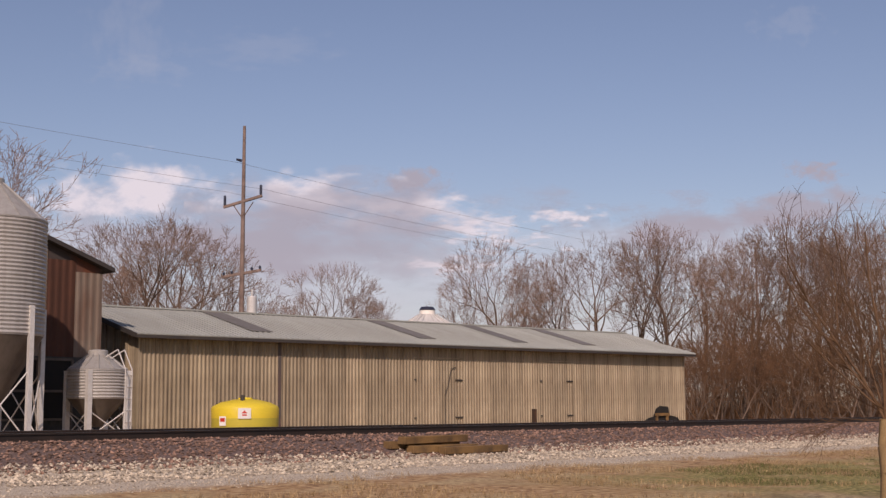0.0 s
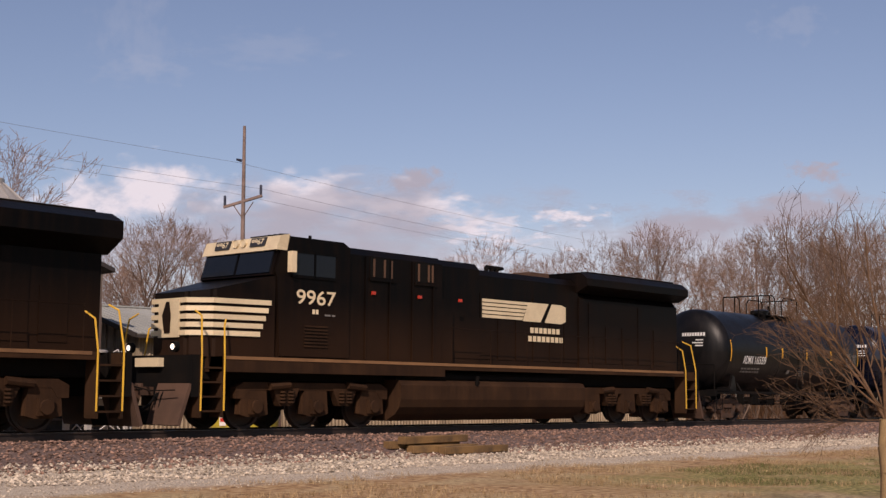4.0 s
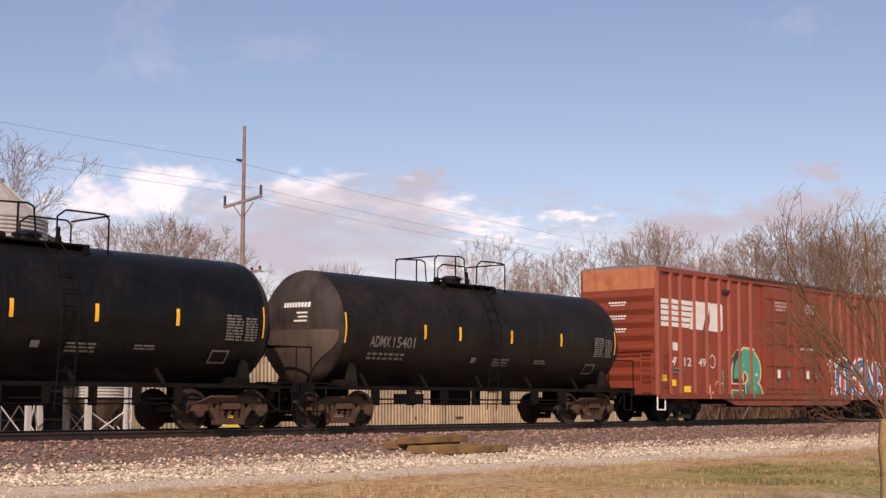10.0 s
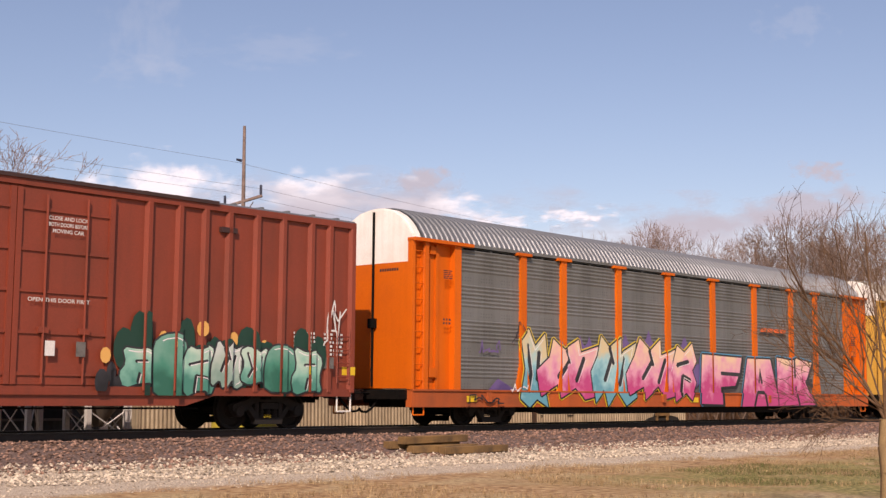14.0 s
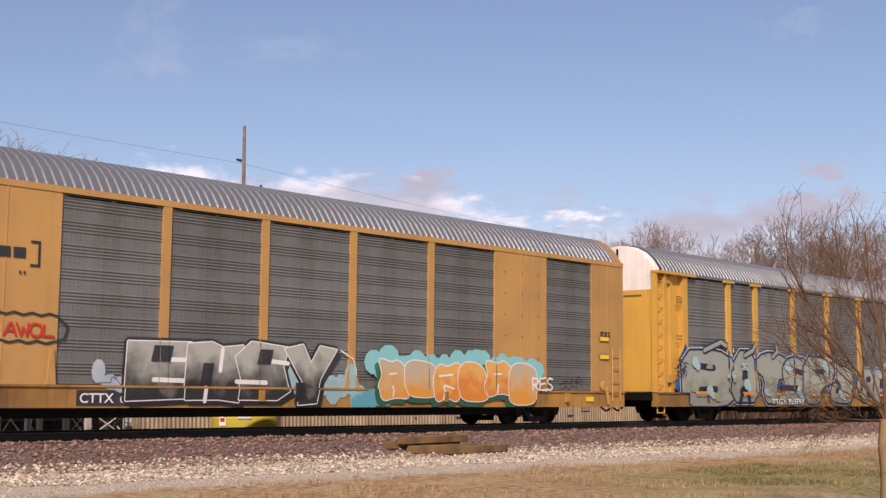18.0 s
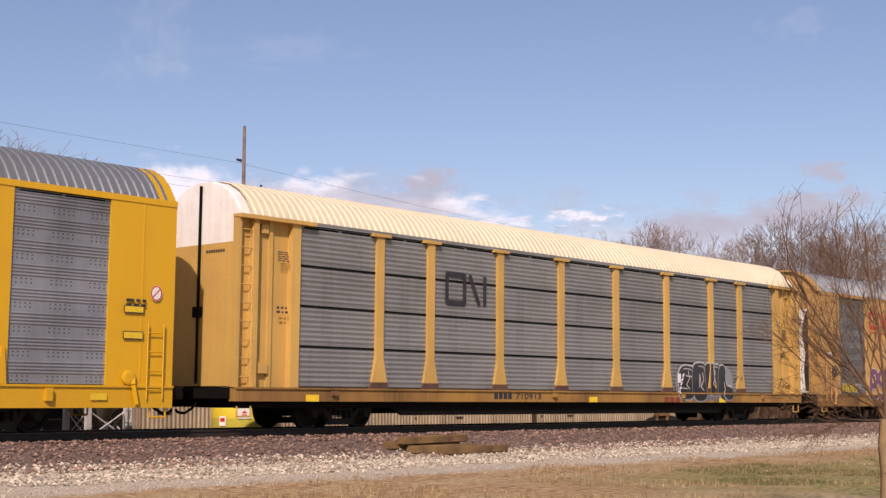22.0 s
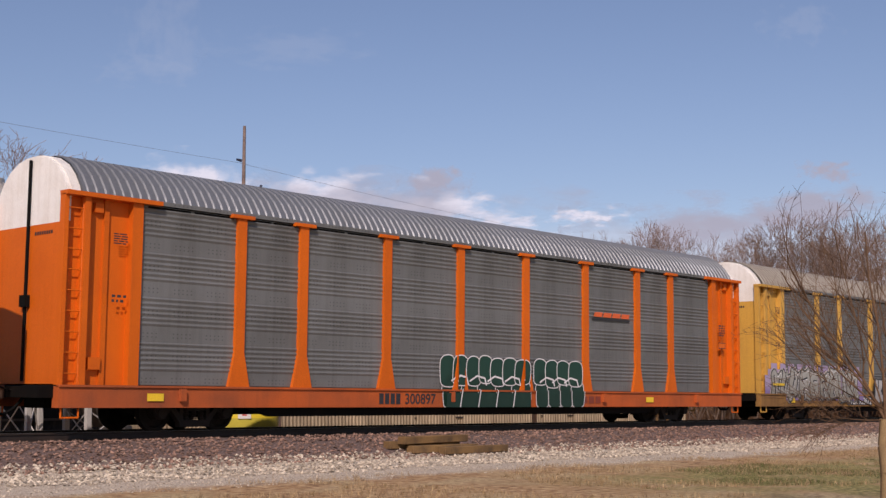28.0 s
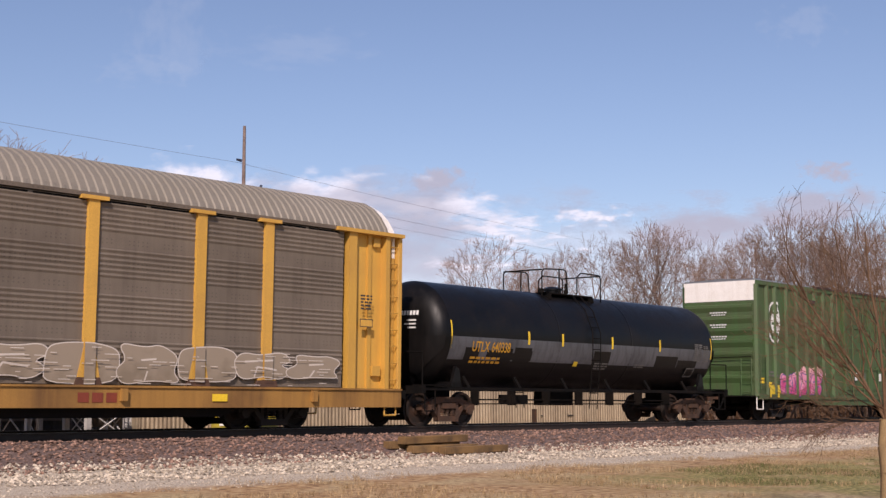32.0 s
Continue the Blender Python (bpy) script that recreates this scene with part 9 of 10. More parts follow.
        for q in (-1, 1):
            bm = bmesh.new()
            for k in range(4):
                z = 0.42 + k * 0.32
                quadbox(bm, min(e + f * 0.95, e + f * 1.5), max(e + f * 0.95, e + f * 1.5), min(q * 1.15, q * 1.53), max(q * 1.15, q * 1.53), z, z + 0.04)
            quadbox(bm, min(e + f * 1.5, e + f * 1.56), max(e + f * 1.5, e + f * 1.56), min(q * 1.1, q * 1.53), max(q * 1.1, q * 1.53), 0.3, 1.66)
            quadbox(bm, min(e + f * 0.9, e + f * 0.96), max(e + f * 0.9, e + f * 0.96), min(q * 1.1, q * 1.53), max(q * 1.1, q * 1.53), 0.3, 1.66)
            part("steps", bm, LOCODIRT, car)
            bm = bmesh.new()
            rail(bm, [(e + f * 0.93, q * 1.54, 0.45), (e + f * 0.93, q * 1.54, 1.7), (e + f * 1.0, q * 1.4, 2.55), (e + f * 1.05, q * 1.1, 2.68)], 0.022)
            rail(bm, [(e + f * 1.56, q * 1.55, 0.45), (e + f * 1.56, q * 1.54, 1.7), (e + f * 1.6, q * 1.45, 2.35), (e + f * 1.75, q * 1.3, 2.5)], 0.022)
            part("step_handrail", bm, STEPYEL, car, "bright yellow step handrail")
        if s < 0:
            for y in (-0.85, 0.85):
                bm = bmesh.new()
                lathe(bm, [(0.1, e + 0.66), (0.12, e + 0.64), (0.12, e + 0.75)], 16, "X", (0, y, 1.86))
                h = part("ditch_light", bm, UNDER, car)
                bm = bmesh.new()
                lathe(bm, [(0.066, e + 0.632), (0.06, e + 0.62), (0.02, e + 0.615)], 16, "X", (0, y, 1.86))
                part("lens", bm, DITCH, h, "lit lamp lens")
        bm = bmesh.new()
        for y in (-0.6, -0.45, 0.45, 0.6):
            rail(bm, [(e + f * 0.7, y, 1.0), (e + f * 0.55, y, 0.75), (e + f * 0.5, y, 0.5)], 0.025)
        part("hoses", bm, GAP, car)
    for q in (-1, 1):
        bm = bmesh.new()
        pts = [(9.2 + k * 1.6, q * 1.5) for k in range(8)]
        for x, y in pts:
            bar(bm, (x, y, 1.64), (x, y, 2.65), 0.011, 6)
        rail(bm, [(9.2, q * 1.5, 2.62), (20.4, q * 1.5, 2.62)], 0.011)
        part("walkway_rail", bm, LOCO, car)
    loco_truck(car, 4.6)
    loco_truck(car, 17.85)
    couplers(car, 0.02, 22.32, 0.88)
    # markings on the near side
    mk = Marks([(3.2, 5.55, 1.7, 4.5, -1.422, -1.422)])
    mk.text(number, 3.74, 5.02, 2.97, 3.32, CREAM, 0.012)
    mk.letters(4.24, 4.46, 2.75, 2.86, 2, CREAM)
    mk.bars(4.65, 5.0, 2.68, 2.76, 1, LETTERDIM, rng, 0.2)
    mk.build("lettering", car, "cream road number on the cab")
    mk = Marks([(10.9, 15.6, 1.7, 4.2, -0.955, -0.955)])
    stripes_logo(mk, 11.05, 3.0, 3.85, 0.56, CREAM)
    mk.build("emblem", car, "cream striped road emblem")
    mk.lift = 0.006
    mk.letters(13.2, 14.65, 2.66, 2.83, 7, CREAM)
    mk.letters(13.1, 14.8, 2.42, 2.58, 8, CREAM)
    mk.build("lettering", car, "cream company lettering")
    for x in (6.3, 8.0, 9.6):
        bm = bmesh.new()
        quadbox(bm, x, x + 0.12, -1.40, -1.35, 3.35, 3.43)
        part("marker_lens", bm, REDLENS, car, "small red marker")
    return car


# ---- paints of the sprayed pieces ----
S_WHITE = spray("spray_white", (0.62, 0.6, 0.6), (0.72, 0.7, 0.7))
S_BLACK = spray("spray_black", (0.012, 0.012, 0.014), (0.03, 0.03, 0.035))
S_TEAL = spray("spray_teal", (0.01, 0.16, 0.12), (0.03, 0.3, 0.21))
S_DKGREEN = spray("spray_dark_green", (0.004, 0.028, 0.018), (0.008, 0.045, 0.03))
S_BLUE = spray("spray_blue", (0.02, 0.05, 0.2), (0.05, 0.16, 0.4))
S_RED = spray("spray_red_and_pink", (0.55, 0.03, 0.06), (0.7, 0.1, 0.15), (0.75, 0.35, 0.35), 0.8, 2.2)
S_FADE = spray("spray_red_to_white", (0.5, 0.02, 0.04), (0.6, 0.5, 0.55), (0.72, 0.7, 0.72), 0.8, 1.8)
S_SUN = spray("spray_blue_to_yellow", (0.05, 0.08, 0.25), (0.3, 0.33, 0.45), (0.65, 0.42, 0.1), 0.8, 2.1)
S_MINT = spray("spray_mint", (0.05, 0.22, 0.17), (0.2, 0.45, 0.36), (0.45, 0.6, 0.5), 0.8, 2.0)
S_PINK = spray("spray_pink_fade", (0.5, 0.06, 0.2), (0.7, 0.3, 0.42), (0.75, 0.52, 0.35), 0.6, 2.7)
S_CYAN = spray("spray_pale_cyan", (0.1, 0.32, 0.4), (0.3, 0.55, 0.58), (0.6, 0.5, 0.3), 0.6, 2.7)
S_PURPLE = spray("spray_purple", (0.08, 0.05, 0.16), (0.14, 0.09, 0.24))
S_SILVERLIME = spray("spray_silver_lime", (0.27, 0.31, 0.15), (0.31, 0.35, 0.2), (0.26, 0.29, 0.2), 0.5, 2.6)
S_SILVER = spray("spray_silver_green", (0.21, 0.22, 0.19), (0.30, 0.32, 0.26), (0.27, 0.30, 0.27), 0.5, 2.6)
S_NAVY = spray("spray_navy", (0.008, 0.02, 0.08), (0.02, 0.055, 0.18))
S_AQUA = spray("spray_aqua", (0.08, 0.3, 0.36), (0.2, 0.5, 0.52))
S_ORANGE = spray("spray_orange", (0.6, 0.2, 0.03), (0.66, 0.36, 0.1))
S_YELLOW = spray("spray_yellow", (0.6, 0.42, 0.02), (0.62, 0.46, 0.05))
S_LBLUE = spray("spray_light_blue", (0.3, 0.38, 0.45), (0.4, 0.46, 0.5))
S_CHROME = spray("spray_chrome", (0.28, 0.27, 0.265), (0.40, 0.39, 0.38))
S_FADED = spray("faded_white_spray", (0.21, 0.165, 0.115), (0.28, 0.225, 0.165))
S_PALELINE = spray("faded_white_line", (0.46, 0.40, 0.34), (0.56, 0.50, 0.44))
S_STEEL = spray("spray_black_to_silver", (0.02, 0.02, 0.021), (0.15, 0.15, 0.135), (0.36, 0.37, 0.33), 0.6, 1.9)
S_NAVYBLUE = spray("spray_dark_blue", (0.010, 0.03, 0.11), (0.018, 0.06, 0.20))
S_TAN = spray("spray_tan", (0.55, 0.36, 0.2), (0.6, 0.42, 0.26))
S_FLAME = spray("spray_flame", (0.65, 0.07, 0.02), (0.7, 0.3, 0.04), (0.7, 0.5, 0.08), 0.9, 1.8)
S_CYANLINE = spray("spray_cyan_line", (0.03, 0.17, 0.34), (0.06, 0.26, 0.42))
S_CRIMSON = spray("spray_crimson", (0.45, 0.012, 0.02), (0.62, 0.05, 0.03), (0.68, 0.14, 0.04), 0.7, 2.1)
S_GREYHAZE = spray("spray_grey_haze", (0.13, 0.13, 0.15), (0.22, 0.23, 0.25))
S_GREYBLACK = spray("worn_black_spray", (0.045, 0.042, 0.04), (0.08, 0.075, 0.07))
S_MINTDARK = spray("spray_dark_mint", (0.02, 0.13, 0.09), (0.05, 0.24, 0.17), (0.14, 0.33, 0.26), 0.8, 2.0)
S_MINTPALE = spray("spray_pale_mint", (0.2, 0.32, 0.27), (0.36, 0.46, 0.4), (0.5, 0.56, 0.52), 0.8, 2.0)
S_AQUAPALE = spray("spray_pale_aqua", (0.24, 0.38, 0.4), (0.32, 0.46, 0.47))
S_TANORANGE = spray("spray_tan_orange", (0.62, 0.27, 0.04), (0.5, 0.36, 0.2), (0.44, 0.37, 0.27), 0.7, 1.8)
S_GREENSHADE = spray("spray_green_shade", (0.015, 0.09, 0.05), (0.03, 0.17, 0.08))
S_BLUESKY = spray("spray_night_blue", (0.01, 0.04, 0.16), (0.03, 0.10, 0.30))
S_DEEPNAVY = spray("spray_deep_navy", (0.008, 0.008, 0.022), (0.018, 0.018, 0.05))
S_SKYLINE = spray("spray_sky_line", (0.34, 0.46, 0.6), (0.5, 0.58, 0.66))
S_PURPLERED = spray("spray_dull_purple", (0.10, 0.035, 0.10), (0.17, 0.06, 0.13))
S_YELLOWDIM = spray("spray_dull_yellow", (0.38, 0.27, 0.02), (0.46, 0.33, 0.04))
S_SILVERGREY = spray("spray_silver_grey", (0.17, 0.165, 0.145), (0.27, 0.265, 0.235), (0.33, 0.33, 0.3), 0.5, 2.0)
S_LILAC = spray("spray_lilac", (0.2, 0.14, 0.3), (0.35, 0.28, 0.42))


def ring_art(mk, L):
    def at(p):
        return [(4.45 + (x - 425) / 225 * 2.45, 0.70 + (355 - y) / 233 * 1.85) for x, y in p]
    body = at([(432, 352), (440, 300), (440, 215), (455, 170), (490, 135), (530, 122), (570, 125), (605, 145), (630, 180), (637, 220), (632, 255), (615, 272), (635, 290), (648, 320), (650, 352)])
    mk.line(body, 0.16, S_TAN, True)
    mk.add(body, S_TEAL)
    mk.lift += 0.001
    mk.line(at([(450, 262), (453, 215), (470, 168), (492, 142)]), 0.26, S_BLACK)
    mk.line(at([(448, 268), (510, 268), (512, 250)]), 0.2, S_BLACK)
    mk.line(at([(530, 345), (560, 345)]), 0.22, S_BLACK)
    mk.line(at([(436, 292), (520, 292)]), 0.28, S_TAN)
    mk.line(at([(432, 292), (520, 292)]), 0.18, BOXRED)
    mk.line(at([(524, 270), (526, 335)]), 0.32, S_TAN)
    mk.line(at([(524, 270), (526, 340)]), 0.2, S_BLACK)
    cx, cz = at([(527, 250)])[0]
    mk.disc(cx, cz, 0.3, 0.24, S_TAN)
    mk.disc(cx, cz, 0.2, 0.17, BOXRED)
    for x, y in ((522, 195), (610, 235), (585, 300)):
        q = at([(x, y)])[0]
        mk.disc(q[0], q[1], 0.09, 0.07, S_MINT, 8)
    mk.line([(3.95, 1.75), (4.0, 1.0), (4.3, 0.8)], 0.09, S_TEAL)
    mk.build("graffiti", mk.owner, mk.label)
    rng = random.Random(19)
    scrawl(mk, 2.9, 0.75, 0.7, 0.5, S_TAN, rng, 0.05)
    scrawl(mk, 3.6, 1.2, 0.5, 0.25, S_TAN, rng, 0.035)
    puffs(mk, 12.5, 16.6, 1.0, 1.5, 12, S_RED, rng, (0.15, 0.3))
    for x, z in ((13.5, 1.2), (14.3, 1.05), (14.9, 1.1), (15.0, 1.5), (15.6, 1.05), (15.9, 1.35), (16.9, 1.05)):
        mk.disc(x, z, 0.26, 0.2, S_FLAME, 10)
    thin(mk, "OKSN", 13.0, 16.3, 0.76, 2.3, 0.29, S_NAVYBLUE, 5, S_WHITE, 0.13, S_CYANLINE, 0.05, 0.34)
    mk.line([(16.25, 1.25), (16.7, 1.4), (16.95, 1.2), (16.7, 0.98), (16.3, 1.05)], 0.24, S_WHITE)
    mk.line([(16.25, 1.25), (16.7, 1.36), (16.9, 1.2), (16.7, 1.02), (16.3, 1.08)], 0.13, S_BLUE)
    for x, z in ((12.1, 2.1), (12.15, 1.85), (12.3, 1.15), (12.2, 0.9)):
        scrawl(mk, x, z, 0.75, 0.35, LETTER, rng, 0.035)


def red_art(mk, L):
    rng = random.Random(6)
    puffs(mk, 3.2, 8.9, 1.0, 2.15, 22, S_BLUE, rng, (0.3, 0.55))
    puffs(mk, 3.9, 8.2, 1.9, 2.35, 6, S_NAVY, rng, (0.25, 0.4))
    fat(mk, "BECR", 3.5, 8.3, 0.70, 2.15, [S_RED, S_CRIMSON, S_RED, S_CRIMSON], S_WHITE, 0.045, S_PINK, 0.05, None, 15, 0.07, 0.1, 0.12, 0, S_PINK, (-0.14, -0.10))
    for x, z in ((4.3, 1.15), (5.9, 1.3), (7.4, 1.05)):
        mk.disc(x, z, 0.16, 0.1, S_LBLUE, 9)
    scrawl(mk, 4.5, 2.05, 0.7, 0.25, S_LBLUE, rng, 0.035)
    puffs(mk, 12.5, 18.1, 1.2, 1.9, 16, S_LILAC, rng, (0.3, 0.5))
    puffs(mk, 12.3, 18.1, 0.9, 1.3, 16, S_LBLUE, rng, (0.25, 0.4))
    fat(mk, "ooooo", 12.8, 17.7, 0.72, 1.95, [S_FADE], S_LILAC, 0.05, S_WHITE, 0.03, None, 16, 0.04, 0.14, 0.1, 1)
    thin(mk, "REKOR", 12.9, 17.7, 0.8, 1.95, 0.15, S_BLACK, 17, S_WHITE, 0.05, None, 0.08, 0.25)
    mk.line([(15.3, 1.0), (15.2, 2.0), (14.95, 2.15), (15.3, 2.3), (15.35, 2.2)], 0.13, S_WHITE)
    mk.line([(15.3, 1.0), (15.2, 2.0), (15.0, 2.12), (15.3, 2.25)], 0.06, S_BLACK)
    mk.rect(12.7, 17.5, 0.70, 0.86, S_CRIMSON)
    scrawl(mk, 17.6, 1.5, 0.5, 0.3, S_LBLUE, rng, 0.03)


def sun_art(mk, L):
    rng = random.Random(25)
    puffs(mk, 1.6, 7.0, 1.2, 1.85, 16, S_GREYHAZE, rng, (0.25, 0.45))
    puffs(mk, 1.8, 6.8, 0.8, 1.1, 14, S_NAVY, rng, (0.25, 0.35))
    fat(mk, "abdcbad", 1.8, 6.7, 0.74, 1.95, [S_SUN], S_NAVY, 0.045, S_GREYHAZE, 0.03, None, 25, 0.07, 0.1, 0.14, 0, None, (0, 0), S_WHITE)
    mk.line([(1.3, 1.4), (1.9, 1.55), (1.8, 1.1)], 0.07, S_BLACK)
    for x, z in ((12.9, 2.0), (13.9, 2.25), (14.8, 2.05), (15.7, 1.9), (16.3, 1.8), (13.3, 1.9), (11.4, 1.6), (16.9, 1.3)):
        mk.disc(x, z, 0.13, 0.17, S_ORANGE, 9)
    puffs(mk, 11.2, 13.0, 0.9, 1.5, 7, S_BLACK, rng, (0.15, 0.3))
    fat(mk, "dobacod", 11.9, 17.4, 0.72, 2.1, [S_MINT, S_MINTDARK, S_MINT, S_MINTPALE], S_BLACK, 0.045, None, 0, S_DKGREEN, 26, 0.07, 0.12, 0.22, 1, None, (0, 0), S_WHITE)
    scrawl(mk, 17.6, 2.3, 0.5, 1.3, LETTER, random.Random(3), 0.04)
    scrawl(mk, 17.5, 2.0, 0.6, 0.9, LETTER, random.Random(4), 0.04)


def pink_art(mk, L):
    rng = random.Random(4)
    for k in range(26):
        x, z = rng.uniform(4.4, 13.8), rng.uniform(1.3, 2.6)
        r = rng.uniform(0.3, 0.5)
        mk.add([(x - r, z), (x - r * 0.3, z + r * 0.4), (x, z + r), (x + r * 0.35, z + r * 0.35), (x + r, z - 0.1), (x + r * 0.3, z - r * 0.5), (x, z - r), (x - r * 0.4, z - r * 0.4)], S_PURPLE, 0.0002)
    puffs(mk, 13.2, 14.4, 1.2, 2.2, 4, S_PURPLE, rng, (0.25, 0.4))
    fat(mk, "caaab", 4.5, 13.6, 0.54, 2.75, [S_CYAN, S_PINK, S_CYAN, S_PINK, S_PINK], S_BLACK, 0.05, S_YELLOW, 0.035, None, 31, 0.16, 0.12, 0.12, 0, None, (0, 0), S_WHITE,
        [0.8, 1.9, 1.5, 1.9, 0.9])
    fat(mk, "FAK", 14.1, 22.0, 0.54, 2.3, [S_PINK], S_BLACK, 0.06, S_CYANLINE, 0.035, None, 36, 0.13, 0.02, 0.04, 0, S_BLACK, (0.10, -0.04))
    scrawl(mk, 2.6, 2.0, 1.0, 0.35, S_PURPLE, rng, 0.04)
    scrawl(mk, 4.0, 2.3, 0.5, 0.7, S_BLACK, rng)
    mk.add([(3.0, 0.99), (3.4, 1.3), (3.9, 1.1), (4.2, 0.99)], S_PURPLE)
    scrawl(mk, 4.0, 0.95, 0.6, 0.25, S_WHITE, rng, 0.035)
    scrawl(mk, 2.1, 0.62, 1.4, 0.25, S_BLACK, rng, 0.04)


def csx_art(mk, L):
    rng = random.Random(5)
    loop = [(4.15 + 2.3 * k / 12, 2.34 + 0.05 * (k % 2)) for k in range(13)] + [(6.7, 2.15), (6.62, 1.9)] + [(6.4 - 2.2 * k / 11, 1.84 - 0.05 * (k % 2)) for k in range(12)] + [(4.0, 2.1)]
    mk.line(loop, 0.045, S_BLACK, True)
    scrawl(mk, 4.25, 1.95, 0.75, 0.35, LOGORED, rng, 0.05)
    thin(mk, "AWOL", 5.3, 6.4, 1.92, 2.18, 0.05, LOGORED, 44)
    puffs(mk, 7.3, 9.0, 1.0, 1.35, 6, S_LBLUE, rng, (0.15, 0.28))
    puffs(mk, 12.6, 15.3, 0.7, 1.4, 9, S_AQUAPALE, rng, (0.2, 0.4))
    for k in range(4):
        scrawl(mk, 7.4 + k * 0.4, 0.95, 0.6, 0.45, S_GREYHAZE, rng, 0.025)
    fat(mk, "ENSY", 8.2, 13.9, 0.56, 2.08, [S_STEEL], S_WHITE, 0.024, S_BLACK, 0.06, None, 42, 0.10, 0.06, 0.10, 0, S_BLACK, (0.12, -0.10))
    for a, b, c, d in ((8.7, 1.5, 9.2, 1.85), (10.0, 1.0, 10.3, 1.5), (11.6, 1.5, 12.0, 1.85), (12.7, 0.65, 13.0, 1.1)):
        mk.rect(a, c, b, d, S_BLACK, 0.08)
    mk.line([(14.2, 1.9), (14.6, 1.7), (14.75, 1.3)], 0.03, S_WHITE)
    puffs(mk, 15.2, 22.0, 1.35, 1.75, 26, S_AQUA, rng, (0.28, 0.4))
    puffs(mk, 14.6, 15.9, 0.62, 0.95, 5, S_AQUA, rng, (0.15, 0.3))
    fat(mk, "dobodo", 15.5, 21.7, 0.58, 1.85, [S_TANORANGE, S_TANORANGE, S_ORANGE, S_ORANGE, S_ORANGE, S_TANORANGE], S_WHITE, 0.028, None, 0, None, 43, 0.05, 0.08, 0.16, 2, S_GREENSHADE, (-0.13, -0.12))
    thin(mk, "RES", 21.6, 22.6, 0.98, 1.35, 0.05, S_WHITE, 45)
    for z in (2.0, 1.75, 1.6):
        scrawl(mk, 0.7, z, 0.75, 0.3, S_BLACK, rng, 0.03)
    scrawl(mk, 22.9, 1.15, 1.1, 0.3, S_BLACK, rng, 0.04)


def silver_art(mk, L):
    rng = random.Random(6)
    for k in range(52):
        x = 1.7 + k * 0.46
        top = 2.35 if x < 13 else (1.7 if x < 15.6 else 2.05)
        z, r = rng.uniform(1.3, top), rng.uniform(0.35, 0.5)
        mk.add([(x - r, z - 0.1), (x - r * 0.4, z + r * 0.4), (x, z + r), (x + r * 0.4, z + r * 0.45), (x + r, z - 0.1), (x + r * 0.4, z - r * 0.5), (x - r * 0.3, z - r * 0.6)], S_BLUESKY if k % 3 else S_NAVY, 0.0002)
    puffs(mk, 1.2, 1.9, 0.7, 1.3, 3, S_BLUESKY, rng, (0.2, 0.35))
    stars(mk, 4.6, 13.0, 2.0, 2.6, 9, rng)
    stars(mk, 13.0, 15.6, 1.3, 1.9, 9, rng)
    stars(mk, 16.5, 25.0, 1.85, 2.3, 10, rng)
    fills = [S_SILVER]
    fat(mk, "BATSPJ", 1.55, 13.9, 0.54, 2.46, fills, S_DEEPNAVY, 0.085, S_SKYLINE, 0.03, None, 51, 0.22, 0.09, 0.08, 1, None, (0, 0), None, [1.7, 1.0, 1.15, 0.9, 1.2, 0.95])
    for pts in ([(2.8, 2.4), (3.9, 2.72), (4.3, 2.6)], [(5.5, 2.3), (6.1, 2.5), (6.3, 2.75)], [(7.5, 2.3), (7.9, 2.5), (7.8, 2.75)]):
        mk.line(pts, 0.26, S_DEEPNAVY)
        mk.line(pts, 0.14, S_SILVER)
    fat(mk, "dAHOLER", 14.9, 25.5, 0.54, 2.12, fills, S_DEEPNAVY, 0.06, S_SKYLINE, 0.025, None, 52, 0.24, 0.10, 0.12, 0, None, (0, 0), None, [0.7, 1.0, 1.1, 1.0, 1.05, 1.1, 1.1])
    for x, z in ((2.2, 2.0), (3.1, 1.05), (5.6, 1.3), (8.6, 2.0), (9.4, 1.1), (11.6, 2.1), (12.9, 1.0), (17.2, 1.2), (20.1, 1.5), (22.8, 1.1), (24.4, 1.6)):
        mk.disc(x, z, 0.22, 0.2, S_AQUAPALE, 9)
        mk.disc(x + 0.16, z - 0.14, 0.16, 0.14, S_AQUAPALE, 9)
    for k in range(22):
        x, z = rng.uniform(1.9, 24.6), rng.uniform(0.62, 1.9)
        for q in range(4):
            w = rng.uniform(0.15, 0.5)
            x += rng.uniform(-0.06, 0.06)
            mk.rect(x - w / 2, x + w / 2, z + q * 0.06, z + q * 0.06 + 0.05, (S_AQUAPALE, S_SILVERLIME)[k % 2])
    for x in (2.1, 5.2, 7.6, 10.2, 13.0, 16.2, 19.4, 21.2, 23.4):
        mk.rect(x, x + 0.75, 0.93, 1.03, S_ORANGE)
    mk.text("TTGX 953753", 7.2, 9.6, 0.60, 0.80, LETTER)
    for x, z, l in ((0.75, 1.75, 0.8), (0.8, 1.5, 0.75), (13.3, 2.1, 0.9), (15.0, 2.2, 0.8)):
        scrawl(mk, x, z, l, 0.32, S_DEEPNAVY, rng, 0.04)


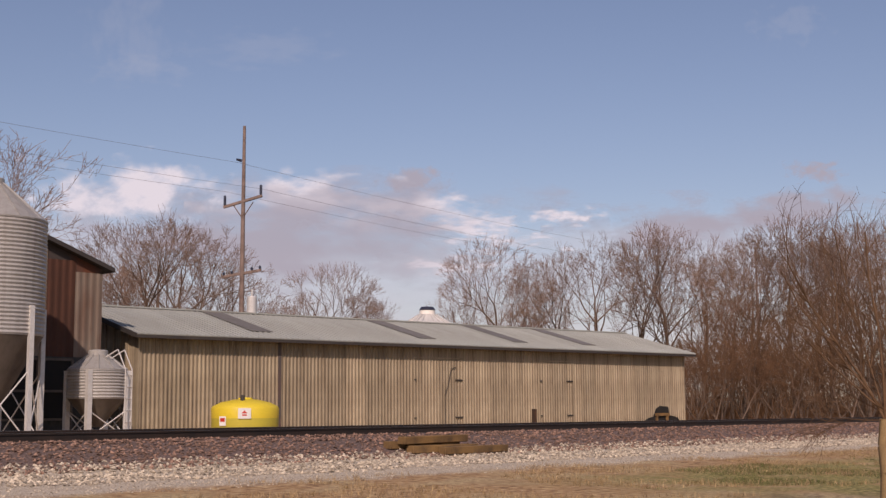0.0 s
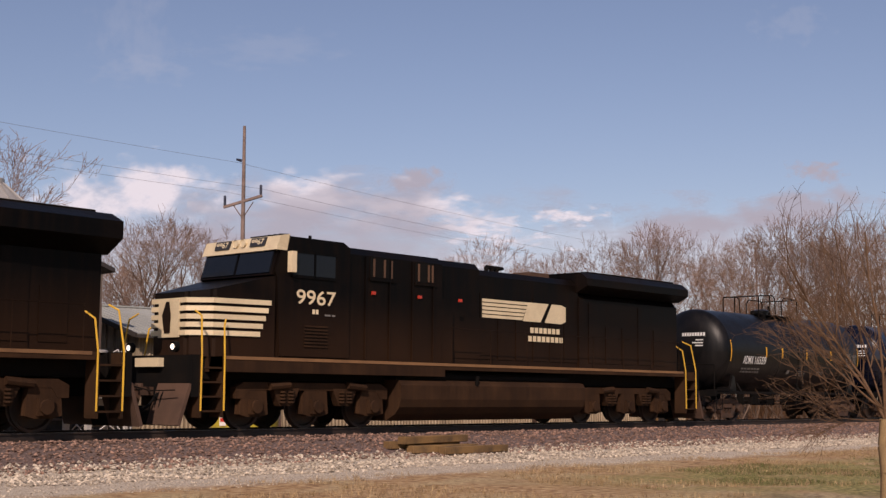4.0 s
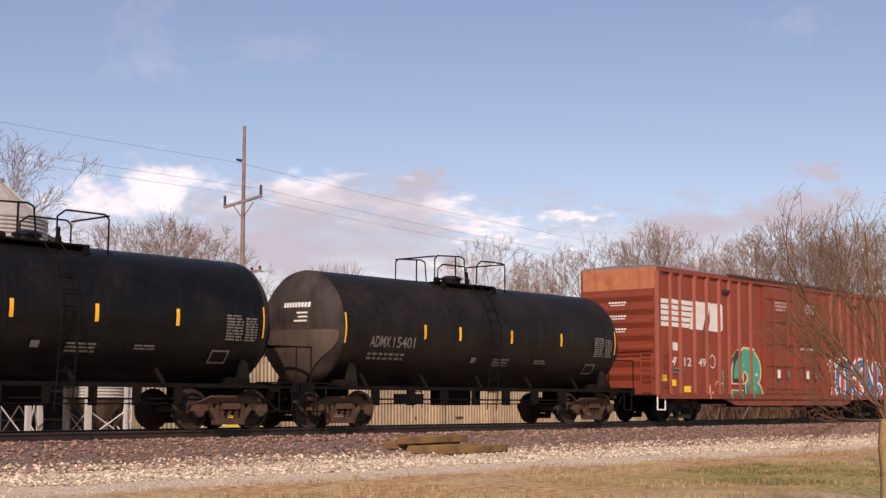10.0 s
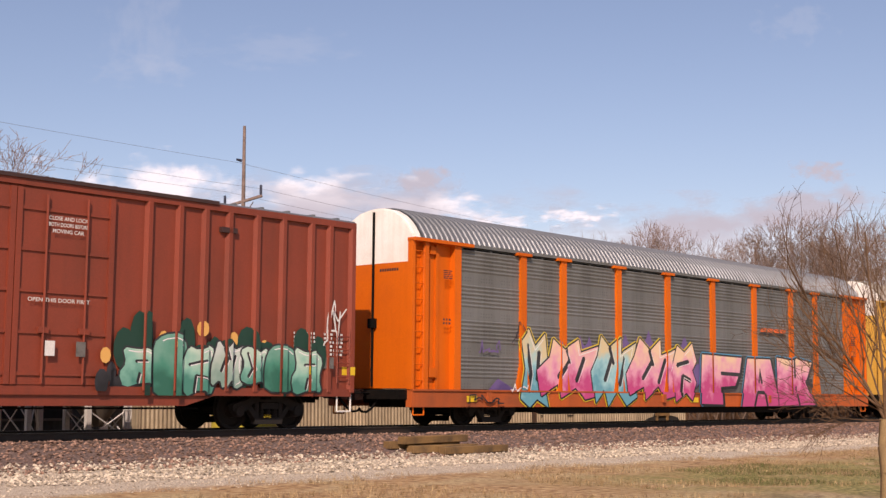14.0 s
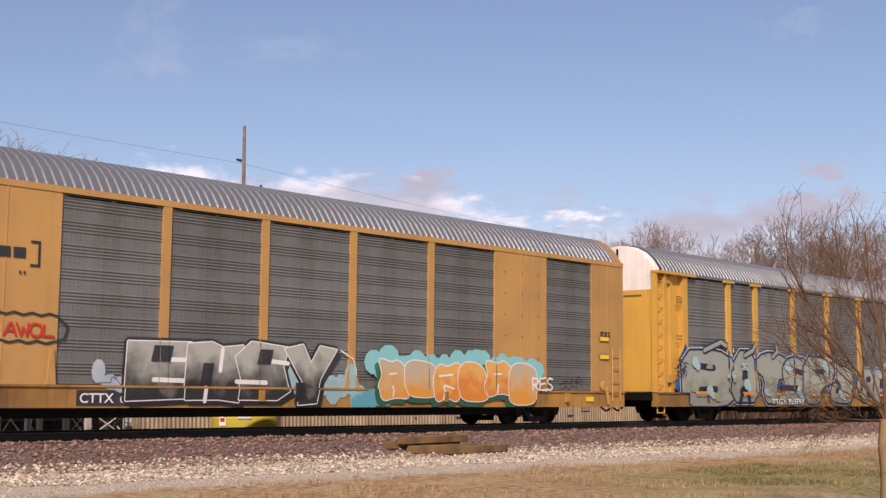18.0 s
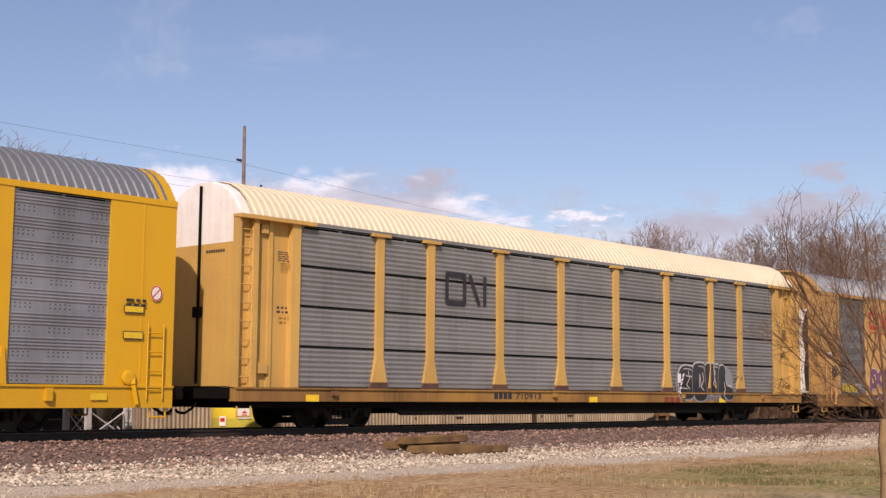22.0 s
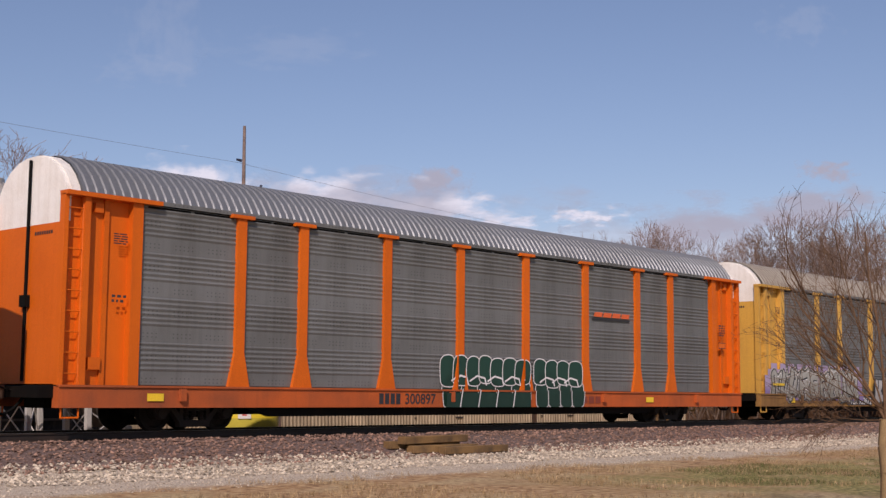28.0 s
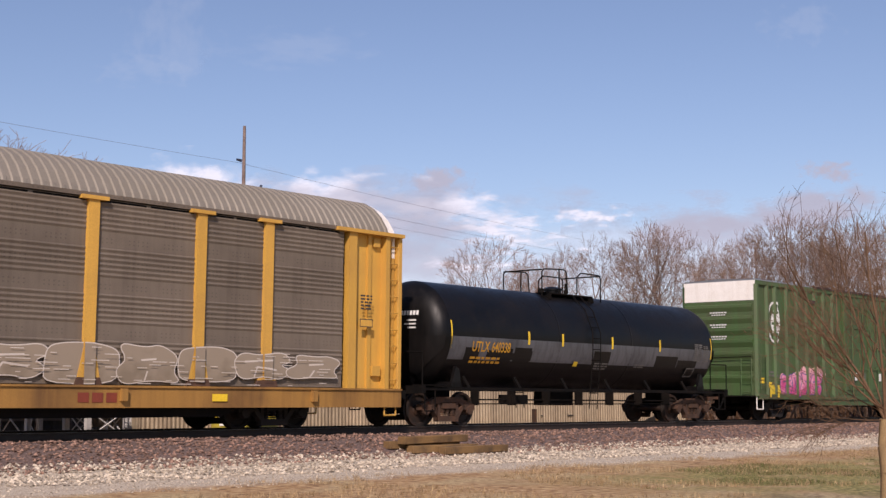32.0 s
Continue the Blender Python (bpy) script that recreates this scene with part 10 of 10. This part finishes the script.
def small_black_art(mk, L):
    rng = random.Random(2)
    for k in range(5):
        mk.disc(18.8 + k * 0.65, 1.3, 0.55, 0.62, S_GREYHAZE, 14)
    fat(mk, "SOUL", 18.5, 21.8, 0.70, 2.02, [S_BLACK], S_GREYHAZE, 0.03, S_PALELINE, 0.03, None, 61, 0.05, 0.10, 0.16, 2, None, (0, 0), S_PALELINE)
    for x, z in ((19.0, 1.5), (19.9, 1.45), (20.6, 1.55), (21.3, 1.15)):
        mk.line([(x, z + 0.2), (x + 0.08, z - 0.05), (x - 0.1, z - 0.26), (x + 0.1, z - 0.4)], 0.035, S_PALELINE)
    for k in range(5):
        mk.line([(18.42 + k * 0.06, 0.95 + k * 0.14), (18.5 + k * 0.06, 1.03 + k * 0.14)], 0.07, S_WHITE)
    mk.rect(18.35, 18.55, 1.3, 1.6, S_WHITE)
    scrawl(mk, 21.95, 1.4, 0.5, 0.25, S_BLACK, rng)
    scrawl(mk, 25.1, 1.2, 0.6, 0.35, S_BLACK, rng, 0.05)


def many_art(mk, L):
    rng = random.Random(7)
    mk.line([(1.35, 3.2), (1.05, 3.25), (0.95, 3.0), (1.3, 2.85), (1.35, 2.6), (0.95, 2.5), (1.45, 2.48)], 0.035, BOXRED)
    for z in (1.85, 1.65):
        scrawl(mk, 0.85, z, 0.6, 0.4, S_BLACK, rng, 0.06)
    thin(mk, "ASHOC", 1.8, 4.0, 1.5, 2.0, 0.07, S_GREYBLACK, 71)
    for k in range(6):
        mk.rect(1.8 + k * 0.22, 1.95 + k * 0.22, 1.08, 1.42, S_YELLOW, 0.03)
        mk.line([(1.85 + k * 0.22, 1.1), (1.9 + k * 0.22, 1.4)], 0.04, S_BLACK)
    thin(mk, "PSK", 3.1, 4.0, 1.02, 1.4, 0.08, S_GREYHAZE, 78)
    thin(mk, "PSL", 4.35, 6.5, 0.86, 1.95, 0.24, S_PURPLERED, 72, S_PALELINE, 0.035, None, 0.02, 0.1)
    for x in (4.7, 5.4, 6.1):
        mk.line([(x - 0.35, 0.98), (x, 0.80), (x + 0.35, 1.0)], 0.09, S_PURPLERED)
        mk.line([(x - 0.35, 0.88), (x, 0.70), (x + 0.35, 0.9)], 0.03, S_PALELINE)
    fat(mk, "FSK", 7.0, 10.7, 0.82, 2.05, [S_BLACK], S_YELLOW, 0.045, S_BLACK, 0.09, None, 73, 0.05, 0.0, 0.04, 0)
    mk.line([(10.8, 1.4), (11.3, 1.35)], 0.14, S_BLACK)
    scrawl(mk, 10.9, 0.98, 0.4, 0.6, S_YELLOW, rng, 0.03)
    puffs(mk, 11.5, 15.4, 1.2, 1.65, 14, S_YELLOWDIM, rng, (0.16, 0.26))
    fat(mk, "qqqqqq", 11.4, 15.5, 0.98, 1.8, [S_BLACK], S_YELLOWDIM, 0.03, None, 0, None, 74, 0.045, 0.06, 0.12, 1)
    fat(mk, "FENE", 15.8, 19.4, 0.62, 1.85, [S_BLACK], S_WHITE, 0.04, S_PALELINE, 0.04, None, 75, 0.05, 0.06, 0.10, 1)
    mk.line([(16.3, 1.45), (16.9, 1.3), (17.4, 1.5), (17.0, 1.1), (16.8, 1.2)], 0.045, S_WHITE)
    fat(mk, "PSL", 19.8, 22.2, 0.64, 1.7, [S_CHROME], S_GREYHAZE, 0.05, None, 0, None, 76, 0.07, 0.0, 0.06, 0)
    for x in (22.4, 22.9, 23.4, 23.9):
        scrawl(mk, x, 1.05, 0.55, 0.5, S_GREYBLACK, rng, 0.045)
    for x in (11.8, 12.6, 13.4, 14.2, 15.0):
        scrawl(mk, x, 0.62, 0.75, 0.22, S_GREYBLACK, rng, 0.025)


def blue_red_art(mk, L):
    rng = random.Random(8)
    puffs(mk, 9.6, 16.2, 0.9, 1.4, 14, S_BLUE, rng, (0.3, 0.5))
    fat(mk, "ab", 9.4, 12.3, 0.62, 1.65, [S_LBLUE], S_NAVY, 0.05, None, 0, None, 81, 0.07, 0.05, 0.1, 1)
    fat(mk, "bdca", 12.5, 16.4, 0.62, 1.7, [S_RED], S_NAVY, 0.05, S_LBLUE, 0.03, None, 82, 0.07, 0.08, 0.1, 0)
    for x in (2.1, 3.0, 3.9, 4.8, 5.5):
        scrawl(mk, x, 0.9, 0.8, 0.5, S_GREYBLACK, rng, 0.045)
    scrawl(mk, 20.6, 1.1, 1.3, 0.7, S_WHITE, rng, 0.04)
    scrawl(mk, 22.6, 1.4, 1.8, 0.3, S_BLUE, rng, 0.035)
    for k in range(5):
        scrawl(mk, 17.4 + k * 0.9, 0.6, 0.8, 0.3, S_BLACK, rng, 0.035)


def green_art(mk, L):
    # rounded tops over long drawn-out feet, two groups
    for x0, x1, tops, feet, q in ((11.35, 15.05, 7, 5, 1), (15.25, 17.55, 4, 4, 2)):
        fat(mk, "o" * feet, x0 + 0.04, x1, 0.50, 1.25, [S_DKGREEN], S_WHITE, 0.028, None, 0, None, 90 + q, 0.03, 0.02, 0.0, 1)
        fat(mk, "o" * tops, x0, x1 - 0.1, 1.08, 1.92, [S_DKGREEN], S_WHITE, 0.028, None, 0, None, 95 + q, 0.03, 0.10, 0.10, 2)
        for k in range(feet - 1):
            x = x0 + (k + 0.9) * (x1 - x0) / feet
            mk.line([(x - 0.3, 1.22), (x, 1.36), (x + 0.32, 1.3), (x + 0.38, 1.12)], 0.05, S_WHITE)
    mk.rect(11.45, 15.0, 0.50, 0.9, S_DKGREEN)
    for k in range(1, 5):
        mk.line([(11.35 + k * 0.74, 1.0), (11.25 + k * 0.74, 0.52)], 0.04, S_WHITE)


def chrome_art(mk, L):
    rng = random.Random(9)
    for k in range(34):
        mk.rect(0.3 + k * 0.23, 0.75 + k * 0.23, 0.75 + 0.25 * (k % 3), 1.65 + 0.22 * (k * 7 % 3), S_LILAC)
    fat(mk, "caabdbdca", 0.75, 7.7, 0.58, 2.05, [S_SILVERGREY], S_BLACK, 0.05, S_PALELINE, 0.025, None, 91, 0.085, 0.16, 0.16, 1, None, (0, 0), S_WHITE)
    mk.rect(0.75, 1.6, 1.28, 1.36, SIGNYEL)
    scrawl(mk, 8.2, 1.15, 0.6, 0.5, S_BLACK, rng, 0.04)
    fat(mk, "KILD", 9.3, 12.2, 0.56, 1.75, [S_CHROME], S_BLACK, 0.05, None, 0, None, 92, 0.10, 0.03, 0.12, 1, S_BLACK, (-0.10, -0.03))
    mk.disc(12.35, 1.3, 0.17, 0.2, S_BLACK)
    mk.disc(12.35, 1.3, 0.12, 0.15, S_CHROME)
    fat(mk, "ZENKO", 12.6, 16.5, 0.56, 1.72, [S_CHROME], S_BLACK, 0.05, None, 0, None, 93, 0.10, 0.04, 0.12, 1, S_BLACK, (-0.10, -0.03))
    scrawl(mk, 16.55, 1.25, 0.65, 0.25, S_BLACK, rng, 0.045)
    fat(mk, "ERODES", 17.6, 23.2, 0.58, 1.92, [S_SILVERGREY], S_BLACK, 0.055, S_PALELINE, 0.03, None, 94, 0.09, 0.12, 0.12, 1, None, (0, 0), S_WHITE)
    mk.line([(22.9, 1.5), (23.6, 1.6), (23.9, 1.35), (23.4, 1.2)], 0.09, S_BLACK)
    mk.line([(22.9, 1.5), (23.6, 1.58), (23.85, 1.36)], 0.04, S_WHITE)
    scrawl(mk, 23.5, 0.68, 1.1, 0.4, S_BLACK, rng, 0.08)
    for x, z in ((4.6, 2.15), (6.8, 2.1), (8.0, 1.85), (23.3, 1.8)):
        scrawl(mk, x, z, 0.5, 0.2, S_BLACK, rng)


def faded_art(mk, L):
    rng = random.Random(10)
    for x0, x1, top, cut in ((1.92, 4.42, 1.98, 0.3), (4.75, 6.3, 1.8, 0.6), (6.62, 9.1, 1.98, 0.25), (9.5, 10.9, 1.9, 0.5)):
        loop = [(x0, 1.0), (x0, top - cut * 0.2), (x0 + cut, top), (x1 - cut * 0.4, top), (x1, top - cut), (x1, 1.0)]
        mk.add(loop, S_FADED)
        mk.lift += 0.0005
        mk.line(loop, 0.024, S_PALELINE, True)
        for k in range(1, int((x1 - x0) / 0.42)):
            mk.line([(x0 + k * 0.42, 1.02), (x0 + k * 0.42, top - cut)], 0.014, S_GREYHAZE)
        for z in (1.2, 1.42, 1.64):
            mk.line([(x0 + 0.05, z), (x1 - 0.05, z)], 0.012, S_GREYHAZE)
        mk.build("graffiti", mk.owner, mk.label)
    fat(mk, "dobodobd", 12.2, 24.7, 0.99, 1.9, [S_FADED], S_PALELINE, 0.024, None, 0, None, 102, 0.04, 0.04, 0.2, 2)
    for k in range(120):
        x, z = rng.uniform(12.3, 24.5), 1.02 + 0.066 * rng.randrange(12)
        mk.rect(x, x + rng.uniform(0.1, 0.4), z, z + 0.016, S_PALELINE)
    for x in (4.8, 7.2, 8.5):
        mk.add([(x, 1.15), (x + 0.45, 1.5), (x + 0.5, 1.15)], S_GREYHAZE)
    scrawl(mk, 11.2, 1.35, 0.7, 0.4, S_PALELINE, rng, 0.03)
    mk.rect(0.9, 1.6, 1.0, 1.3, S_FADED)


def green_box_art(mk, L):
    graffiti(mk, 1.9, 5.0, 0.85, 1.8, 4, [S_PINK], S_PURPLE, S_PINK, 111, 0.24, 0.04)
    mk.rect(0.8, 1.6, 0.85, 1.3, S_YELLOW)
    mk.ring(1.35, 3.6, 0.42, 0.72, 0.09, LETTER, 20)
    mk.disc(1.35, 3.6, 0.2, 0.42, LETTER)
    for z in (3.1, 3.5, 3.9):
        mk.rect(1.2, 1.5, z, z + 0.1, GREEN)


def tank_scrawl(mk, L):
    rng = random.Random(12)
    for x, z, l in ((5.3, 1.85, 1.7), (8.1, 1.75, 1.0), (5.4, 2.0, 1.5)):
        scrawl(mk, x, z, l, 0.45, S_WHITE, rng, 0.028)


def tank_white(mk, L):
    rng = random.Random(13)
    mk.ring(5.3, 3.1, 0.16, 0.22, 0.07, S_WHITE, 10)
    for a, b in (((5.2, 2.9), (5.5, 2.5)), ((5.5, 2.5), (5.3, 2.0)), ((5.3, 2.0), (5.6, 1.75)), ((5.45, 2.3), (5.8, 1.8)), ((4.9, 3.25), (5.2, 3.2))):
        mk.stroke(a, b, 0.09, S_WHITE)
    for k in range(14):
        scrawl(mk, 7.0 + k * 0.14, 1.62, 0.3, 0.3, TANKRED, rng, 0.05)


def tank_patch(mk, L):
    mk.rect(L * 0.48, L * 0.90, 1.95, 3.45, GREYPATCH)
    mk.rect(L * 0.60, L * 0.88, 2.85, 3.25, GLOSSBLACK)
    mk.rect(L * 0.52, L * 0.56, 1.9, 3.1, BLACK)
    mk.rect(L * 0.74, L * 0.86, 2.1, 2.45, BLACK)


def tank_red(mk, L):
    rng = random.Random(14)
    for k in range(16):
        x = L - 3.3 + rng.uniform(0, 2.2)
        z = rng.uniform(1.68, 2.05)
        for q in range(5):
            mk.line([(x + rng.uniform(-0.25, 0.25), z + rng.uniform(-0.1, 0.1)) for _ in range(3)], rng.uniform(0.03, 0.07), TANKRED)
    tank_white(mk, L)


def bracket_logo(x, z, w, h, mat):
    """A square-bracketed company emblem as plain blocks."""
    def draw(mk):
        for a, s in ((x, 1), (x + w, -1)):
            mk.rect(min(a, a + s * 0.05), max(a, a + s * 0.05), z, z + h, mat)
            for zz in (z, z + h - 0.05):
                mk.rect(min(a, a + s * w * 0.14), max(a, a + s * w * 0.14), zz, zz + 0.05, mat)
        for k in range(3):
            a = x + w * (0.2 + k * 0.21)
            mk.rect(a, a + w * 0.17, z + h * 0.3, z + h * 0.7, mat)
        for k in range(4):
            mk.rect(x + w * (0.14 + k * 0.06 + (0.45 if k > 1 else 0)), x + w * (0.17 + k * 0.06 + (0.45 if k > 1 else 0)), z - 0.16, z - 0.1, mat)
    return draw


def loop_logo(x, z, w, h, mat, t):
    """A continuous looping line emblem."""
    def draw(mk):
        pts = [(x, z), (x, z + h), (x + w * 0.46, z + h), (x + w * 0.46, z), (x, z)]
        for a, b in zip(pts, pts[1:]):
            mk.stroke(a, b, t, mat)
        mk.stroke((x + w * 0.6, z + h), (x + w * 0.85, z), t, mat)
        mk.stroke((x + w, z), (x + w, z + h), t, mat)
        if mat is LOGORED:
            mk.bars(x, x + w, z - 0.28, z - 0.18, 1, mat, random.Random(2), 0.2)
    return draw


def swoosh_logo(x, z):
    def draw(mk):
        for k in range(4):
            mk.rect(x + 0.1 + k * 0.48, x + 0.52 + k * 0.48, z + 0.1, z + 0.24, LOGOORANGE, 0.06)
        mk.rect(x, x + 2.0, z, z + 0.06, DARKLET, 0.02)
    return draw


def shield_with_words(mk):
    shield(mk, 4.62, 5.92, 3.42, 4.74)
    mk.text("BUILDING", 4.4, 6.05, 2.98, 3.24, DARKLET, 0.025)
    mk.text("AMERICA", 4.4, 6.05, 2.62, 2.88, DARKLET, 0.025)


# ---- the train, from its head: (car, distance of its zero behind the camera's square line at 0 s) ----
TRAIN = []


def couple(car, u, length):
    TRAIN.append((car, u, length))


couple(locomotive("black diesel locomotive with cream nose stripes leading the train", "7565", True, 1), 68.0, 22.3)
couple(locomotive("black diesel locomotive with cream nose stripes behind the leader", "9967", False, 2), 90.45, 22.3)
TANKS = (
    (114.26, 10.05, "black tank car with a dusty matt shell", BLACK, BLACK, "16559", {}),
    (127.25, 10.2, "glossy blue-black tank car with white numbers", GLOSSBLACK, GLOSSBLACK, "16834", {}),
    (140.21, 10.38, "dusty brown-black tank car with white scrawls", DUSTY, HEADDUST, "16064", {"art": tank_scrawl, "art_label": "thin white sprayed scrawls"}),
    (153.41, 10.35, "rusty black tank car with white and red graffiti", BROWNBLACK, BLACK, "170622", {"art": tank_red, "art_label": "white and red sprayed graffiti", "num_x": 1.2, "head_art": 1, "mark": "TILX"}),
    (166.49, 10.35, "black tank car with a grey repainted patch", DUSTY, HEADDUST, "170808", {"mark": "TILX", "art": tank_patch, "art_name": "paint_patch", "art_label": "dull grey and dark repainted patches", "num_x": 1.1, "num_z": 2.0}),
    (179.44, 11.28, "dusty black tank car with yellow stripes", DUSTY, HEADDUST, "15507", {}),
    (193.55, 10.15, "black tank car with a dusty cone below its head", BLACK, HEADDUST, "190219", {"mark": "DMIX", "num_x": 1.4, "num_z": 1.98}),
    (206.27, 11.49, "dull black tank car with faint lettering", DUSTY, HEADDUST, "15401", {"letter": LETTERDIM}),
)
for k, (u, L, label, body, head, number, opts) in enumerate(TANKS):
    couple(tank_car(label, L, body, head, number, k + 11, opts), u, L)
couple(box_car("red-brown box car with white road emblem and teal graffiti", BOXRED, BOXEND, "471249", ring_art, "teal ring and blue sprayed graffiti", 1), 220.08, 18.55)
couple(box_car("red-brown box car with red and white graffiti along its foot", BOXRED, BOXEND, "469630", red_art, "red, white and black sprayed graffiti", 2), 240.73, 18.55)
couple(box_car("red-brown box car with white end panel and mint graffiti", BOXRED, WHITEEND, "470108", sun_art, "yellow, blue and mint sprayed graffiti", 3), 261.67, 18.55)
couple(open_rack("orange automobile rack car with pink graffiti over grey sides", ORANGE, ROOFGREY, seed=4, emblem=swoosh_logo(18.1, 3.1), art=pink_art, art_label="pink, cyan and purple sprayed graffiti"), 282.24, 26.9)
couple(open_rack("yellow automobile rack car with clean grey sides and dusty roof", YELLOW, ROOFTAN, seed=5, number=(6.6, "922114", True)), 310.6, 26.9)
couple(flush_rack("tan automobile rack car with bracket emblem and graffiti", TANYEL, ROOFGREY, seed=6, emblem=bracket_logo(4.45, 3.3, 1.55, 0.52, DARKLET), art=csx_art, art_label="chrome, black and orange sprayed graffiti", number=(7.0, "692602")), 339.2, 26.25)
couple(open_rack("yellow automobile rack car with huge silver graffiti", YELLOW, ROOFGREY, seed=7, emblem=bracket_logo(9.7, 3.2, 1.6, 0.55, DARKLET), art=silver_art, art_label="huge silver, blue and black sprayed graffiti"), 367.3, 26.8)
couple(flush_rack("bright yellow automobile rack car with shield emblem", BRIGHTYEL, ROOFGREY, PANELBRIGHT, seed=8, emblem=shield_with_words, number=(6.9, "698888")), 395.9, 26.25)
couple(open_rack("pale yellow automobile rack car with cream roof and gapped sides", PALEYEL, ROOFCREAM, PANELLIGHT, "gapped", seed=9, emblem=loop_logo(7.1, 3.3, 1.55, 0.76, DARKLET, 0.14), art=small_black_art, art_label="black and white sprayed graffiti", number=(9.0, "710913", False)), 423.85, 26.85)
couple(flush_rack("orange-tan automobile rack car with red loop emblem", TANYEL, ROOFGREY, seed=10, emblem=loop_logo(4.5, 3.75, 1.5, 0.6, LOGORED, 0.16), art=many_art, art_label="row of black, yellow and white sprayed graffiti", number=(8.0, "697014")), 452.45, 26.25)
couple(open_rack("cream automobile rack car with white roof and shield board", PALEYEL, ROOFWHITE, PANEL, "gapped", seed=11, cream_at=(4.60, 6.42), art=blue_red_art, art_label="blue and red sprayed graffiti", number=(4.9, "961695", True)), 480.45, 26.85)
couple(hopper_car("light grey covered hopper car with dark outlets", "817159"), 508.75, 19.3)
couple(open_rack("orange automobile rack car with dark green graffiti", ORANGE, ROOFGREY, seed=12, emblem=swoosh_logo(18.1, 3.15), art=green_art, art_label="dark green white-outlined sprayed graffiti", number=(9.0, "300897", False)), 529.91, 26.9)
couple(open_rack("yellow automobile rack car with chrome graffiti along its foot", YELLOW, ROOFTAN, seed=13, emblem=swoosh_logo(18.1, 3.15), art=chrome_art, art_label="chrome and black sprayed graffiti", number=(7.0, "952672", True)), 558.2, 26.9)
couple(open_rack("dusty yellow automobile rack car with faded white graffiti", YELLOW, ROOFTAN, PANELTAN, seed=14, cream_at=(4.60, 6.42), art=faded_art, art_label="band of faded white sprayed graffiti", number=(6.9, "995399", True)), 586.5, 26.9)
couple(tank_car("black tank car with grey band and yellow numbers", 13.3, BLACK, BLACK, "640338", 31, {"mark": "UTLX", "band": GREYBAND, "letter": YELLET, "tape": SIGNYEL, "patch": SIGNYEL}), 615.4, 13.3)
couple(box_car("green box car with white end panel and pink graffiti", GREEN, WHITEEND, "", green_box_art, "pink sprayed graffiti and white emblem", 5, logo=False), 631.75, 18.55)

# ---- small scattered pieces ----
scatter_stones("ballast_stones", "loose brown ballast stones along the track", 15000, (4, 75), (-3.7, -1.35), (0.025, 0.06), BALLAST, 1)
scatter_stones("gravel_stones", "pale limestone gravel beside the ballast", 13000, (4, 62), (-5.2, -3.0), (0.022, 0.06), GRAVEL, 2)
scatter_stones("fine_gravel", "fine pale gravel of the track road", 9000, (4, 50), (-7.0, -4.6), (0.010, 0.024), GRAVEL, 3)
scatter_blades("dry_grass", "short dry straw-coloured grass", 17000, (12, 46), (-14, -6.2), (0.05, 0.14), STRAW, 4)
scatter_blades("green_grass", "short green grass patch", 9000, (20, 34), (-14, -8.8), (0.05, 0.12), GRASS, 5)


def motions():
    """The train rolls by at one speed; its wheels turn while it passes; the clouds drift."""
    for car, u, length in TRAIN:
        walk(car, [(t, pose(u - SPEED * t, 0, 0, LEAN)) for t in (0, 8, 16, 24, 32)])
    start = {car.name: (u, length) for car, u, length in TRAIN}
    for w, car, x, r in SPINNERS:
        u, length = start[car.name]
        f0, f1 = max(0, int((u - 62) / SPEED * FPS)), min(32 * FPS, int((u + length - 6) / SPEED * FPS))
        times = sorted({0, 32 * FPS, *range(f0, f1)})
        turn = SPEED / r / FPS
        rows = [(f / FPS, Matrix.Translation((x, 0, r)) @ Matrix.Rotation(-turn * (min(max(f, f0), f1 - 1) - f0), 4, "Y")) for f in times]
        walk(w, rows)
    for ob, px, py, away, drift in CLOUDS:
        walk(ob, [(t, cloud_pose(px + drift * t / 32, py, away)) for t in (0, 16, 32)])


motions()
